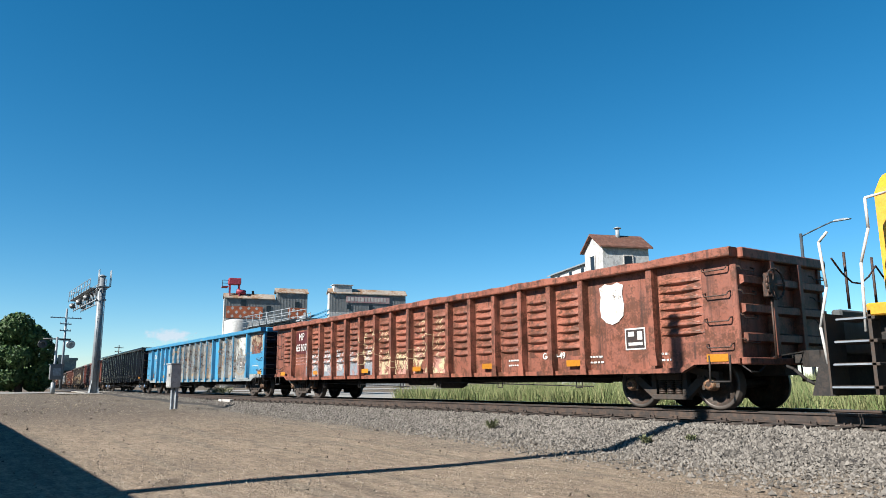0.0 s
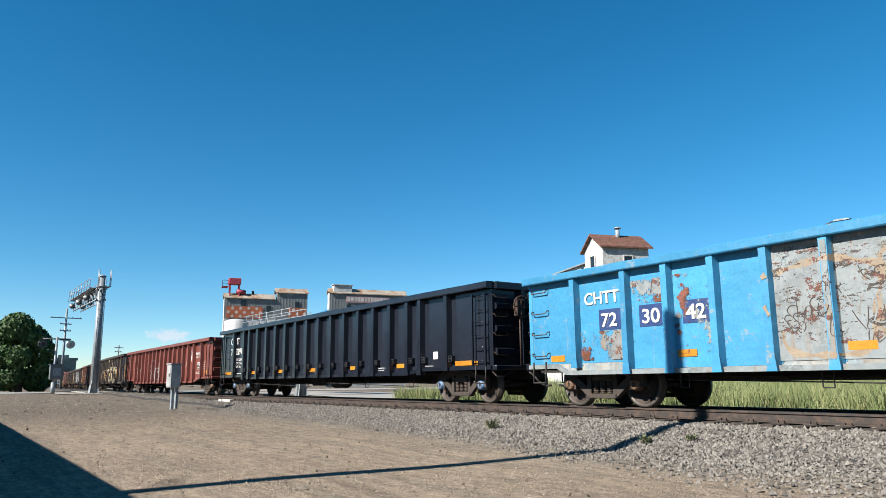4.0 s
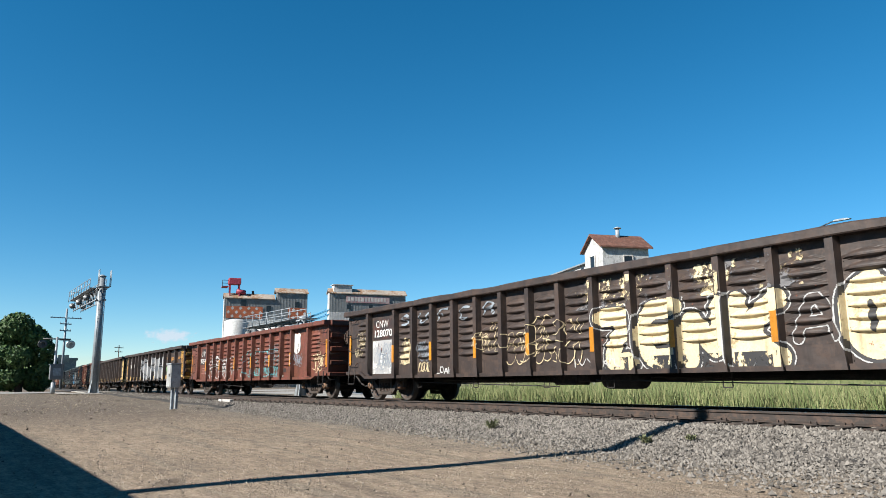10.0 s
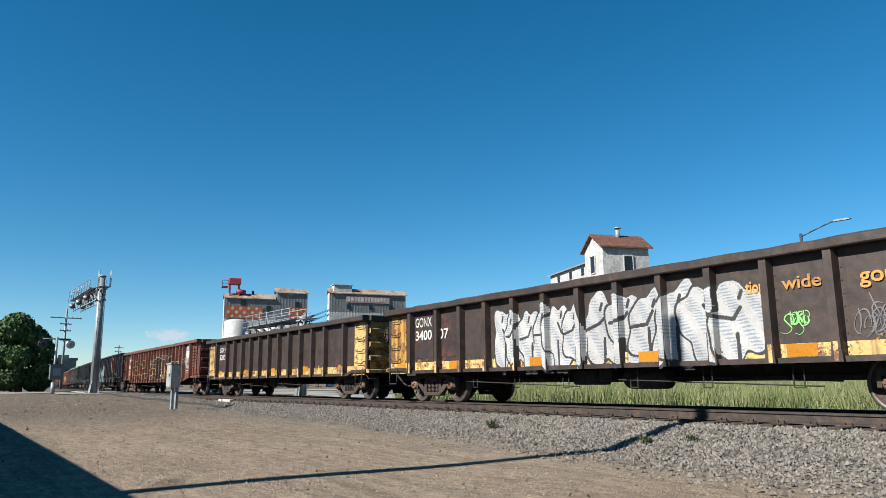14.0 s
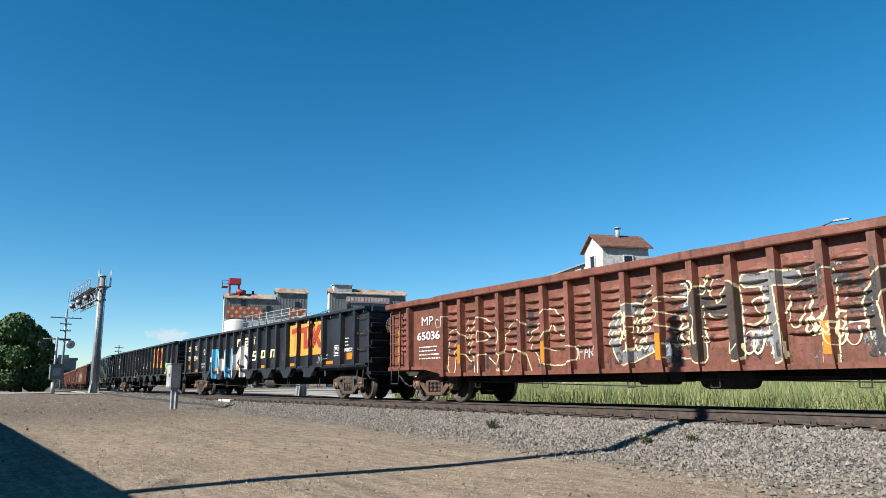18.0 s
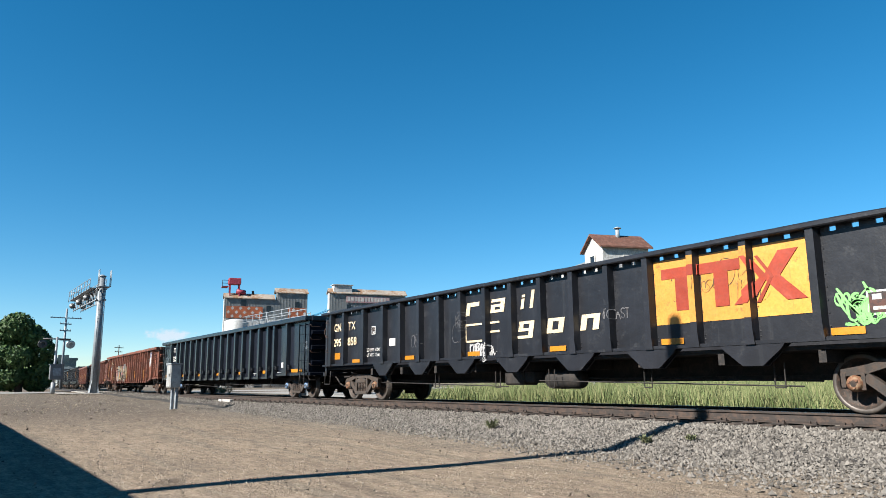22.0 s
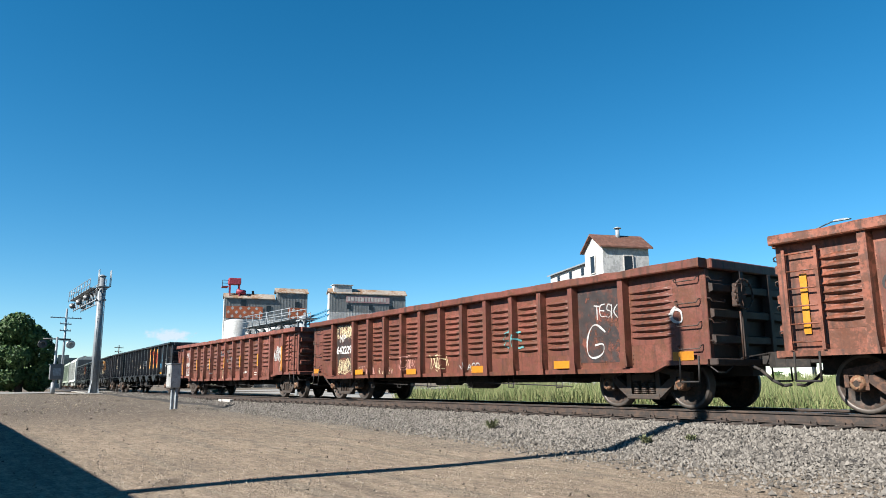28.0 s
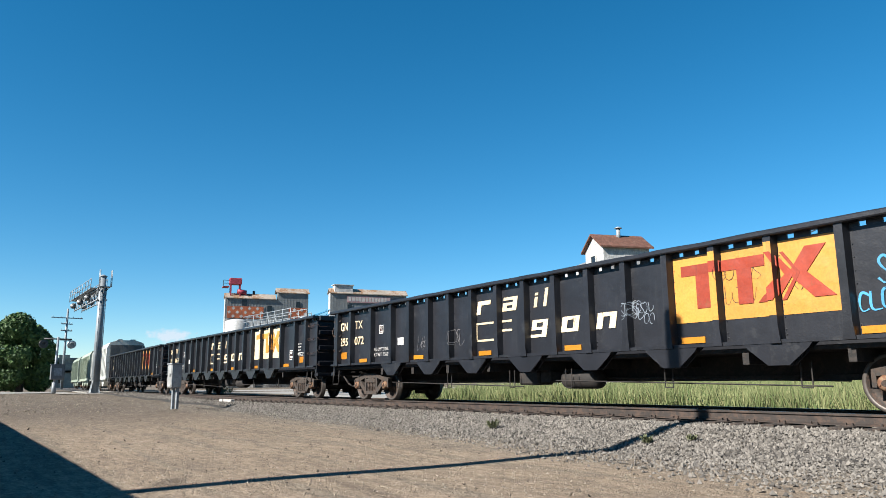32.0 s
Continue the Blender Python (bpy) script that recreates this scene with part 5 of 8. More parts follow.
    # ends
    for s in (1, -1):
        bm = bmesh.new()
        box(bm, h - 0.06, h - 0.02, -SHEET, SHEET, zb + 0.12, zt - 0.06)
        part("end_sheet", bm, endm, car, at=pose(0, 0, 0, 0, 0, 0 if s > 0 else 180))
        for k in range(3):
            z = zb + 0.32 + (zt - zb - 0.5) * k / 3 + 0.12
            bm = bmesh.new()
            prism(bm, [(h - 0.022, z - 0.10), (h + 0.10, z - 0.06), (h + 0.10, z + 0.06), (h - 0.022, z + 0.10)], "y", -SHEET + 0.06, SHEET - 0.06)
            part("end_rib", bm, endm, car, at=pose(0, 0, 0, 0, 0, 0 if s > 0 else 180))
        bm = bmesh.new()
        box(bm, h - 0.06, h + 0.12, -1.325, 1.325, zt - 0.19, zt - 0.004, 0.02)
        part("end_chord", bm, chord, car, at=pose(0, 0, 0, 0, 0, 0 if s > 0 else 180))
        for y in (-SHEET - 0.02, SHEET - 0.10):
            bm = bmesh.new()
            box(bm, h - 0.10, h + 0.02, y, y + 0.12, zb, zt - 0.18, 0.012)
            part("corner_post", bm, postm, car, at=pose(0, 0, 0, 0, 0, 0 if s > 0 else 180))
        for y in (-0.45, 0.45):
            bm = bmesh.new()
            box(bm, h - 0.02, h + 0.13, y - 0.06, y + 0.06, zb + 0.1, zt - 0.18, 0.01)
            part("end_post", bm, endm, car, at=pose(0, 0, 0, 0, 0, 0 if s > 0 else 180))
        bm = bmesh.new()
        box(bm, h - 0.10, h + 0.16, -1.40, 1.40, zb - 0.02, zb + 0.10, 0.015)
        part("end_sill", bm, endm, car, at=pose(0, 0, 0, 0, 0, 0 if s > 0 else 180))
        part("coupler", coupler_mesh(), None, car, at=pose((h + 0.02) * s, 0, 0, 0, 0, 0 if s > 0 else 180))
        for k in range(4):
            z = zb + 0.35 + (zt - zb - 0.75) * k / 3
            for ys in (1, -1):
                part("grab_iron", grab_mesh(0.42), None, car, at=pose((h + 0.005) * s, -1.15 * ys * s, z, 0, 0, 90 if s > 0 else -90))
        if spec.get("ladder"):
            lm = ladder_mesh(round(zb + 0.1, 3), round(zt - ch - 0.1, 3), 0.52, 6, postm)
            part("ladder", lm, None, car, at=pose((h - 0.42) * s, 0, 0))
            part("ladder", lm, None, car, at=pose((h - 0.42) * s, 0, 0, 0, 0, 180))
        else:
            for k in range(4):
                z = zb + 0.28 + (zt - zb - 0.65) * k / 3
                for ys in (1, -1):
                    part("grab_iron", grab_mesh(0.5), None, car, at=pose((h - 0.38) * s, -SHEET * ys, z, 0, 0, 0 if ys > 0 else 180))
        for ys in (0, 180):
            part("sill_step", step_mesh(), None, car, at=pose((h - 0.38) * s, 0, 0, 0, 0, ys))
        tm = spec.get("truck", "truck_brown")
        truck(car, (h - spec.get("overhang", 1.8)) * s, tm, spec.get("cap", "cap_rust"))
    # hand brake wheel and its chain on the leading end
    bm = bmesh.new()
    ring = [(h + 0.26, -0.62 + 0.27 * math.cos(a * math.pi / 8), zt - 0.62 + 0.27 * math.sin(a * math.pi / 8)) for a in range(17)]
    bent(bm, ring, 0.02, 6)
    for a in range(0, 16, 4):
        rod(bm, (h + 0.20, -0.62, zt - 0.62), ring[a], 0.014, 5)
    box(bm, h + 0.08, h + 0.22, -0.76, -0.48, zt - 0.85, zt - 0.42, 0.02)
    rod(bm, (h + 0.16, -0.62, zt - 0.85), (h + 0.16, -0.62, zb + 0.1), 0.02, 6)
    part("hand_brake", bm, "grab_iron", car)
    # brake gear under the floor
    bm = bmesh.new()
    lathe(bm, [(0.05, -0.55), (0.2, -0.5), (0.22, -0.4), (0.22, 0.4), (0.2, 0.5), (0.05, 0.55)], 14, 0, "x")
    for v in bm.verts:
        v.co += Vector((0.9, -0.75, 0.58))
    part("air_reservoir", bm, "under_black", car)
    bm = bmesh.new()
    box(bm, -1.0, -0.3, -1.0, -0.5, 0.45, 0.78, 0.04)
    box(bm, -0.25, 0.1, -1.0, -0.6, 0.5, 0.78, 0.03)
    part("brake_valve", bm, "under_black", car)
    bm = bmesh.new()
    for a, b in ((-h + 3.6, -0.6), (0.5, h - 3.6)):
        rod(bm, (a, -0.62, 0.62), (b, -0.62, 0.50), 0.016, 5)
        rod(bm, (a, -1.2, 0.55), (b, -1.2, 0.42), 0.013, 5)
        for x in (a + 0.4, b - 0.4, (a + b) / 2):
            bent(bm, [(x - 0.09, -1.2, 0.80), (x - 0.09, -1.2, 0.40), (x + 0.09, -1.2, 0.40), (x + 0.09, -1.2, 0.80)], 0.012, 5)
    part("brake_rod", bm, "under_black", car)
    # yellow reflectors
    for u, z, rw, rh in spec.get("reflectors", ()):
        if rw <= 0.10:
            corner = min(u, L - u) < 0.9
            x = h - u if corner else min(edges[1:-1], key=lambda e: abs(h - u - e))
            bm = bmesh.new()
            box(bm, -pw / 2 + 0.008, pw / 2 - 0.008, -0.006, 0, 0, rh)
            part("reflector", bm, "reflector_yellow", car, at=(x, -SHEET - 0.022 if corner else -POST - 0.005, z))
            continue
        for x in edges[1:-1]:
            near, clear = h - u - x, rw / 2 + pw / 2 + 0.05
            if abs(near) < clear:
                u -= (clear - abs(near)) * (1 if near >= 0 else -1)
                break
        bm = bmesh.new()
        box(bm, -rw / 2, rw / 2, -0.004, 0, 0, rh)
        part("reflector", bm, "reflector_yellow", car, at=(h - u, -SHEET - 0.092 if spec.get("low_reflectors") and z < zb + 0.12 else -SHEET - 0.014 - (POST - SHEET if spec.get("proud") else 0), z))
    spec["depth"] = (edges, pw, ribs, flat, zb, belly, zs, h)
    return car


def gusset_mesh(material):
    bm = bmesh.new()
    prism(bm, [(-0.58, 1.10), (-0.52, 1.02), (-0.18, 0.75), (0.18, 0.75), (0.52, 1.02), (0.58, 1.10)], "y", -SHEET - 0.12, -SHEET - 0.09)
    prism(bm, [(-0.58, 1.10), (-0.18, 0.75), (0.18, 0.75), (0.58, 1.10)], "y", -SHEET + 0.04, -SHEET + 0.08)
    box(bm, -0.17, 0.17, -SHEET - 0.0895, -SHEET + 0.0395, 0.75, 0.79)
    return mesh_of("gusset", bm, material)


def coat(spec):
    """Each new coat on a car's side lies a hair above the one before."""
    spec["coats"] = spec.get("coats", 0) + 1
    return 0.0005 * spec["coats"]


def skin(spec, x, z):
    """How far the painted side stands out from the centre line at x, z."""
    edges, pw, ribs, flat, zb, belly, zs, h = spec["depth"]
    for i, (a, b) in enumerate(zip(edges, edges[1:])):
        if a <= x <= b:
            if (i > 0 and x - a < pw / 2) or (i < len(edges) - 2 and b - x < pw / 2):
                return POST + 0.005
            flank = min(x - a if i > 0 else 9, b - x if i < len(edges) - 2 else 9) - pw / 2
            if flank < 0.03:
                return POST + 0.008 + (SHEET - POST) * flank / 0.03
            if not ribs or i in flat:
                return SHEET + 0.010
            mid, bw = (a + b) / 2, b - a - (pw + 0.06)
            if i in (0, len(edges) - 2):
                bw, mid = bw * 0.62, mid + (0.30 if i == 0 else -0.30)
            low = (zb if abs(mid) > h - 2.3 else belly) + 0.40
            return SHEET + 0.009 + bulge(x - mid, z, round(bw, 2), low + 0.10, zs - 0.22, ribs, spec.get("press", 0.075))
    return None


# strokes of plain capital letters in a unit box, for sprayed writing
STROKES = {"Z": "0,1 1,1 0,0 1,0", "E": "1,1 0,1 0,0 1,0|0,.5 .8,.5", "N": "0,0 0,1 1,0 1,1", "K": "0,0 0,1|1,1 .1,.45 1,0", "O": ".5,1 .1,.85 0,.5 .1,.15 .5,0 .9,.15 1,.5 .9,.85 .5,1",
           "S": "1,.85 .5,1 .1,.8 .2,.55 .8,.45 .95,.2 .5,0 0,.12", "T": "0,1 1,1|.5,1 .5,0", "U": "0,1 0,.25 .3,0 .7,0 1,.25 1,1", "A": "0,0 .45,1 1,0|.2,.4 .8,.4", "M": "0,0 .1,1 .5,.4 .9,1 1,0",
           "R": "0,0 0,1 .7,1 .95,.75 .7,.5 0,.5|.4,.5 1,0", "G": "1,.8 .6,1 .1,.8 0,.4 .3,0 .9,.1 1,.45 .55,.45", "C": "1,.85 .55,1 .1,.8 0,.4 .25,.05 .7,0 1,.15", "V": "0,1 .5,0 1,1", "Y": "0,1 .5,.5 1,1|.5,.5 .5,0",
           "I": ".5,0 .5,1", "B": "0,0 0,1 .7,1 .9,.75 .6,.52 0,.5|.6,.52 1,.25 .7,0 0,0", "W": "0,1 .25,0 .5,.7 .75,0 1,1", "H": "0,0 0,1|1,0 1,1|0,.5 1,.5", "P": "0,0 0,1 .7,1 .95,.75 .7,.45 0,.45", "L": "0,1 0,0 1,0",
           "J": ".8,1 .8,.2 .5,0 .1,.15", "X": "0,0 1,1|0,1 1,0", "D": "0,0 0,1 .6,1 1,.6 1,.4 .6,0 0,0", "F": "0,0 0,1 1,1|0,.5 .8,.5"}


def dist_to(px, pz, lines):
    best = np.full(px.shape, 9.0)
    for pts in lines:
        for (ax, az), (bx, bz) in zip(pts, pts[1:]):
            dx, dz = bx - ax, bz - az
            t = np.clip(((px - ax) * dx + (pz - az) * dz) / max(1e-9, dx * dx + dz * dz), 0, 1)
            best = np.minimum(best, np.hypot(px - ax - t * dx, pz - az - t * dz))
    return best


def strokes_of(ch, x, z, w, h, rnd, wild=0.1):
    out = []
    for line in STROKES[ch].split("|"):
        pts = [tuple(float(c) for c in p.split(",")) for p in line.split()]
        pts = [(x + (a + rnd.uniform(-wild, wild)) * w, z + (b + rnd.uniform(-wild, wild)) * h) for a, b in pts]
        # round the corners by cutting them
        for _ in range(2):
            q = [pts[0]]
            for (ax, az), (bx, bz) in zip(pts, pts[1:]):
                q += [(ax * 0.75 + bx * 0.25, az * 0.75 + bz * 0.25), (ax * 0.25 + bx * 0.75, az * 0.25 + bz * 0.75)]
            pts = q + [pts[-1]]
        out.append(pts)
    return out


def sprayed(car, spec, u0, u1, z0, z1, text, colors, fat, line, seed, cell=0.0125, gap=0.12, wild=0.1, shine=0.0, halo=0.0):
    """Sprayed writing on a car's side: letters with a body `fat` wide, an edge `line` wide; u counts from the leading end. It lies on posts and pressed ribs alike."""
    rnd = random.Random(seed)
    h = spec["L"] / 2
    xa, xb = h - u1, h - u0
    lw = (xb - xa) / len(text)
    if not fat:
        for k, ch in enumerate(text):
            if ch != " ":
                ribbons(car, spec, strokes_of(ch, xa + lw * (k + gap / 2), z0 + rnd.uniform(-0.05, 0.05) * (z1 - z0), lw * (1 - gap), z1 - z0, rnd, wild), line * 0.7, colors[k % len(colors)], "sprayed tag")
        return
    nx, nz = int((xb - xa + 0.4) / cell), int((z1 - z0 + 0.4) / cell)
    gx = xa - 0.2 + (np.arange(nx) + 0.5) * cell
    gz = z0 - 0.2 + (np.arange(nz) + 0.5) * cell
    px, pz = np.meshgrid(gx, gz, indexing="ij")
    kind = np.full(px.shape, -1)
    lw = (xb - xa) / len(text)
    for k, c in enumerate(text):
        if c == " ":
            continue
        dz = rnd.uniform(-0.06, 0.06) * (z1 - z0)
        d = dist_to(px, pz, strokes_of(c, xa + lw * (k + gap / 2), z0 + dz, lw * (1 - gap), z1 - z0, rnd, wild))
        ci = k % max(1, len(colors) - 1) if len(colors) > 2 else 0
        if fat:
            if halo:
                kind = np.where(d < fat + line + halo, len(colors), kind)
            kind = np.where(d < fat + line, len(colors) - 1, kind)
            kind = np.where(d < fat, ci, kind)
            if shine:
                hatch = np.sin(pz * 70 + 2.5 * np.sin(px * 5 + k) + 3 * np.sin(pz * 7)) + 0.8 * np.sin(px * 17 + pz * 11 + k)
                kind = np.where((d < fat * 0.95) & (hatch > 1.3 - shine), len(colors) - 2, kind)
        else:
            kind = np.where(d < line * (0.7 + 0.3 * np.sin(px * 9)), ci, kind)
    vs, fs, mi, seen, lift = [], [], [], {}, coat(spec)

    def corner(i, j):
        if (i, j) not in seen:
            x, z = xa - 0.2 + i * cell, z0 - 0.2 + j * cell
            y = skin(spec, x, z)
            seen[(i, j)] = -1 if y is None else len(vs)
            if y is not None:
                vs.append((x, -y - lift, z))
        return seen[(i, j)]
    for i, j in zip(*np.nonzero(kind >= 0)):
        q = [corner(i, j), corner(i + 1, j), corner(i + 1, j + 1), corner(i, j + 1)]
        if min(q) < 0 or max(vs[a][1] for a in q) - min(vs[a][1] for a in q) > 0.10:
            continue
        fs.append(q)
        mi.append(int(kind[i, j]))
    if fs:
        part("graffiti", from_arrays("graffiti", vs, fs, list(colors) + (["spray_white"] if halo else []), mi), None, car, "sprayed graffiti")


def say(car, spec, text, u, z, height, material="letter_white", width=None, out=0.026):
    lettering(text, height, material, car, spec["L"] / 2 - u, -SHEET - out, z, width)


def plate(car, spec, u0, u1, z0, z1, material, out=0.008, name="painted_plate"):
    h = spec["L"] / 2
    bm = bmesh.new()
    box(bm, h - u1, h - u0, -SHEET - out, -SHEET + 0.001, z0, z1)
    return part(name, bm, material, car)


def stencil_box(car, spec, u, z, w=0.42, hh=0.42):
    """Black consolidated stencil with a white frame."""
    h = spec["L"] / 2
    bm = bmesh.new()
    box(bm, h - u - w, h - u, -SHEET - 0.009, -SHEET, z, z + hh, mi=1)
    box(bm, h - u - w + 0.03, h - u - 0.03, -SHEET - 0.011, -SHEET - 0.003, z + 0.03, z + hh - 0.03, mi=0)
    for k in range(2):
        box(bm, h - u - w + 0.08, h - u - w / 2 - 0.02 + k * w * 0.4, -SHEET - 0.013, -SHEET - 0.005, z + hh * (0.62 - 0.42 * k), z + hh * (0.84 - 0.5 * k), mi=1)
    box(bm, h - u - w * 0.38, h - u - 0.07, -SHEET - 0.013, -SHEET - 0.005, z + hh * 0.45, z + hh * 0.84, mi=1)
    part("stencil_panel", bm, ("plate_black", "letter_white"), car)


def emblem(car, spec, u, z, w, hh, colors=("letter_white", "emblem_blue"), worn=False, striped=False):
    """A shield-shaped emblem in plain shapes."""
    h = spec["L"] / 2
    x = h - u - w / 2
    out = [(-0.5, 0.92), (-0.25, 1.0), (0, 0.95), (0.25, 1.0), (0.5, 0.92), (0.44, 0.7), (0.5, 0.45), (0.46, 0.2), (0.25, 0.06), (0, 0.0), (-0.25, 0.06), (-0.46, 0.2), (-0.5, 0.45), (-0.44, 0.7)]
    bm = bmesh.new()
    prism(bm, [(x + a * w, z + b * hh) for a, b in out], "y", -SHEET - 0.019, -SHEET, 0)
    if not worn:
        prism(bm, [(x + a * w * 0.92, z + (0.02 + b * 0.96) * hh) for a, b in [(-0.48, 0.90), (-0.25, 0.97), (0, 0.92), (0.25, 0.97), (0.48, 0.90), (0.43, 0.70), (0.46, 0.56), (-0.46, 0.56), (-0.43, 0.70)]], "y", -SHEET - 0.0225, -SHEET - 0.004, 1)
        for k in range(4 if striped else 0):
            a = -0.30 + 0.2 * k
            box(bm, x + (a - 0.03) * w, x + (a + 0.03) * w, -SHEET - 0.0215, -SHEET - 0.004, z + (0.16 - 0.06 * (k in (1, 2))) * hh, z + 0.53 * hh, mi=2)
        for b in (0.64, 0.78):
            box(bm, x - 0.26 * w, x + 0.26 * w, -SHEET - 0.025, -SHEET - 0.006, z + b * hh, z + (b + 0.08) * hh, mi=0)
    ob = part("emblem", bm, tuple(colors) + ("sign_red",), car)
    if worn:
        ob.data.materials[0] = flaky("letter_white", 0.78, 2.6, 0, 1, False)


def flaky(color, fill, grain, z0, z1, fade, lie=1.0):
    """The named paint, worn through in ragged holes."""
    key = ("flaky", color, round(fill, 2), grain, z0, z1, fade, lie)
    if key not in SHARED:
        m = M[color].copy()
        n, l = m.node_tree.nodes, m.node_tree.links
        tc, oi = n.new("ShaderNodeTexCoord"), n.new("ShaderNodeObjectInfo")
        v = spread(n, l)
        big, small = noise_of(n, l, v, grain, 8.0, (1 / lie, 1, 0.7 * lie), 0.72), noise_of(n, l, v, grain * 7, 4.0)
        both = n.new("ShaderNodeMath")
        both.operation, both.inputs[1].default_value = "MULTIPLY_ADD", 0.22
        l.new(small, both.inputs[0])
        l.new(big, both.inputs[2])
        out = both.outputs[0]
        if fade:
            sep, low = n.new("ShaderNodeSeparateXYZ"), n.new("ShaderNodeMath")
            l.new(tc.outputs["Object"], sep.inputs[0])
            low.operation = "ADD"
            r = ramp_of(n, l, sep.outputs["Z"], z1, z0)
            sc = n.new("ShaderNodeMath")
            sc.operation, sc.inputs[1].default_value, sc.inputs[2].default_value = "MULTIPLY_ADD", 0.30, -0.15
            l.new(r, sc.inputs[0])
            l.new(sc.outputs[0], low.inputs[0])
            l.new(out, low.inputs[1])
            out = low.outputs[0]
        edge = 0.61 + (0.5 - fill) * 0.42
        l.new(ramp_of(n, l, out, edge - 0.015, edge + 0.02), n["Principled BSDF"].inputs["Alpha"])
        SHARED[key] = m
    return SHARED[key]


def wash(car, spec, u0, u1, z0, z1, colors, seed, fill=0.5, cell=0.07, fade=True, grain=1.5, lie=1.0):
    """Old sprayed or flaking paint in ragged patches that follow the side's relief."""
    h = spec["L"] / 2
    xa = h - u1
    nx, nz = int((u1 - u0) / cell), int((z1 - z0) / (cell * 0.6))
    for n, color in enumerate(colors):
        vs, fs, seen, lift = [], [], {}, coat(spec)
        for i in range(nx):
            for j in range(nz):
                q = []
                for a, b in ((i, j), (i + 1, j), (i + 1, j + 1), (i, j + 1)):
                    if (a, b) not in seen:
                        x, z = xa + a * cell, z0 + b * cell * 0.6
                        y = skin(spec, x, z)
                        seen[(a, b)] = -1 if y is None else len(vs)
                        if y is not None:
                            vs.append((x, -y - lift, z))
                    q.append(seen[(a, b)])
                if min(q) >= 0 and max(vs[k][1] for k in q) - min(vs[k][1] for k in q) < (0.2 if cell < 0.05 else 0.06):
                    fs.append(q)
        if fs:
            me = from_arrays("worn_paint", vs, fs, [])
            me.materials.append(flaky(color, fill - 0.06 * n, grain * (1 + 0.35 * n), z0, z1, fade, lie))
            tagged(part("worn_paint", me, None, car, "flaking sprayed paint"), kind="stuff")


def ribbons(car, spec, lines, width, color, label="thin sprayed line"):
    """Sprayed lines as narrow bands that lie on posts and ribs alike."""
    vs, fs, base = [], [], coat(spec)
    for row, pts in enumerate(lines):
        run, lift = [], base + 0.00006 * (row % 8) + (0.003 if spec["depth"][2] else 0.0)
        for (ax, az), (bx, bz) in zip(pts, pts[1:]):
            d = math.hypot(bx - ax, bz - az)
            n = max(1, int(d / 0.016))
            run += [(ax + (bx - ax) * k / n, az + (bz - az) * k / n) for k in range(n)]
        run.append(pts[-1])
        prev = None
        for k, (x, z) in enumerate(run):
            p, q = run[max(0, k - 1)], run[min(len(run) - 1, k + 1)]
            dx, dz = q[0] - p[0], q[1] - p[1]
            d = math.hypot(dx, dz) or 1.0
            w = width * (0.75 + 0.35 * math.sin(k * 0.2))
            a, b = (x - dz / d * w, z + dx / d * w), (x + dz / d * w, z - dx / d * w)
            ya, yb = skin(spec, *a), skin(spec, *b)
            if ya is None or yb is None or abs(ya - yb) > 0.06:
                prev = None
                continue
            i = len(vs)
            vs += [(a[0], -ya - lift, a[1]), (b[0], -yb - lift, b[1])]
            if prev is not None and abs(vs[prev][1] - vs[i][1]) < 0.13:
                fs.append((prev, i, i + 1, prev + 1))
            prev = i
    if fs:
        tagged(part("graffiti", from_arrays("graffiti", vs, fs, [color]), None, car, label), kind="stuff")


def rounded(pts, times=2):
    for _ in range(times):
        q = [pts[0]]
        for (ax, az), (bx, bz) in zip(pts, pts[1:]):
            q += [(ax * 0.75 + bx * 0.25, az * 0.75 + bz * 0.25), (ax * 0.25 + bx * 0.75, az * 0.25 + bz * 0.75)]
        pts = q + [pts[-1]]
    return pts


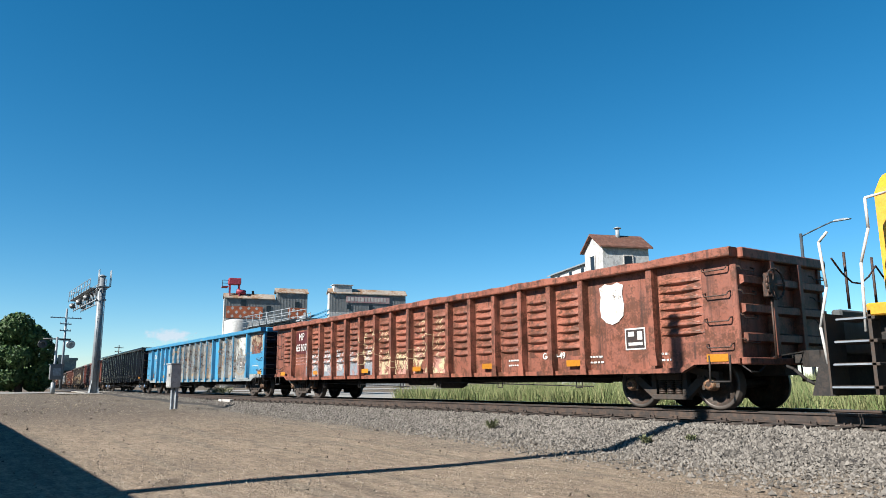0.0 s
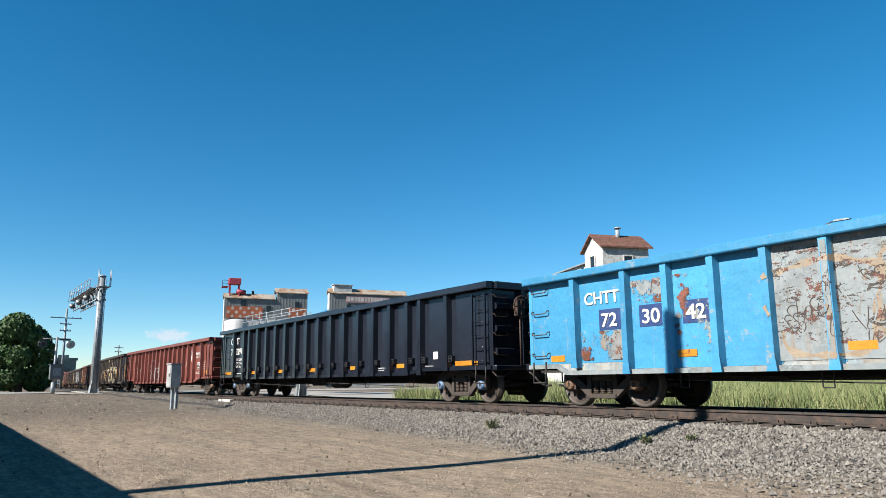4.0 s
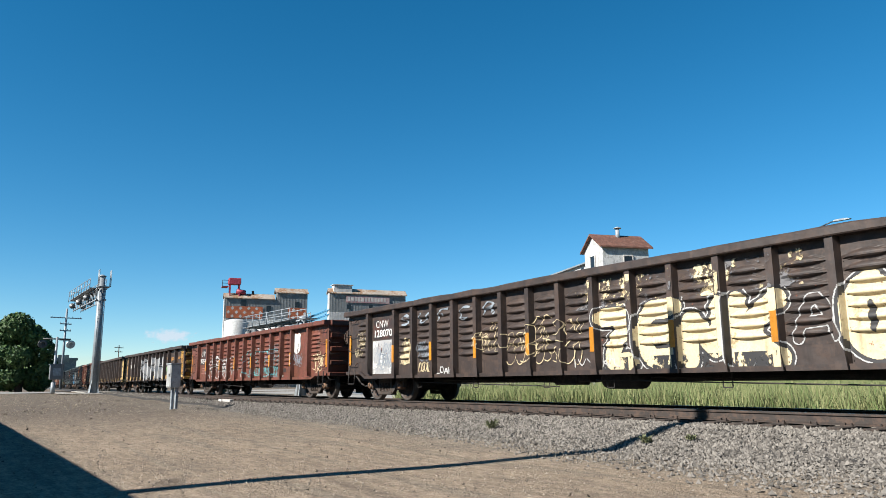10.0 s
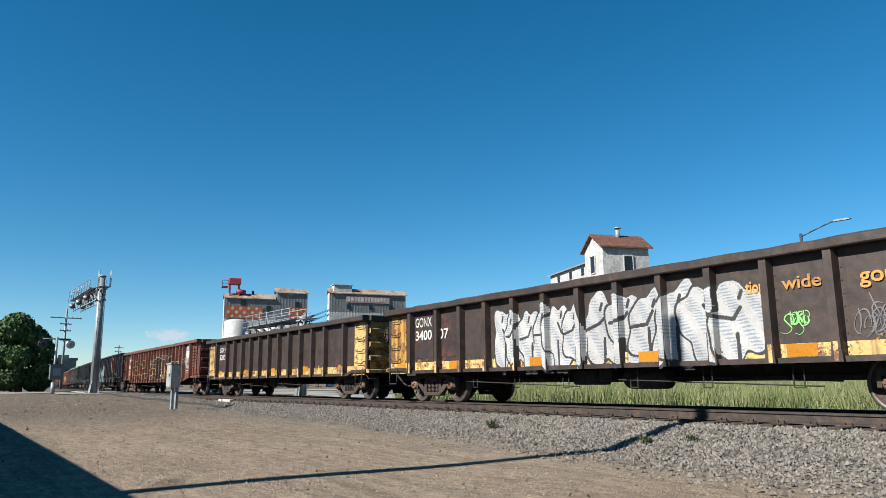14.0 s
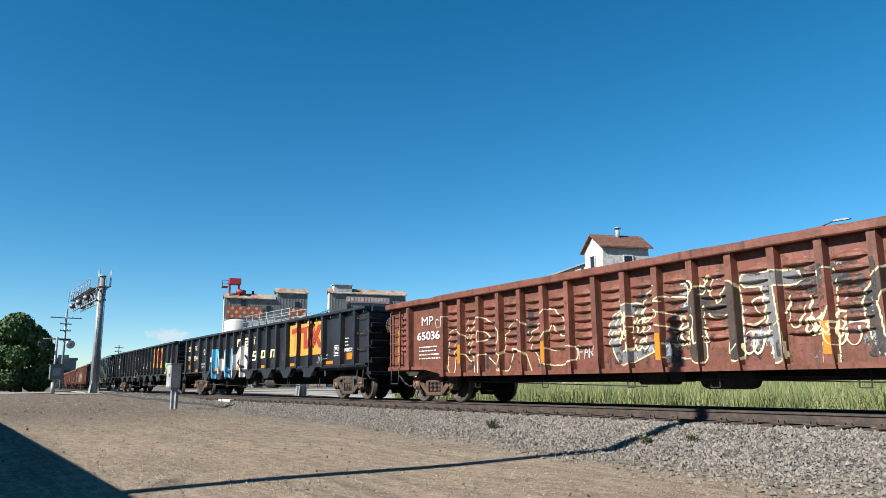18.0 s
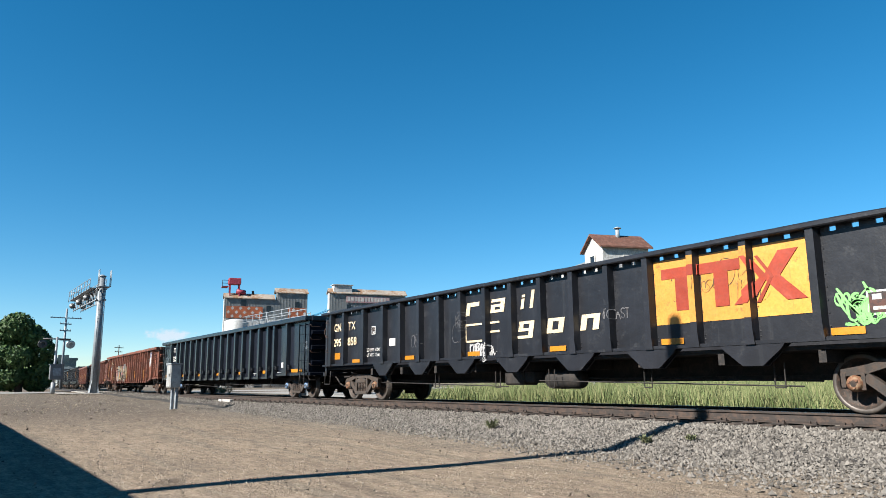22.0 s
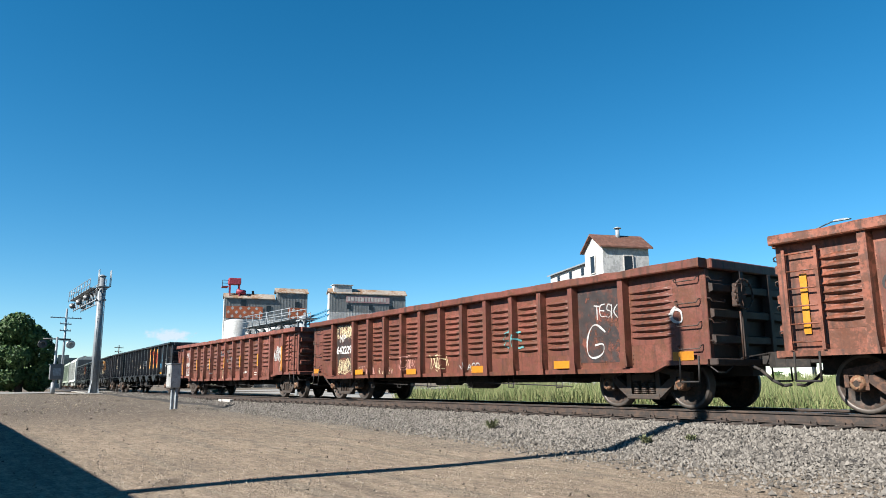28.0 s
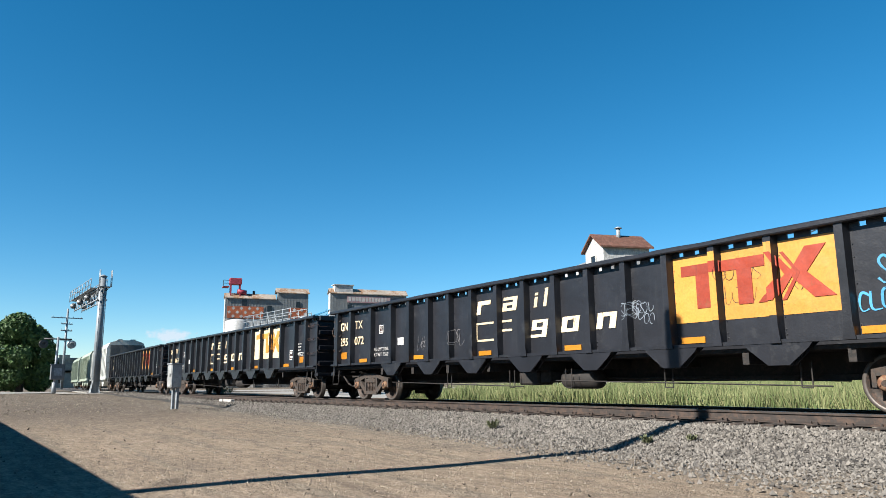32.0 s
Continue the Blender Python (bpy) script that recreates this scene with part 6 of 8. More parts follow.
def doodle(car, spec, u0, u1, z0, z1, color, seed, n=5, width=0.022):
    """Loose sprayed scrawl: runs of loops, hooks and arcs, each run with its own size and slant."""
    rnd = random.Random(seed)
    h = spec["L"] / 2
    xa, xb = h - u1, h - u0
    lines = []
    for _ in range(n):
        size = min(z1 - z0, rnd.choice((0.22, 0.30, 0.40, 0.55))) * rnd.uniform(0.8, 1.0)
        x, z = rnd.uniform(xa, max(xa, xb - size)), rnd.uniform(z0, max(z0, z1 - size))
        lean, grow = rnd.uniform(0.0, 0.4), rnd.uniform(-0.12, 0.12)
        for _ in range(rnd.randint(2, 5)):
            w, kind = size * rnd.uniform(0.45, 0.8), rnd.random()
            if kind < 0.35:
                turn, a0 = rnd.uniform(4.2, 6.6), rnd.uniform(0, 6.28)
                pts = [(0.5 + 0.5 * math.cos(a0 + turn * k / 9), 0.5 + 0.5 * math.sin(a0 + turn * k / 9)) for k in range(10)]
            elif kind < 0.65:
                pts = [(0.1, rnd.uniform(0.8, 1.1)), (rnd.uniform(0, 0.3), 0.5), (0.2, 0.0), (rnd.uniform(0.5, 0.9), rnd.uniform(-0.1, 0.2)), (1.0, rnd.uniform(0.3, 1.0))]
            elif kind < 0.85:
                pts = [(0.9, 0.9), (0.4, 1.0), (0.1, 0.75), (0.5, 0.5), (0.9, 0.25), (0.5, 0.0), (0.0, 0.1)]
            else:
                pts = [(0.0, 1.0), (0.45, rnd.uniform(0.4, 0.6)), (1.0, rnd.uniform(0.0, 0.2))]
            pts = [(x + (p + lean * q) * w, z + q * size) for p, q in pts]
            if max(p[0] for p in pts) > xb + 0.1:
                break
            lines.append(rounded(pts))
            x, z = x + w * rnd.uniform(0.75, 1.15), z + grow * size
    ribbons(car, spec, lines, width * 0.6, color)


def bubbles(car, spec, u0, u1, z0, z1, color, seed, n=4, width=0.02):
    """Outlines of swollen, overlapping letter-like shapes with a slit in each."""
    rnd = random.Random(seed)
    h = spec["L"] / 2
    step, lines = (u1 - u0) / n, []
    for k in range(n):
        cx, cz = h - u1 + (k + 0.5) * step, (z0 + z1) / 2 + rnd.uniform(-0.05, 0.05)
        rx, rz, ph = step * rnd.uniform(0.46, 0.6), (z1 - z0) * rnd.uniform(0.42, 0.52), rnd.uniform(0, 6.28)
        ring = []
        for i in range(37):
            a = i * math.pi / 18
            r = 1 + 0.10 * math.sin(3 * a + ph) + 0.06 * math.sin(5 * a + 2 * ph)
            c, q = math.cos(a), math.sin(a)
            ring.append((cx + rx * r * math.copysign(abs(c) ** 0.75, c), cz + rz * r * math.copysign(abs(q) ** 0.75, q)))
        lines.append(ring)
        lines.append(rounded([(cx + rx * rnd.uniform(-0.3, 0.1), cz + rz * 0.45), (cx + rx * rnd.uniform(-0.1, 0.4), cz + rz * 0.2), (cx + rx * rnd.uniform(-0.4, 0.2), cz - rz * 0.1), (cx + rx * rnd.uniform(-0.2, 0.3), cz - rz * 0.55)]))
    ribbons(car, spec, lines, width, color, "sprayed outline letters")


def throw_up(car, spec, u0, u1, z0, z1, fills, edge, seed, n=6, line=0.03, cell=0.0125, shade="spray_grey"):
    """Swollen overlapping letter-like shapes, filled and hatched, each with a dark outline and slits."""
    rnd = random.Random(seed)
    h = spec["L"] / 2
    nx, nz = int((u1 - u0 + 0.3) / cell), int((z1 - z0 + 0.3) / cell)
    xa, za = h - u1 - 0.15, z0 - 0.15
    px, pz = np.meshgrid(xa + (np.arange(nx) + 0.5) * cell, za + (np.arange(nz) + 0.5) * cell, indexing="ij")
    kind = np.full(px.shape, -1)
    step = (u1 - u0) / n
    mats = list(fills) + [shade, edge]
    for k in range(n):
        cx, cz = h - u1 + (k + 0.5) * step, (z0 + z1) / 2 + rnd.uniform(-0.04, 0.04)
        rx, rz, ph, lean = step * rnd.uniform(0.72, 0.90), (z1 - z0) * rnd.uniform(0.44, 0.52), rnd.uniform(0, 6.28), rnd.uniform(-0.12, 0.12)
        qx, qz = (px - cx - lean * (pz - cz)) / rx, (pz - cz) / rz
        a = np.arctan2(qz, qx)
        r = (np.abs(qx) ** 2.6 + np.abs(qz) ** 2.6) ** (1 / 2.6) / (1 + 0.10 * np.sin(3 * a + ph) + 0.08 * np.sin(5 * a + 2 * ph) + 0.05 * np.sin(8 * a + ph))
        d = (r - 1) * min(rx, rz)
        leg, arm = rx * rnd.uniform(-0.2, 0.2), rnd.choice((-1, 1))
        slits = [[(cx + leg * 0.6, cz - rz * 1.05), (cx + leg, cz - rz * rnd.uniform(0.0, 0.35))], [(cx + arm * rx * 0.95, cz + rz * rnd.uniform(0.0, 0.2)), (cx + arm * rx * 0.2, cz + rz * rnd.uniform(0.05, 0.25)), (cx - arm * rx * 0.1, cz + rz * rnd.uniform(0.3, 0.5))], [(cx - leg, cz + rz * 0.62), (cx - leg + rx * 0.1, cz + rz * 0.80)]]
        hatch = np.sin(pz * 110 + 2.5 * np.sin(px * 5 + k) + 3 * np.sin(pz * 7)) + 0.9 * np.sin(px * 15 + pz * 9 + k)
        kind = np.where(d < line, len(mats) - 1, kind)
        kind = np.where(d < 0, k % len(fills), kind)
        kind = np.where((d < -0.02) & (hatch > 0.75), len(mats) - 2, kind)
        kind = np.where((d < 0) & (dist_to(px, pz, slits) < line * 0.8), len(mats) - 1, kind)
    vs, fs, mi, seen, lift = [], [], [], {}, coat(spec)

    def corner(i, j):
        if (i, j) not in seen:
            x, z = xa + i * cell, za + j * cell
            y = skin(spec, x, z)
            seen[(i, j)] = -1 if y is None else len(vs)
            if y is not None:
                vs.append((x, -y - lift, z))
        return seen[(i, j)]
    for i, j in zip(*np.nonzero(kind >= 0)):
        q = [corner(i, j), corner(i + 1, j), corner(i + 1, j + 1), corner(i, j + 1)]
        if min(q) < 0 or max(vs[a][1] for a in q) - min(vs[a][1] for a in q) > 0.10:
            continue
        fs.append(q)
        mi.append(int(kind[i, j]))
    part("graffiti", from_arrays("graffiti", vs, fs, mats, mi), None, car, "sprayed graffiti")


def small_print(car, spec, u, z, rows=3, w=0.6, hh=0.055, material="letter_white"):
    """Lines of writing too small to read, as broken bars."""
    h = spec["L"] / 2
    rnd = random.Random(int(u * 100) + rows)
    bm = bmesh.new()
    for r in range(rows):
        x = h - u
        end = x + w * rnd.uniform(0.7, 1.0)
        while x < end:
            d = rnd.uniform(0.03, 0.11)
            box(bm, x, min(end, x + d), -SHEET - 0.014, -SHEET - 0.004, z - r * hh * 1.9, z - r * hh * 1.9 + hh * 0.62)
            x += d + 0.03
    tagged(part("small_print", bm, material, car, "worn painted lines of small print"), kind="stuff")


def slanted(bm, h, u, z, w, hh, thick, holes, y0, y1):
    """A slanted block letter-like shape: an outline of bars leaning forward."""
    lean = hh * 0.22
    for x0, x1, a, b in holes:
        pts = [(h - u + x0 * w + a * lean, z + a * hh), (h - u + x1 * w + a * lean, z + a * hh), (h - u + x1 * w + b * lean, z + b * hh), (h - u + x0 * w + b * lean, z + b * hh)]
        prism(bm, pts, "y", y0, y1)


BLOCKS = {"r": [(0, .3, 0, 1), (.31, 1, .68, 1)], "a": [(0, 1, .78, 1), (.7, 1, 0, .779), (0, .699, 0, .2), (0, .699, .4, .6), (0, .3, .201, .399)], "i": [(.3, .7, 0, .72), (.3, .7, .82, 1)], "l": [(.3, .7, 0, 1.25)],
          "g": [(0, .3, .3, 1), (.301, .7, .8, 1), (.701, 1, -.2, 1), (.301, .7, .3, .5), (0, .7, -.2, 0)], "o": [(0, .32, 0, 1), (.68, 1, 0, 1), (.321, .679, .78, 1), (.321, .679, 0, .22)], "n": [(0, .32, 0, 1), (.68, 1, 0, 1), (.321, .679, .75, 1)]}


def block(car, spec, shape, u, z, w, hh):
    bm = bmesh.new()
    slanted(bm, spec["L"] / 2, u, z, w, hh, 0.1, BLOCKS[shape], -SHEET - 0.014, -SHEET - 0.004)
    part("painted_block", bm, "letter_cream", car)


def amber_panel(car, spec, u0, u1, z0, z1, panel="panel_amber", bars="sign_red"):
    """The big amber field with heavy red bars, painted bay by bay."""
    edges, pw = spec["depth"][0], spec["depth"][1]
    h = spec["L"] / 2
    xa, xb = h - u1, h - u0
    for a, b in zip(edges, edges[1:]):
        lo, hi = max(xa, a + pw / 2 + 0.04), min(xb, b - pw / 2 - 0.04)
        if hi - lo > 0.1:
            bm = bmesh.new()
            box(bm, lo, hi, -SHEET - 0.008, -SHEET + 0.001, z0, z1)
            part("amber_field", bm, panel, car)
    for e in edges:
        if xa - 0.02 < e < xb + 0.02:
            bm = bmesh.new()
            box(bm, e - pw / 2, e + pw / 2, -POST - 0.004, -POST + 0.001, z0, z1)
            part("amber_field", bm, panel, car)
    W, H = xb - xa, z1 - z0
    t = 0.16 * H
    shapes = []
    for k in (0, 1):
        x = xa + W * (0.06 + 0.27 * k)
        shapes += [[(x, z1 - 0.14 * H), (x + 0.30 * W, z1 - 0.14 * H), (x + 0.30 * W, z1 - 0.30 * H), (x, z1 - 0.30 * H)],
                   [(x + 0.10 * W, z1 - 0.30 * H), (x + 0.19 * W, z1 - 0.30 * H), (x + 0.19 * W, z0 + 0.20 * H), (x + 0.10 * W, z0 + 0.20 * H)]]
    x = xa + 0.63 * W
    top, low, mid = z1 - 0.12 * H, z0 + 0.20 * H, z0 + 0.54 * H
    shapes += [[(x + 0.20 * W, top), (x + 0.31 * W, top), (x + 0.20 * W, mid), (x + 0.34 * W, low), (x + 0.23 * W, low), (x + 0.10 * W, mid)],
               [(x + 0.00 * W, top - 0.02 * H), (x + 0.03 * W, top - 0.02 * H), (x + 0.13 * W, mid), (x + 0.03 * W, low), (x - 0.08 * W, low), (x - 0.05 * W, low + 0.08 * H), (x + 0.08 * W, mid)],
               [(x + 0.06 * W, top - 0.03 * H), (x + 0.08 * W, top - 0.03 * H), (x + 0.165 * W, mid), (x + 0.08 * W, low), (x + 0.055 * W, low), (x + 0.145 * W, mid)]]
    for order, pts in enumerate(shapes):
        # cut at the posts, so that the bar lies on panel and post alike
        cuts = sorted({c for e in edges for c in (e - pw / 2 - 0.035, e - pw / 2, e + pw / 2, e + pw / 2 + 0.035) if min(p[0] for p in pts) < c < max(p[0] for p in pts)} | {min(p[0] for p in pts), max(p[0] for p in pts)})
        for c0, c1 in zip(cuts, cuts[1:]):
            y = skin(spec, (c0 + c1) / 2, 2.0)
            poly = clip_x(pts, c0, c1)
            if y is None or len(poly) < 3:
                continue
            bm = bmesh.new()
            prism(bm, poly, "y", -y - 0.006 - 0.0015 * order, -y + 0.003)
            part("red_bar", bm, bars, car)


def clip_x(pts, lo, hi):
    for side, lim in ((1, lo), (-1, hi)):
        out = []
        for p, q in zip(pts, pts[1:] + pts[:1]):
            a, b = side * (p[0] - lim), side * (q[0] - lim)
            if a >= 0:
                out.append(p)
            if a * b < 0:
                f = a / (a - b)
                out.append((lim, p[1] + f * (q[1] - p[1])))
        pts = out
        if not pts:
            return []
    return pts


# ---- the cars, from the engine backwards ----
def low_marks(L, z, step=3.2, w=0.42, hh=0.13, first=0.42):
    out, u = [], first
    while u < L:
        out.append((u, z, w, hh))
        u += step
    return out


def upright_marks(L, us, z=1.45, hh=0.75):
    return [(u, z, 0.10, hh) for u in us]


LONG, SHORT, GAP = 20.5, 16.4, 1.395
RACK_POSTS = (0.75, 1.75, 3.12, 4.28, 5.34, 6.36, 7.37, 8.37, 9.38, 10.40, 11.40, 12.42, 13.42, 14.41, 15.41, 16.42, 17.65, 19.00, 19.95)
RACK_MARKS = [(u, 1.18, 0.5, 0.11) for u in (2.75, 5.92, 8.95, 12.0, 15.1, 18.3)]
SPECS = [
    dict(L=LONG, bays=14, e=1.75, p=1.81, el=1.73, pl=1.46, top=2.79, color="oxide_red", ribs=7, dents=0.035, truck="truck_brown", seed=1, low_reflectors=True,
         label="long weathered oxide-red gondola car with pressed ribs and graffiti", reflectors=low_marks(LONG, 0.84)),
    dict(L=LONG, bays=14, e=1.75, p=1.81, el=1.5, pl=1.4, top=2.86, color="worn_blue", chord="sky_blue", post="sky_blue", rail="mural_grey", end="car_black", sheet="worn_blue", recolor={0: "sky_blue", 1: "sky_blue", 2: "sky_blue", 3: "sky_blue", 4: "sky_blue", 13: "sky_blue"}, dents=0.02,
         seed=2, truck="truck_brown", label="long sky-blue gondola car with patched and graffiti-covered panels", reflectors=low_marks(LONG, 0.95)),
    dict(L=LONG, bays=13, e=1.83, p=1.29, q=0.67, top=2.99, color="car_black", dents=0.01, ladder=True, post_w=0.16, seed=3, style="stepped", steps=(3.05, 3.9), belly=0.73, sill=0.83, truck="truck_brown", cap="cap_blue",
         label="long clean black gondola car with white lettering", reflectors=[(u, 0.95, w, 0.12) for u, w in ((1.08, 0.98), (4.27, 0.5), (7.2, 0.5), (10.4, 0.5), (13.4, 0.52), (16.35, 0.5), (19.55, 0.95))]),
    dict(L=LONG, bays=14, e=1.58, p=1.46, el=1.33, pl=1.5, top=2.82, color="fresh_red", dents=0.01, ladder=True, seed=4, style="stepped", belly=0.62, sill=0.82, cap="cap_rust",
         label="long fresh oxide-red gondola car with white lettering and sprayed tags", reflectors=[(u, 1.08, 0.5, 0.14) for u in (0.95, 4.2, 7.49, 10.69, 13.85, 17.05, 19.5)]),
    dict(L=LONG, bays=14, e=1.75, p=1.81, el=1.45, pl=1.6, top=2.84, color="dark_brown", ribs=7, dents=0.03, seed=5, truck="truck_brown", belly=0.66,
         label="long dark brown gondola car covered with large cream graffiti letters", reflectors=upright_marks(LONG, (3.6, 5.55, 7.5, 9.5, 11.55, 13.56, 15.5, 17.45), 1.12, 0.5) + upright_marks(LONG, (0.12, 20.4), 1.1, 0.95)),
    dict(L=SHORT, bays=10, e=1.5, p=1.5, el=1.42, pl=1.52, top=2.72, color="oxide_brown", ribs=7, dents=0.03, seed=6, belly=0.68, label="oxide-brown gondola car with pressed ribs and white graffiti",
         reflectors=upright_marks(SHORT, (3.0, 5.1, 7.2, 9.3, 11.4, 13.5), 1.2, 0.48) + upright_marks(SHORT, (0.12, 16.28), 1.1, 0.95)),
    dict(L=SHORT, bays=10, e=1.6, p=1.6, el=1.3, pl=1.35, top=2.66, color="dark_brown", end="old_yellow", dents=0.02, seed=7, belly=0.78, sill=0.86, label="brown gondola car with yellow lower band and silver graffiti",
         reflectors=low_marks(SHORT, 0.88, 3.0, 0.5, 0.2, 0.8)),
    dict(L=SHORT, bays=10, e=1.45, p=1.45, top=2.66, color="dark_brown", end="pale_yellow", dents=0.02, seed=8, belly=0.76, sill=0.86, label="rust-brown gondola car with faded yellow end panels",
         reflectors=low_marks(SHORT, 0.98, 3.2, 0.42, 0.16, 1.5)),
    dict(L=LONG, bays=18, e=1.49, p=1.45, el=1.14, pl=1.71, top=2.84, color="oxide_bright", ribs=7, dents=0.03, ladder=True, seed=9, style="stepped", belly=0.68, sill=0.88, truck="truck_rust", label="long oxide-red gondola car with pressed ribs, emblem and graffiti",
         reflectors=[(0.67, 1.31, 0.10, 0.45), (3.73, 1.31, 0.10, 0.38), (6.88, 0.90, 0.10, 0.50), (10.0, 0.90, 0.10, 0.50), (13.2, 0.94, 0.10, 0.47), (16.4, 1.0, 0.10, 0.48), (19.46, 1.14, 0.10, 0.9)]),
    dict(L=LONG, bays=17, posts=RACK_POSTS, top=2.95, color="black_dusty", dents=0.015, seed=10, style="gusset", belly=0.80, sill=0.80, slots=True, chord_h=0.10, truck="truck_brown", overhang=2.0, label="long dusty black gondola car with blue and white graffiti",
         reflectors=RACK_MARKS),
    dict(L=LONG, bays=17, posts=RACK_POSTS, top=2.95, color="black_dusty", dents=0.015, seed=11, style="gusset", belly=0.80, sill=0.80, slots=True, chord_h=0.10, truck="truck_brown", overhang=2.0, label="long dusty black gondola car with amber panel and green tag",
         reflectors=RACK_MARKS),
    dict(L=LONG, bays=13, e=1.83, p=1.29, q=0.67, top=2.99, color="car_black", dents=0.01, ladder=True, post_w=0.16, seed=12, style="stepped", steps=(3.05, 3.9), belly=0.73, sill=0.83, truck="truck_brown", cap="cap_blue",
         label="long clean black gondola car with white lettering", reflectors=[(u, 0.95, w, 0.12) for u, w in ((1.08, 0.98), (4.27, 0.5), (7.2, 0.5), (10.4, 0.5), (13.4, 0.52), (16.35, 0.5), (19.55, 0.95))]),
    dict(L=LONG, bays=18, e=1.45, p=1.5, el=1.4, pl=1.54, top=2.84, color="oxide_orange", ribs=8, dents=0.03, ladder=True, seed=13, style="stepped", belly=0.68, sill=0.88, truck="truck_rust", label="long rusty orange-red gondola car with pressed ribs and emblem",
         reflectors=upright_marks(LONG, (3.8, 6.9, 10.1, 13.3, 16.5), 1.0, 0.5) + [(19.9, 1.22, 0.10, 0.95)]),
    # oxide-brown car; its ends are coloured dark brown to stand in for shade
    dict(L=SHORT, bays=10, e=1.85, p=1.4, el=1.68, pl=1.5, top=2.68, color="oxide_brown", end="dark_brown", ribs=8, dents=0.03, seed=14, belly=0.68, label="rusty oxide-brown gondola car with a dark patch and white tag",
         reflectors=[(0.5, 0.88, 0.45, 0.16), (3.6, 0.80, 0.5, 0.16), (6.6, 0.76, 0.5, 0.16), (9.69, 0.76, 0.5, 0.15), (12.89, 0.80, 0.5, 0.15), (15.95, 0.88, 0.4, 0.15)], low_reflectors=True),
    dict(L=SHORT, bays=9, dull_bays=(2, 3, 4, 5, 7, 8, 9, 10), posts=(1.28, 2.60, 3.84, 4.92, 6.00, 7.08, 8.165, 9.25, 10.33, 11.41, 12.49, 13.73, 15.05), top=2.64, color="faded_red", ribs=6, dents=0.025, ladder=True, seed=15, style="stepped", belly=0.70, sill=0.88, label="faded oxide-red gondola car with pressed ribs and white tags",
         reflectors=upright_marks(SHORT, (3.84, 6.0, 8.165, 10.33, 12.49), 1.26, 0.5) + upright_marks(SHORT, (1.28, 15.05), 1.03, 0.95)),
]
for k in (16, 17, 18):
    SPECS.append(dict(L=LONG, top=2.95, bays=17, posts=RACK_POSTS, color="black_dusty", dents=0.015, seed=k, style="gusset", belly=0.80, sill=0.80, slots=True, chord_h=0.10, truck="truck_brown", overhang=2.0,
                      label="long dusty black gondola car with amber panel and cream lettering", reflectors=RACK_MARKS))
LENGTHS = (20.46, 20.5, 20.47, 20.45, 20.52, 16.42, 16.5, 16.2, 19.95, 20.6, 20.55, 20.54, 20.3, 16.34, 16.33, 20.4, 20.4, 20.4)
TRAIN, CARS, back = [], [], 0.0
for spec, length in zip(SPECS, LENGTHS):
    spec["L"] = length
    back += 0.16 if spec["seed"] == 6 else 0.0
    car = gondola(spec)
    CARS.append(car)
    TRAIN.append((car, back + spec["L"] / 2))
    back += spec["L"] + GAP


def hopper(color, label, seed):
    """Covered grain hopper: rounded roof, sloped ends and chutes."""
    L, h = 17.0, 8.5
    c = thing("covered_hopper", Matrix.Translation((0, TRACK_Y, RAIL)), label, "railcar", "railcars of the train")
    sec = [(-1.5, 1.1), (-1.58, 1.8), (-1.58, 3.7), (-1.35, 4.2), (-0.7, 4.42), (0.7, 4.42), (1.35, 4.2), (1.58, 3.7), (1.58, 1.8), (1.5, 1.1)]
    bm = bmesh.new()
    prism(bm, sec, "x", -h + 0.9, h - 0.9)
    part("body", bm, color, c)
    for s in (1, -1):
        for k in range(13):
            bm = bmesh.new()
            x = -h + 1.6 + k * (L - 3.2) / 12
            box(bm, x - 0.04, x + 0.04, -1.64, -1.582, 1.3, 3.75)
            part("side_rib", bm, color, c, at=pose(0, 0, 0, 0, 0, 0 if s > 0 else 180))
        bm = bmesh.new()
        prism(bm, [(h - 0.9, 4.0), (h - 0.89, 1.9), (h - 2.6, 0.9), (h - 2.9, 0.9), (h - 2.9, 4.0)], "y", -1.3, 1.3)
        part("end_slope", bm, "hopper_grey", c, at=pose(0, 0, 0, 0, 0, 0 if s > 0 else 180))
        bm = bmesh.new()
        box(bm, h - 1.2, h, -1.4, 1.4, 0.85, 1.05)
        for y in (-1.3, 1.3):
            box(bm, h - 0.15, h - 0.05, y - 0.05, y + 0.05, 1.05, 3.9)
        for k in range(7):
            box(bm, h - 0.12, h - 0.08, -1.3, -0.8, 1.3 + 0.38 * k, 1.33 + 0.38 * k)
        part("end_frame", bm, "hopper_grey", c, at=pose(0, 0, 0, 0, 0, 0 if s > 0 else 180))
        part("coupler", coupler_mesh(), None, c, at=pose(h * s, 0, 0, 0, 0, 0 if s > 0 else 180))
        truck(c, (h - 1.9) * s, "truck_brown", "cap_rust")
    for x in (-3.6, 0, 3.6):
        bm = bmesh.new()
        prism(bm, [(x - 1.7, 1.1), (x + 1.7, 1.1), (x + 0.4, 0.45), (x - 0.4, 0.45)], "y", -1.35, 1.35)
        part("chute", bm, color, c)
    bm = bmesh.new()
    box(bm, -h + 1, h - 1, -0.7, -0.35, 4.45, 4.5)
    box(bm, -h + 1, h - 1, 0.35, 0.7, 4.45, 4.5)
    part("roof_walk", bm, "galvanised", c)
    bm = bmesh.new()
    box(bm, -h + 0.5, h - 0.5, -1.60, -1.45, 1.02, 1.12)
    box(bm, -h + 0.5, h - 0.5, 1.45, 1.60, 1.02, 1.12)
    part("side_sill", bm, color, c)
    return c


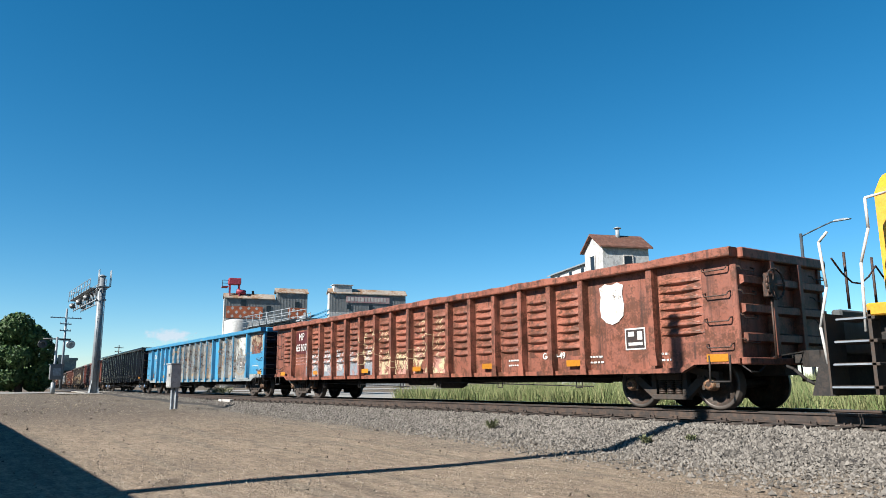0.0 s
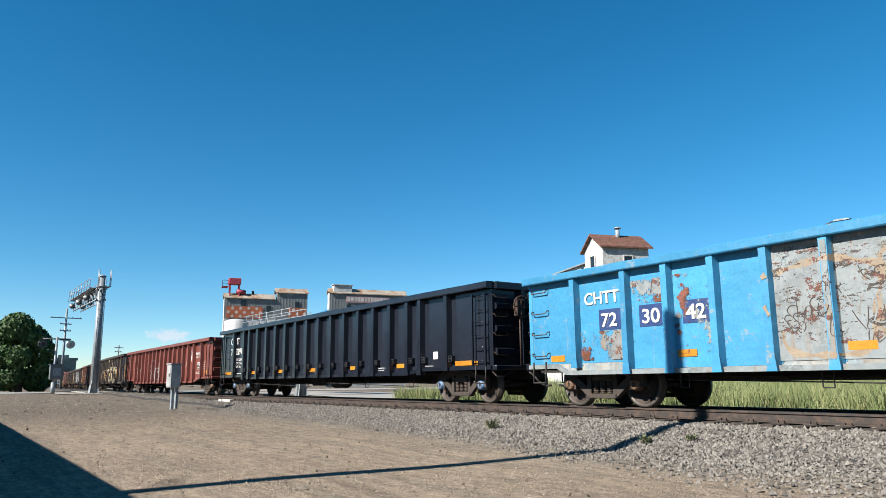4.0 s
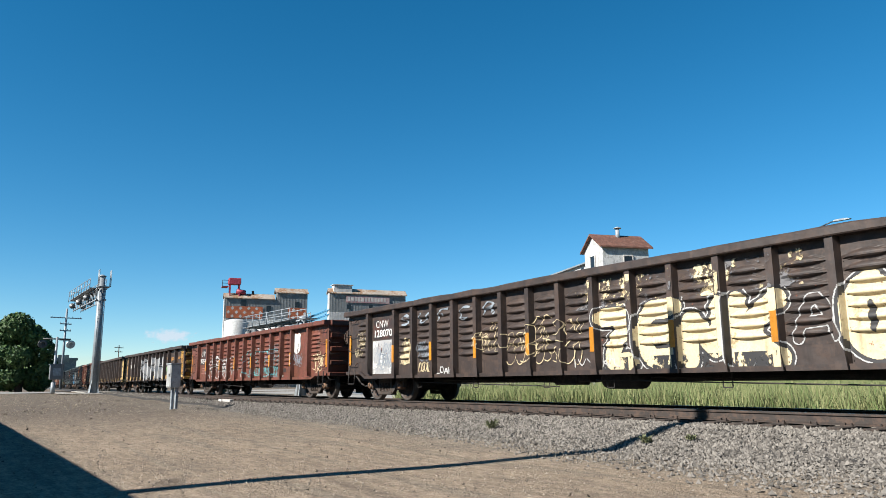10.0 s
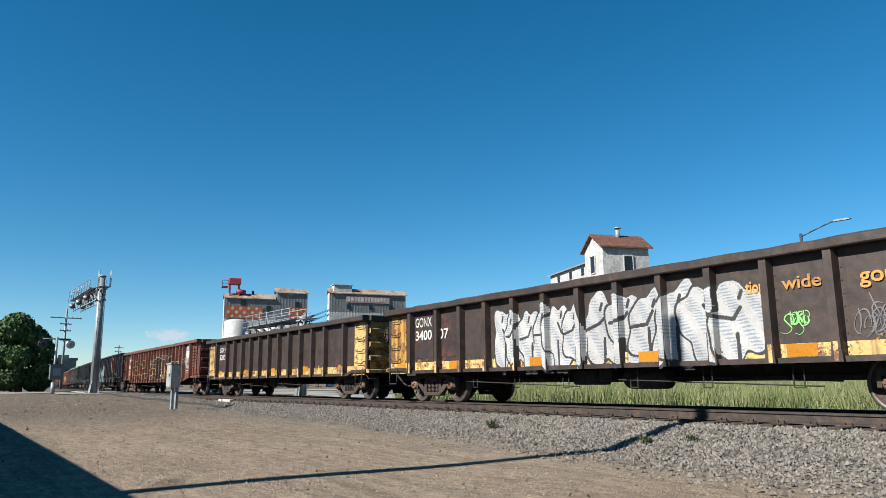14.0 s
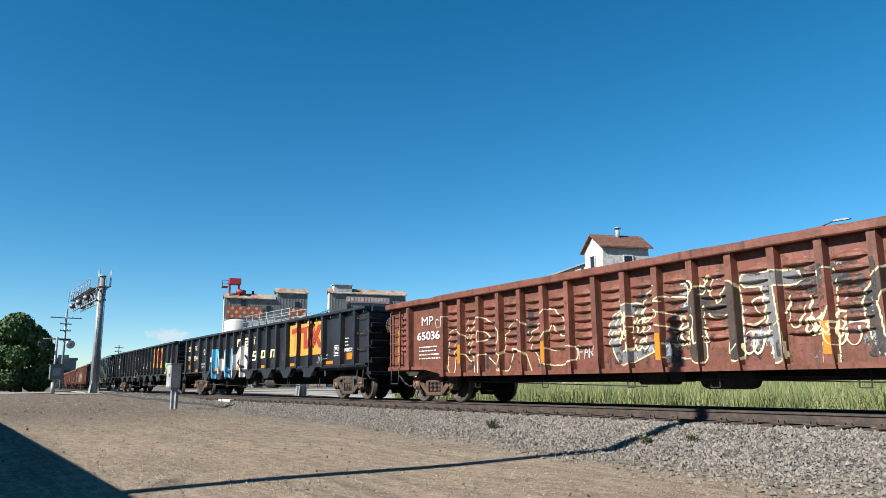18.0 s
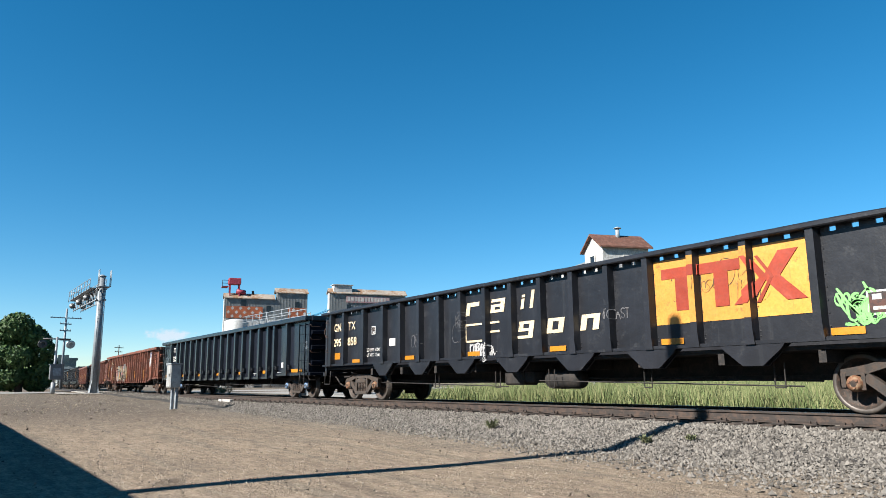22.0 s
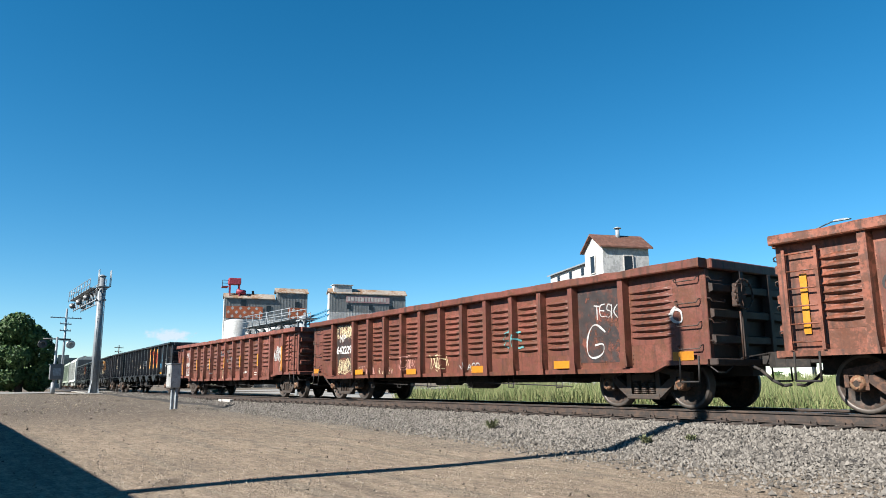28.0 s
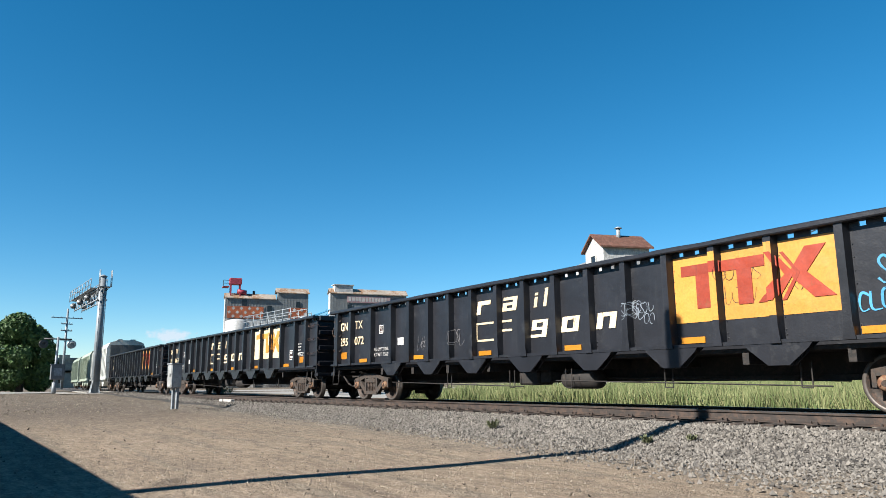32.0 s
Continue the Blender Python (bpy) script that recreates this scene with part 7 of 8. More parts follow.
for color, label in (("hopper_white", "dusty white covered grain hopper car with dark ends"), ("hopper_green", "pale green covered grain hopper car"), ("hopper_green", "pale green covered grain hopper car")):
    TRAIN.append((hopper(color, label, 3), back + 8.5))
    back += 17.0 + GAP


def engine():
    """Rear end of the yellow diesel that leads the cars."""
    c = thing("diesel_locomotive", Matrix.Translation((0, TRACK_Y, RAIL)), "yellow diesel locomotive with grey underframe and white handrails", "locomotive")
    # rear end at x = -10, front at +10
    bm = bmesh.new()
    prism(bm, [(-1.0, 1.62), (1.0, 1.62), (1.0, 3.35), (0.7, 3.68), (-0.7, 3.68), (-1.0, 3.35)], "x", -9.33, 9.0)
    bmesh.ops.bevel(bm, geom=[e for e in bm.edges], offset=0.06, segments=2, affect="EDGES")
    part("hood", bm, "engine_yellow", c)
    bm = bmesh.new()
    box(bm, -9.36, 10.0, -1.55, 1.55, 1.42, 1.60, 0.02)
    part("walkway", bm, "engine_yellow", c)
    bm = bmesh.new()
    box(bm, -9.4, 9.4, -1.3, 1.3, 0.95, 1.415)
    box(bm, -3.5, 3.5, -1.45, 1.45, 0.3, 0.94, 0.1)
    part("underframe", bm, "under_black", c)
    bm = bmesh.new()
    box(bm, -10.15, -9.98, -1.0, 1.0, 0.9, 1.6, 0.03)
    part("pilot_plate", bm, "hopper_grey", c)
    bm = bmesh.new()
    prism(bm, [(-10.35, 0.28), (-10.0, 0.28), (-10.0, 0.9), (-10.16, 0.9)], "y", -1.4, 1.4)
    part("snow_plow", bm, "under_black", c)
    for s in (-1, 1):
        bm = bmesh.new()
        for k in range(4):
            z = 0.38 + 0.33 * k
            box(bm, -9.95 + 0.05 * k, -9.25, 1.28 * s - 0.27, 1.28 * s + 0.27, z, z + 0.05, 0.008)
        box(bm, -9.35, -9.30, 1.28 * s - 0.27, 1.28 * s + 0.27, 0.3, 1.5)
        box(bm, -9.99, -9.96, 1.28 * s - 0.27, 1.28 * s + 0.27, 0.3, 1.5)
        part("steps", bm, "truck_brown", c)
        for k in range(4):
            bm = bmesh.new()
            box(bm, -9.95 + 0.05 * k, -9.36, 1.555 * s - 0.008, 1.555 * s + 0.008, 0.395 + 0.33 * k, 0.42 + 0.33 * k)
            part("step_edge", bm, "spray_silver", c)
        bm = bmesh.new()
        bent(bm, [(-10.0, 1.52 * s, 0.75), (-10.05, 1.53 * s, 1.3), (-9.9, 1.53 * s, 1.9), (-9.95, 1.53 * s, 2.6), (-9.82, 1.50 * s, 2.75)], 0.022, 7)
        bent(bm, [(-9.4, 1.53 * s, 1.2), (-9.36, 1.53 * s, 2.2), (-9.22, 1.5 * s, 2.7), (-9.22, 1.5 * s, 3.15), (-9.0, 1.2 * s, 3.25)], 0.022, 7)
        rod(bm, (-8.9, 1.5 * s, 2.62), (9.0, 1.5 * s, 2.62), 0.02, 6)
        for k in range(10):
            rod(bm, (-8.9 + 1.95 * k, 1.5 * s, 1.6), (-8.9 + 1.95 * k, 1.5 * s, 2.62), 0.02, 6)
        part("handrail", bm, "letter_white", c)
    bm = bmesh.new()
    pts = [(-9.85, -1.4 + 2.8 * k / 10, 2.35 - 0.35 * math.sin(math.pi * (k % 5) / 5 if k % 5 else 0)) for k in range(11)]
    bent(bm, pts, 0.015, 5)
    for y in (-0.9, 0, 0.9):
        rod(bm, (-9.9, y, 1.6), (-9.9, y, 2.5), 0.022, 6)
    part("end_rail", bm, "grab_iron", c)
    part("coupler", coupler_mesh(), None, c, at=pose(-10.1, 0, 0, 0, 0, 180))
    for x in (-6.6, 6.6):
        truck(c, x - 0.9, "truck_brown", "cap_rust")
        truck(c, x + 1.2, "truck_brown", "cap_rust")
    return c


TRAIN.append((engine(), -(10.15 + 1.35)))


# ---- paint, lettering and graffiti of each car ----
def dress():
    S, K = SPECS, CARS
    # 0: oxide red, worn emblem
    c, s = K[0], S[0]
    emblem(c, s, 2.5, 1.64, 0.64, 0.84, ("letter_white", "letter_white"), worn=True)
    stencil_box(c, s, 2.02, 1.12, 0.5, 0.42)
    plate(c, s, 17.36, 18.62, 1.62, 2.44, "plate_maroon")
    say(c, s, "MP", 18.30, 2.12, 0.26)
    say(c, s, "651070", 18.55, 1.72, 0.26, width=1.13)
    small_print(c, s, 18.55, 1.45, 3, 1.05, 0.06, "spray_pink")
    wash(c, s, 12.4, 17.4, 0.78, 2.2, ("spray_white", "spray_pink", "spray_silver"), 3, 0.40, grain=2.6)
    wash(c, s, 8.6, 12.35, 0.78, 2.3, ("spray_pink", "spray_cream"), 4, 0.22, grain=2.8)
    doodle(c, s, 8.6, 14.0, 0.9, 2.3, "spray_cream", 5, 16, 0.018)
    say(c, s, "G-100-49", 4.9, 1.02, 0.13)
    for u in (1.9, 3.6, 6.1):
        small_print(c, s, u, 1.0, 2, 0.5, 0.06)
    # 1: blue, patched
    c, s = K[1], S[1]
    for u0, u1, k in ((1.8, 5.5, 0), (6.64, 14.5, 100)):
        wash(c, s, u0, u1, 0.82, 2.66, ("mural_grey",), 11 + k, 0.80, cell=0.048, fade=False, grain=1.2)
        wash(c, s, u0, u1, 0.82, 2.50, ("mural_beige",), 12 + k, 0.22, cell=0.048, fade=False, grain=0.9)
        bubbles(c, s, u0, u1, 0.95, 2.45, "mural_beige", 13 + k, round((u1 - u0) * 0.6), 0.06)
        wash(c, s, u0, u1, 1.15, 2.60, ("dark_brown",), 14 + k, 0.31, cell=0.048, fade=False, grain=5.0, lie=1.9)
        wash(c, s, u0, u1, 1.05, 2.60, ("oxide_brown",), 19 + k, 0.30, cell=0.048, fade=False, grain=6.5, lie=1.6)
        doodle(c, s, u0, u1, 1.05, 2.45, "truck_brown", 15 + k, int(4 * (u1 - u0)), 0.014)
        doodle(c, s, u0, u1, 0.95, 2.5, "mural_grey", 16 + k, int(3 * (u1 - u0)), 0.018)
    wash(c, s, 1.85, 3.4, 0.82, 2.66, ("hopper_white",), 18, 0.50, fade=False, grain=1.0)
    plate(c, s, 0.1, 1.62, 0.95, 1.9, "sky_blue", 0.012)
    wash(c, s, 0.2, 1.5, 1.8, 2.6, ("oxide_brown", "mural_beige"), 17, 0.5, fade=False, grain=1.9)
    wash(c, s, 15.7, 16.5, 1.0, 2.5, ("mural_grey", "oxide_orange"), 15, 0.34, fade=False)
    wash(c, s, 16.7, 17.5, 2.0, 2.5, ("mural_grey", "oxide_orange"), 19, 0.4, fade=False)
    wash(c, s, 17.7, 18.9, 0.95, 1.55, ("mural_grey", "oxide_orange"), 16, 0.5, fade=False)
    for u0 in (17.75, 16.7, 15.7):
        plate(c, s, u0, u0 + 0.62, 1.55, 1.97, "emblem_blue", 0.014)
    say(c, s, "CHTT", 18.75, 2.10, 0.25, width=0.95)
    say(c, s, "72", 18.30, 1.62, 0.27, width=0.42, out=0.028)
    say(c, s, "30", 17.24, 1.62, 0.27, width=0.42, out=0.028)
    say(c, s, "42", 16.24, 1.62, 0.27, width=0.42, out=0.028)
    stencil_box(c, s, 1.95, 1.16, 0.46, 0.42)
    stencil_box(c, s, 2.6, 1.2, 0.34, 0.36)
    small_print(c, s, 1.3, 1.28, 1, 0.9, 0.06)
    # 2 and 11: black cars with white marks
    for k, tail in ((2, "3299"), (11, "3255")):
        c, s = K[k], S[k]
        say(c, s, "CH", 19.30, 2.31, 0.27, width=0.54)
        say(c, s, "TT", 18.58, 2.31, 0.27, width=0.42)
        say(c, s, "72", 19.26, 1.84, 0.27, width=0.50)
        say(c, s, tail, 18.58, 1.84, 0.27, width=0.80)
        for j, (a, b) in enumerate((("LD LMT", "208800"), ("LT WT", "77200"), ("CU FT", "3564"))):
            say(c, s, a, 18.58, 1.56 - 0.155 * j, 0.10, width=0.40)
            say(c, s, b, 18.12, 1.56 - 0.155 * j, 0.10, width=0.38 if j < 2 else 0.27)
        small_print(c, s, 18.5, 0.98, 1, 0.8, 0.035)
        for u in (14.1, 10.2, 5.6, 3.0):
            small_print(c, s, u, 0.96, 2, 0.45, 0.035)
        plate(c, s, 2.38, 2.60, 1.15, 1.35, "letter_white")
        for e in s["depth"][0][1:-1]:
            bm = bmesh.new()
            for x0, x1, z0, z1 in ((-0.075, -0.06, -0.075, 0.075), (0.06, 0.075, -0.075, 0.075), (-0.06, 0.06, 0.06, 0.075), (-0.06, 0.06, -0.075, -0.06)):
                box(bm, x0, x1, -0.12, -0.002, z0, z1)
            rod(bm, (0, -0.12, 0), (0, -0.002, 0), 0.025, 8)
            part("tie_bracket", bm, "hook_grey", c, at=(e + 0.175, -SHEET, 1.14))
    doodle(K[11], S[11], 0.12, 0.50, 1.78, 2.08, "spray_silver", 44, 5, 0.013)
    doodle(K[11], S[11], 19.7, 20.3, 1.5, 2.2, "spray_silver", 45, 4, 0.015)
    # 3: fresh red
    c, s = K[3], S[3]
    emblem(c, s, 3.25, 1.70, 0.56, 0.62, striped=True)
    say(c, s, "BUILDING", 2.86, 2.05, 0.13, width=0.76)
    say(c, s, "AMERICA", 2.84, 1.88, 0.13, width=0.74)
    stencil_box(c, s, 2.1, 1.3, 0.48, 0.36)
    say(c, s, "G-110-006", 2.70, 1.07, 0.12, width=0.74)
    say(c, s, "UP", 18.38, 1.93, 0.41, width=0.62)
    say(c, s, "96", 18.38, 1.33, 0.39, width=0.62)
    say(c, s, "34", 17.36, 1.33, 0.39, width=0.60)
    say(c, s, "0", 16.30, 1.33, 0.39, width=0.24)
    small_print(c, s, 1.35, 1.62, 4, 0.35, 0.06)
    small_print(c, s, 15.25, 1.60, 2, 0.42, 0.07)
    small_print(c, s, 14.2, 1.60, 2, 0.45, 0.07)
    small_print(c, s, 14.2, 0.90, 1, 0.45, 0.05)
    small_print(c, s, 18.4, 1.02, 1, 0.5, 0.05)
    say(c, s, "EMPTY LOAD", 17.38, 1.06, 0.07, width=0.5)
    small_print(c, s, 17.4, 0.94, 1, 0.6, 0.05)
    stencil_box(c, s, 14.88, 2.12, 0.26, 0.25)
    for u in (6.3, 3.6, 2.6):
        small_print(c, s, u, 0.84, 1, 0.4, 0.05)
    doodle(c, s, 19.4, 20.0, 1.7, 2.55, "spray_white", 21, 6, 0.02)
    bubbles(c, s, 10.4, 13.35, 0.72, 1.92, "spray_white", 22, 4, 0.026)
    doodle(c, s, 10.6, 13.2, 0.80, 1.7, "spray_white", 28, 9, 0.034)
    sprayed(c, s, 11.3, 12.0, 2.0, 2.3, "MYC", ("spray_white",), 0, 0.045, 23)
    sprayed(c, s, 10.4, 10.9, 1.7, 2.4, "SE", ("spray_white",), 0, 0.05, 24)
    doodle(c, s, 8.2, 8.9, 1.0, 1.9, "spray_pink", 25, 7, 0.014)
    doodle(c, s, 4.2, 5.0, 1.2, 2.0, "spray_pink", 26, 6, 0.014)
    doodle(c, s, 5.3, 6.0, 1.2, 1.7, "spray_pink", 27, 4, 0.014)
    # 4: dark brown with big cream letters
    c, s = K[4], S[4]
    plate(c, s, 17.6, 18.9, 1.86, 2.45, "plate_black", 0.006)
    say(c, s, "CNW", 18.70, 2.20, 0.21, width=0.75)
    say(c, s, "128070", 18.78, 1.92, 0.21, width=1.05)
    wash(c, s, 17.62, 18.92, 0.80, 1.82, ("letter_white", "spray_white"), 31, 0.72, fade=False, grain=2.6)
    doodle(c, s, 17.65, 18.9, 0.85, 1.8, "spray_silver", 48, 14, 0.02)
    wash(c, s, 17.7, 18.6, 1.3, 1.75, ("oxide_orange",), 52, 0.3, fade=False, grain=4.0)
    sprayed(c, s, 5.40, 9.46, 0.93, 1.85, "ZENK", ("spray_cream", "spray_black"), 0.185, 0.06, 32, gap=0.34, wild=0.03, halo=0.022)
    sprayed(c, s, 3.70, 4.46, 0.95, 1.9, "O", ("spray_cream", "spray_black"), 0.19, 0.06, 33, gap=0.3, wild=0.03, halo=0.022)
    wash(c, s, 3.7, 9.4, 0.86, 2.0, ("oxide_orange",), 49, 0.16, fade=False, grain=5.0)
    wash(c, s, 5.4, 9.4, 0.74, 1.0, ("spray_black",), 50, 0.5, fade=False, grain=2.0)
    sprayed(c, s, 4.55, 5.3, 1.1, 1.9, "A", ("dark_brown", "spray_white"), 0.08, 0.02, 34)
    sprayed(c, s, 8.9, 9.4, 0.80, 0.98, "AGU", ("spray_white",), 0, 0.02, 35)
    sprayed(c, s, 9.6, 10.3, 0.80, 0.98, "IVY", ("spray_white",), 0, 0.02, 36)
    sprayed(c, s, 2.1, 3.2, 1.4, 1.8, "SERB", ("spray_cream",), 0, 0.03, 37)
    doodle(c, s, 2.0, 3.3, 1.0, 2.5, "oxide_orange", 38, 10, 0.018)
    doodle(c, s, 0.3, 1.4, 1.1, 2.4, "spray_silver", 39, 6, 0.016)
    for ch, u in (("S", 16.93), ("U", 15.99), ("F", 15.05), ("E", 14.05), ("R", 13.0)):
        sprayed(c, s, u - 0.22, u + 0.22, 2.16, 2.46, ch, ("spray_silver",), 0, 0.05, 41 + int(u))
    doodle(c, s, 16.5, 17.3, 0.95, 1.9, "spray_cream", 40, 8, 0.022)
    doodle(c, s, 15.65, 16.4, 1.1, 1.7, "spray_silver", 44, 8, 0.022)
    doodle(c, s, 15.5, 16.4, 0.82, 1.1, "spray_cream", 45, 4, 0.022)
    sprayed(c, s, 14.62, 15.42, 0.76, 0.94, "LOAK", ("spray_white",), 0, 0.03, 46)
    doodle(c, s, 9.9, 14.2, 0.9, 2.0, "spray_cream", 47, 14, 0.016)
    doodle(c, s, 19.3, 20.2, 1.2, 2.2, "spray_cream", 42, 6, 0.018)
    wash(c, s, 5.0, 10.0, 2.0, 2.6, ("spray_cream", "spray_grey"), 43, 0.36, fade=False)
    # 5: oxide brown
    c, s = K[5], S[5]
    plate(c, s, 13.62, 14.86, 1.5, 1.86, "plate_black")
    plate(c, s, 13.95, 14.75, 1.861, 2.3, "plate_black")
    say(c, s, "U P", 14.66, 1.93, 0.24, width=0.60)
    say(c, s, "97543", 14.82, 1.57, 0.23, width=1.08)
    small_print(c, s, 14.6, 1.3, 3, 0.9, 0.06, "spray_pink")
    bubbles(c, s, 9.6, 13.4, 0.74, 1.75, "spray_white", 51, 5, 0.036)
    doodle(c, s, 9.8, 13.2, 0.9, 1.9, "spray_white", 59, 9, 0.030)
    emblem(c, s, 2.35, 1.62, 0.66, 0.78, ("letter_white", "letter_white"), worn=True)
    doodle(c, s, 4.5, 6.4, 1.2, 2.1, "spray_silver", 52, 6, 0.016)
    bubbles(c, s, 4.4, 8.2, 0.80, 1.95, "spray_teal", 53, 4, 0.022)
    bubbles(c, s, 4.45, 8.15, 0.84, 1.9, "spray_silver", 57, 4, 0.010)
    doodle(c, s, 4.4, 8.2, 0.85, 1.2, "spray_teal", 58, 8, 0.028)
    ribbons(c, s, [[(s["L"] / 2 - 8.7, 1.35), (s["L"] / 2 - 8.7, 0.82)], [(s["L"] / 2 - 8.86, 1.02), (s["L"] / 2 - 8.7, 0.80), (s["L"] / 2 - 8.54, 1.02)]], 0.025, "spray_white", "sprayed arrow")
    sprayed(c, s, 9.0, 9.5, 0.85, 1.25, "Y", ("spray_white",), 0, 0.04, 54)
    plate(c, s, 3.7, 4.2, 0.97, 1.12, "plate_black")
    say(c, s, "C 130-26", 4.45, 0.80, 0.11, width=0.55)
    doodle(c, s, 2.2, 3.2, 1.2, 1.65, "spray_silver", 55, 7, 0.016)
    doodle(c, s, 0.4, 1.4, 0.9, 1.7, "spray_cream", 56, 7, 0.016)
    # 6: brown with yellow band, silver letters
    c, s = K[6], S[6]
    wash(c, s, 0.1, 16.4, 0.79, 1.12, ("pale_yellow",), 67, 1.0, fade=False, grain=2.0)
    wash(c, s, 0.3, 16.3, 0.88, 1.20, ("old_yellow", "oxide_brown"), 61, 0.28, fade=False, grain=2.6)
    for u0, u1 in ((0.10, 0.72), (15.55, 16.4)):
        plate(c, s, u0, u1, 0.95, 2.46, "old_yellow", 0.006)
    plate(c, s, 14.15, 15.1, 1.2, 2.4, "plate_black")
    say(c, s, "GONX", 15.02, 2.06, 0.26, width=0.82)
    say(c, s, "3400", 15.02, 1.70, 0.26, width=0.82)
    plate(c, s, 13.05, 13.9, 1.2, 2.4, "plate_black")
    say(c, s, "07", 13.85, 1.70, 0.26, width=0.45)
    throw_up(c, s, 8.50, 11.35, 0.84, 2.15, ("spray_white",), "spray_black", 62, 6, 0.035, shade="spray_silver")
    throw_up(c, s, 4.55, 8.25, 0.86, 2.22, ("spray_white",), "spray_black", 63, 6, 0.045, shade="spray_silver")
    say(c, s, "tion", 4.68, 1.95, 0.20, "letter_orange", 0.34)
    say(c, s, "wide", 4.03, 1.96, 0.20, "letter_orange", 0.64)
    say(c, s, "gondola", 2.82, 1.93, 0.23, "letter_orange", 1.12)
    say(c, s, "pool", 1.36, 1.94, 0.21, "letter_orange", 0.55)
    doodle(c, s, 3.7, 4.3, 1.2, 1.6, "spray_green", 64, 4, 0.016)
    doodle(c, s, 2.3, 3.2, 1.1, 1.8, "spray_grey", 65, 6, 0.016)
    # 7: brown with pale yellow ends
    c, s = K[7], S[7]
    wash(c, s, 0.1, 16.1, 0.78, 1.08, ("pale_yellow",), 77, 1.0, fade=False, grain=2.0)
    wash(c, s, 0.3, 16.0, 0.86, 1.16, ("old_yellow", "oxide_brown"), 71, 0.30, fade=False, grain=2.6)
    for u0, u1 in ((0.10, 0.85), (15.4, 16.1)):
        plate(c, s, u0, u1, 0.95, 2.46, "pale_yellow", 0.006)
    plate(c, s, 13.4, 14.65, 1.3, 2.42, "plate_black")
    plate(c, s, 14.86, 15.38, 1.07, 1.31, "reflector_yellow")
    say(c, s, "GON X", 14.52, 2.0, 0.24, width=0.85)
    say(c, s, "320030", 14.52, 1.66, 0.24, width=1.15)
    wash(c, s, 2.0, 13.0, 1.2, 2.2, ("oxide_brown", "oxide_orange"), 72, 0.18, fade=False)
    # 8: oxide red with emblem
    c, s = K[8], S[8]
    say(c, s, "MP", 18.25, 2.10, 0.23, width=0.58)
    say(c, s, "650369", 18.48, 1.70, 0.22, width=1.34)
    small_print(c, s, 18.4, 1.48, 4, 1.1, 0.055)
    emblem(c, s, 1.98, 1.92, 0.68, 0.74)
    stencil_box(c, s, 2.05, 1.18, 0.54, 0.38)
    doodle(c, s, 2.0, 3.3, 1.55, 2.1, "spray_white", 81, 8, 0.022)
    sprayed(c, s, 12.4, 16.9, 0.95, 1.95, "NRAC", ("oxide_bright", "oxide_brown", "oxide_bright", "spray_cream"), 0.15, 0.028, 82, wild=0.14)
    wash(c, s, 12.2, 17.0, 0.85, 2.2, ("spray_black",), 87, 0.36, fade=False, grain=1.8)
    sprayed(c, s, 5.4, 11.2, 0.95, 2.1, "CEMTIC", ("spray_grey", "oxide_bright", "dark_brown", "spray_cream"), 0.11, 0.028, 83, wild=0.15)
    wash(c, s, 5.2, 11.4, 0.85, 2.3, ("spray_black", "spray_silver"), 88, 0.34, fade=False, grain=1.8)
    doodle(c, s, 5.3, 11.3, 0.95, 2.3, "spray_cream", 89, 12, 0.03)
    sprayed(c, s, 11.6, 12.2, 1.0, 1.25, "FARN", ("spray_white",), 0, 0.02, 84)
    sprayed(c, s, 17.0, 17.6, 2.0, 2.25, "CST", ("spray_white",), 0, 0.02, 85)
    plate(c, s, 6.1, 6.6, 1.2, 1.4, "letter_white")
    doodle(c, s, 3.6, 5.4, 0.95, 2.0, "spray_cream", 86, 6, 0.02)
    # 9: black with amber panel, blue and white letters
    c, s = K[9], S[9]
    sprayed(c, s, 10.75, 15.75, 0.98, 2.02, "TWUKS", ("spray_blue", "spray_white", "spray_blue", "spray_white", "spray_white", "spray_black"), 0.19, 0.035, 91, gap=0.30, wild=0.08)
    sprayed(c, s, 15.5, 16.2, 1.2, 1.5, "PIES", ("spray_white",), 0, 0.02, 93)
    doodle(c, s, 6.5, 7.1, 1.35, 1.75, "spray_grey", 94, 3, 0.014)
    doodle(c, s, 7.7, 8.1, 1.3, 1.5, "spray_grey", 97, 2, 0.012)
    sprayed(c, s, 2.9, 3.8, 1.24, 1.5, "JAHOE", ("spray_white",), 0, 0.02, 96)
    # 10: black with amber panel and green tag
    c, s = K[10], S[10]
    doodle(c, s, 2.2, 3.05, 1.26, 1.9, "spray_green", 101, 9, 0.034)
    doodle(c, s, 11.0, 12.4, 1.1, 1.5, "spray_white", 102, 8, 0.03)
    sprayed(c, s, 6.9, 7.6, 1.75, 1.95, "OTCAST", ("spray_grey",), 0, 0.014, 103)
    doodle(c, s, 14.4, 15.0, 1.5, 1.9, "spray_grey", 105, 2, 0.012)
    doodle(c, s, 12.3, 13.0, 1.4, 2.3, "spray_grey", 106, 4, 0.010)
    # 15: black with amber panel and blue tag
    c, s = K[15], S[15]
    sprayed(c, s, 2.1, 2.7, 1.9, 2.3, "STP", ("spray_blue",), 0, 0.028, 161)
    sprayed(c, s, 2.2, 3.0, 1.5, 1.8, "CLOAK", ("spray_blue",), 0, 0.028, 162)
    doodle(c, s, 12.9, 13.5, 1.5, 1.9, "spray_grey", 163, 2, 0.014)
    doodle(c, s, 14.6, 15.2, 1.4, 1.8, "spray_grey", 165, 2, 0.012)
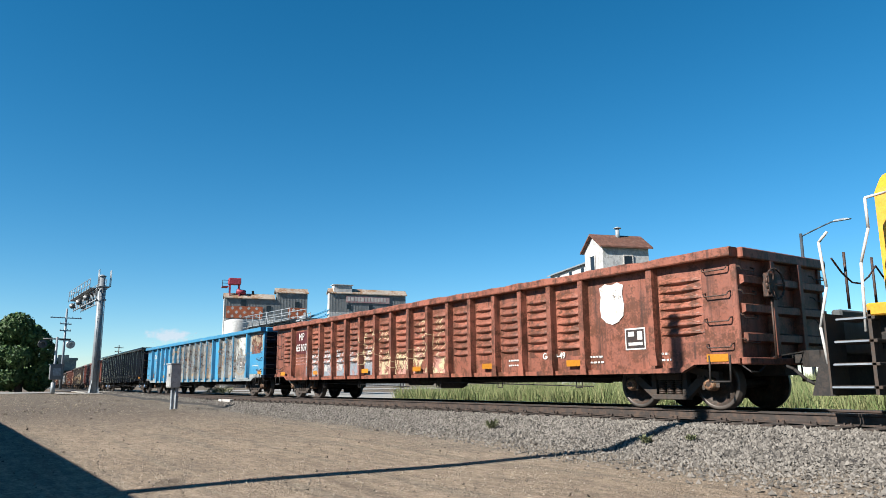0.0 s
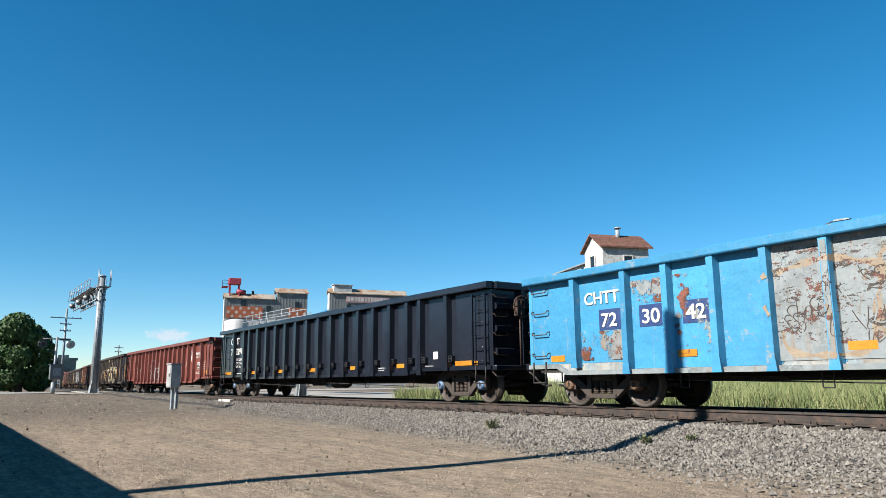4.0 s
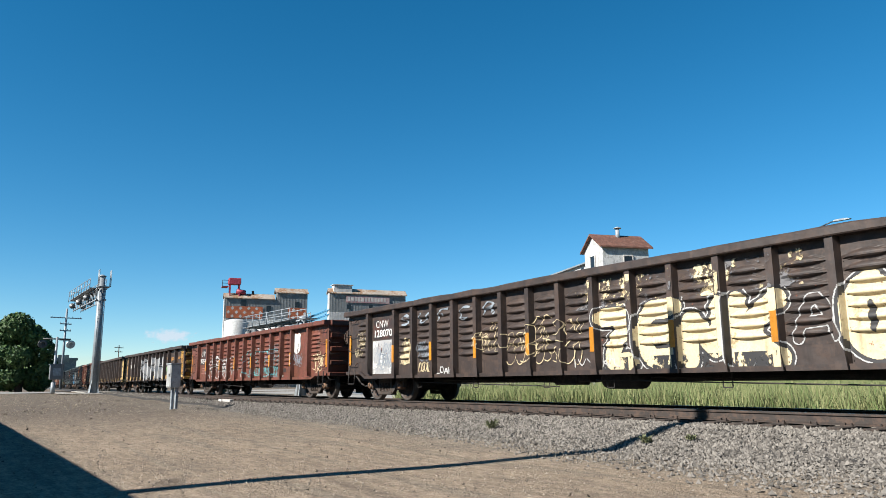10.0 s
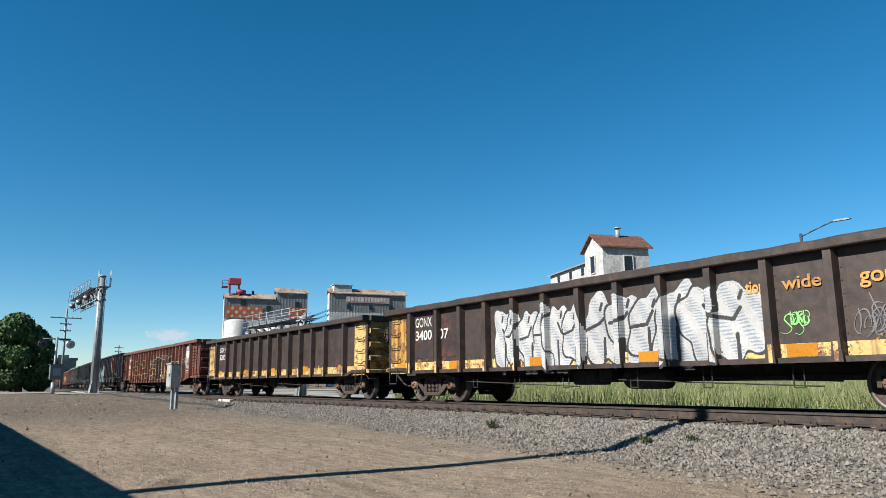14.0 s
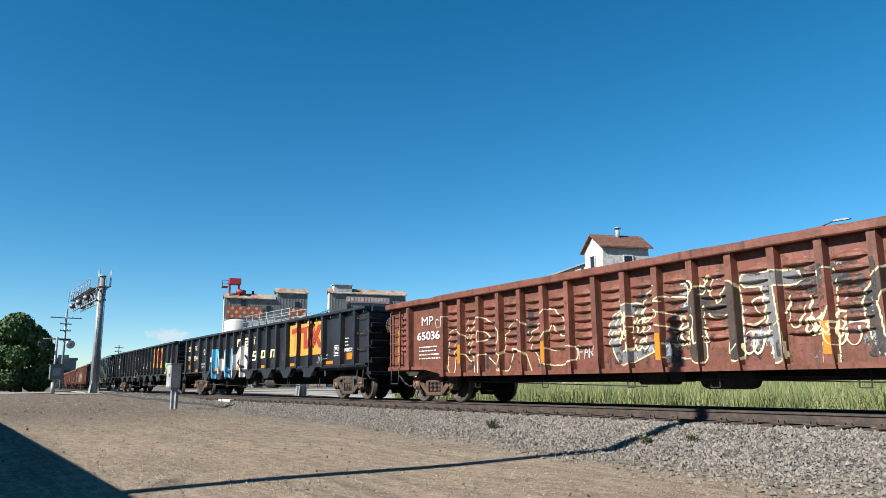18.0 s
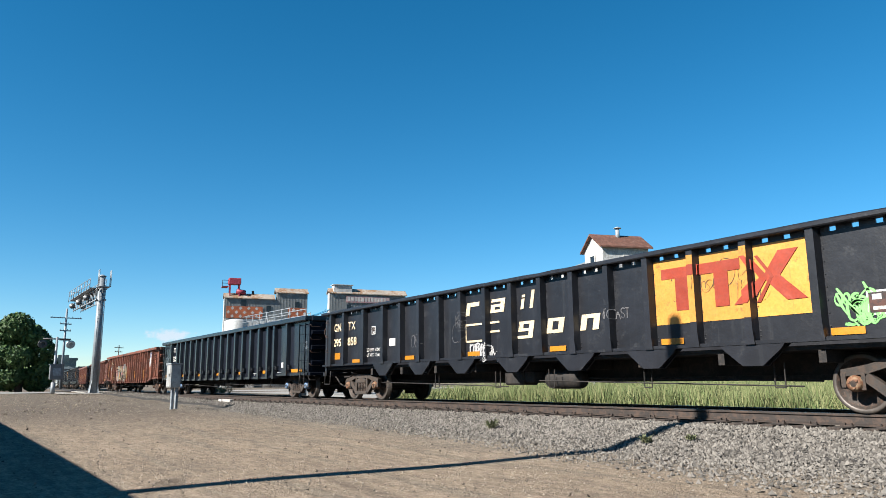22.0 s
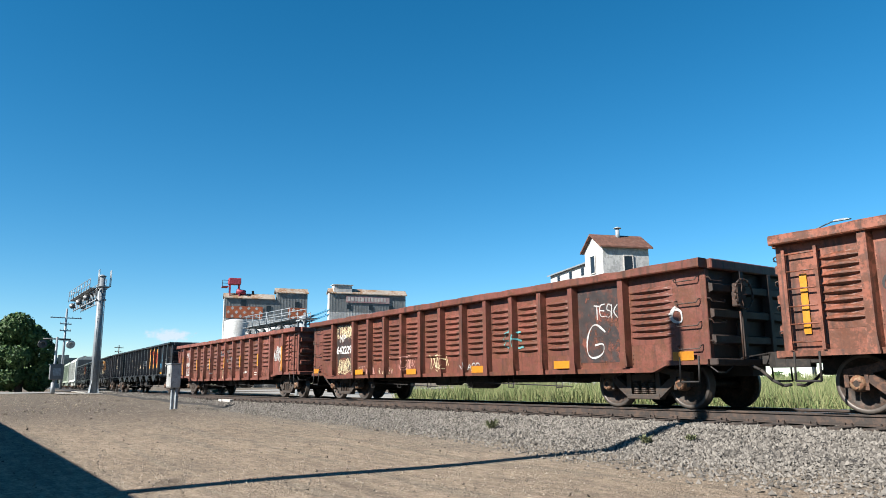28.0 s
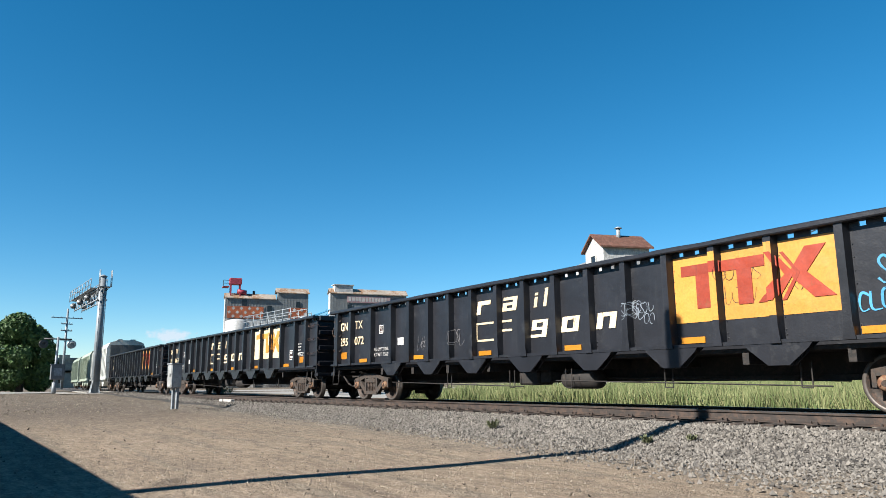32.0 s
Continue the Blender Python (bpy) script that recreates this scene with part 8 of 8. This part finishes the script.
    doodle(c, s, 6.8, 7.6, 1.5, 2.1, "spray_silver", 164, 6, 0.014)
    for k, word, nums in ((9, 1, "994"), (10, 1, "858"), (15, 1, "072"), (16, 1, "061"), (17, 1, "115")):
        c, s = K[k], S[k]
        worn = k == 16
        amber_panel(c, s, 3.21, 6.27, 1.55, 2.755, "letter_cream" if worn else "panel_amber", "panel_amber" if worn else "sign_red")
        doodle(c, s, 3.4, 6.1, 1.7, 2.6, "spray_black", 900 + k, 3, 0.007)
        for sh, u, z in (("r", 12.32, 2.20), ("a", 11.30, 2.20), ("i", 10.24, 2.20), ("l", 9.92, 2.20), ("g", 10.28, 1.58), ("o", 9.30, 1.58), ("n", 8.26, 1.58)):
            block(c, s, sh, u, z, 0.26 if sh in "il" else 0.52, 0.33)
        if k != 9:
            for a, b, z0, z1 in ((0, 1.4, 0.42, 0.47), (0, 0.05, 0, 0.42), (0, 0.9, 0, 0.05), (0.9, 0.95, 0, 0.22), (0.95, 1.4, 0.2, 0.25)):
                bm = bmesh.new()
                x = s["L"] / 2 - 12.35
                y = POST + 0.003
                box(bm, x + a, x + b, -SHEET - 0.014, -SHEET - 0.004, 1.52 + z0, 1.52 + z1)
                part("painted_block", bm, "letter_cream", c)
        say(c, s, "GN", 19.88, 2.26, 0.26, "letter_cream", 0.50)
        say(c, s, "TX", 18.85, 2.26, 0.26, "letter_cream", 0.50)
        say(c, s, "295", 19.92, 1.76, 0.25, "letter_cream", 0.56)
        say(c, s, nums, 18.88, 1.76, 0.25, "letter_cream", 0.62)
        say(c, s, "LD LMT 210400", 17.55, 1.50, 0.10, width=0.9)
        say(c, s, "LT WT  75600", 17.55, 1.34, 0.10, width=0.9)
        stencil_box(c, s, 17.05, 2.02, 0.24, 0.26)
        plate(c, s, 15.86, 16.2, 1.62, 1.84, "letter_white")
        stencil_box(c, s, 1.98, 1.44, 0.46, 0.36)
        small_print(c, s, 1.62, 1.98, 4, 0.34, 0.06)
        say(c, s, "NSG21", 1.62, 1.56, 0.12, width=0.58)
        plate(c, s, 1.0, 1.5, 1.3, 1.52, "reflector_yellow")
        plate(c, s, 19.45, 19.85, 1.32, 1.54, "reflector_yellow")
    # 12: rusty orange red
    c, s = K[12], S[12]
    emblem(c, s, 2.0, 1.85, 0.66, 0.74)
    stencil_box(c, s, 1.72, 1.34, 0.44, 0.36)
    plate(c, s, 17.5, 18.78, 1.2, 2.5, "oxide_brown")
    say(c, s, "MP", 18.38, 2.08, 0.26, width=0.45)
    say(c, s, "652071", 18.65, 1.74, 0.24, width=0.98)
    say(c, s, "LD LMT 191000", 18.65, 1.40, 0.09, width=0.9)
    say(c, s, "LT WT 72000", 18.65, 1.24, 0.09, width=0.8)
    doodle(c, s, 17.6, 18.9, 1.5, 1.75, "spray_pink", 126, 4, 0.02)
    doodle(c, s, 18.3, 18.8, 1.65, 2.1, "spray_black", 127, 4, 0.03)
    throw_up(c, s, 10.7, 15.2, 0.80, 1.95, ("spray_pink", "spray_white", "mural_beige"), "dark_brown", 122, 6, 0.03, shade="spray_cream")
    wash(c, s, 10.6, 15.3, 0.8, 2.05, ("oxide_orange",), 121, 0.36, fade=False, grain=1.8)
    doodle(c, s, 11.0, 15.0, 0.85, 1.9, "spray_teal", 128, 5, 0.024)
    sprayed(c, s, 16.2, 16.9, 1.0, 1.25, "GESK", ("spray_cream",), 0, 0.022, 123)
    doodle(c, s, 17.2, 17.7, 2.1, 2.4, "spray_cream", 124, 4, 0.02)
    doodle(c, s, 2.0, 3.2, 1.6, 2.4, "spray_white", 125, 8, 0.018)
    # 13: dark patch and white tag
    c, s = K[13], S[13]
    plate(c, s, 13.42, 14.60, 1.36, 2.20, "plate_black")
    wash(c, s, 13.25, 14.6, 0.8, 2.45, ("dark_brown",), 139, 0.40, fade=False, grain=3.0)
    doodle(c, s, 13.3, 14.6, 0.8, 1.35, "spray_cream", 150, 10, 0.018)
    doodle(c, s, 13.3, 14.6, 2.0, 2.45, "spray_cream", 151, 8, 0.018)
    say(c, s, "MP", 14.30, 1.88, 0.24, width=0.42)
    say(c, s, "642229", 14.50, 1.50, 0.25, width=1.06)
    plate(c, s, 1.95, 3.15, 0.9, 2.42, "plate_black")
    wash(c, s, 1.95, 3.15, 0.85, 2.45, ("oxide_brown",), 149, 0.34, fade=False, grain=2.4)
    sprayed(c, s, 2.4, 3.0, 0.95, 1.75, "G", ("spray_white",), 0, 0.03, 131)
    sprayed(c, s, 2.05, 2.7, 1.8, 2.05, "TESK", ("spray_white",), 0, 0.018, 132)
    sprayed(c, s, 0.5, 0.8, 1.55, 1.85, "O", ("spray_white",), 0, 0.05, 133)
    doodle(c, s, 8.0, 8.9, 0.8, 1.3, "spray_cream", 134, 5, 0.018)
    doodle(c, s, 9.6, 10.6, 0.9, 1.3, "spray_pink", 135, 5, 0.018)
    sprayed(c, s, 6.6, 7.3, 0.8, 1.0, "NARR", ("spray_white",), 0, 0.018, 136)
    sprayed(c, s, 4.9, 5.6, 1.3, 1.7, "EE", ("spray_teal",), 0, 0.03, 137)
    wash(c, s, 10.8, 13.3, 0.8, 1.6, ("spray_pink", "spray_cream"), 138, 0.16, grain=2.6)
    # 14: faded red with tags
    c, s = K[14], S[14]
    say(c, s, "MP", 14.8, 1.94, 0.25, width=0.38)
    say(c, s, "640639", 14.85, 1.48, 0.22, width=1.05)
    doodle(c, s, 13.9, 14.5, 1.7, 2.1, "spray_white", 141, 7, 0.022)
    sprayed(c, s, 13.9, 14.8, 1.05, 1.35, "DER", ("spray_white",), 0, 0.04, 142)
    small_print(c, s, 14.9, 1.0, 2, 0.6, 0.06)
    doodle(c, s, 1.45, 2.45, 1.35, 2.0, "spray_white", 143, 6, 0.030)
    sprayed(c, s, 10.2, 10.9, 1.0, 1.7, "C", ("spray_white",), 0, 0.05, 144)
    stencil_box(c, s, 1.42, 0.92, 0.36, 0.36)
    say(c, s, "G-100-42", 5.86, 1.0, 0.10, width=0.5)
    small_print(c, s, 4.6, 1.0, 2, 0.5, 0.05)
    wash(c, s, 3.2, 13.6, 0.85, 1.9, ("oxide_brown",), 145, 0.2)
    wash(c, s, 6.1, 9.2, 1.2, 2.1, ("spray_grey",), 146, 0.34, fade=False, grain=1.6, lie=1.5)
    ribbons(c, s, [[(s["L"] / 2 - 8.7, 1.30), (s["L"] / 2 - 8.7, 0.80)], [(s["L"] / 2 - 8.80, 0.94), (s["L"] / 2 - 8.7, 0.78), (s["L"] / 2 - 8.60, 0.94)]], 0.022, "spray_cream", "sprayed arrow")


def scrap_heap(k, u0, u1, seed):
    """Tangled scrap that shows over the top rail of a loaded car."""
    r, c, s = random.Random(seed), CARS[k], SPECS[k]
    bm = bmesh.new()
    for _ in range(120):
        x, y = s["L"] / 2 - r.uniform(u0, u1), r.uniform(-1.2, 1.2)
        p = Vector((x, y, s["top"] + r.uniform(-0.5, 0.06)))
        d = Vector((r.uniform(-1, 1), r.uniform(-1, 1), r.uniform(-0.25, 0.35))) * r.uniform(0.1, 0.4)
        rod(bm, p, p + d, r.uniform(0.01, 0.07), 5)
    tagged(part("scrap_load", bm, "scrap", c, "jumbled rusty scrap metal"), kind="stuff")


dress()
scrap_heap(3, 14.2, 18.8, 1)
scrap_heap(9, 2.2, 4.4, 2)


# ---- movement ----
def rolled(t):
    """Metres that the leading gondola's front end lies along the track at t seconds."""
    return -7.228 + 9.18576 * t + 0.0189276 * t * t - 4.119e-5 * t ** 3


SLIP = {2: 0.08, 9: -0.12, 22: -0.10, 23: 0.10, 24: 0.10, 31: 0.05, 32: 0.20}   # small surges of the couplers, in metres


def riding(s):
    """A car's place with both its trucks on the track's line."""
    ax, ay, _ = along(s + 6.5)
    bx_, by_, _ = along(s - 6.5)
    return pose((ax + bx_) / 2, (ay + by_) / 2, RAIL, 0, 0, math.degrees(math.atan2(ay - by_, ax - bx_)))


def motions():
    for car, back in TRAIN:
        walk(car, [(t, riding(rolled(t) + SLIP.get(t, 0.0) - back)) for t in range(33)])
    # every wheelset turns by the same way rolled
    first = WHEELSETS[0]
    walk(first, [(k / 30, pose(0, 0, 0, 0, math.degrees(rolled(k / 30) / 0.457), 0)) for k in range(961)])
    for w in WHEELSETS[1:]:
        w.rotation_mode = "QUATERNION"
        w.animation_data_create()
        w.animation_data.action = first.animation_data.action
        w.animation_data.action_slot = first.animation_data.action_slot


motions()
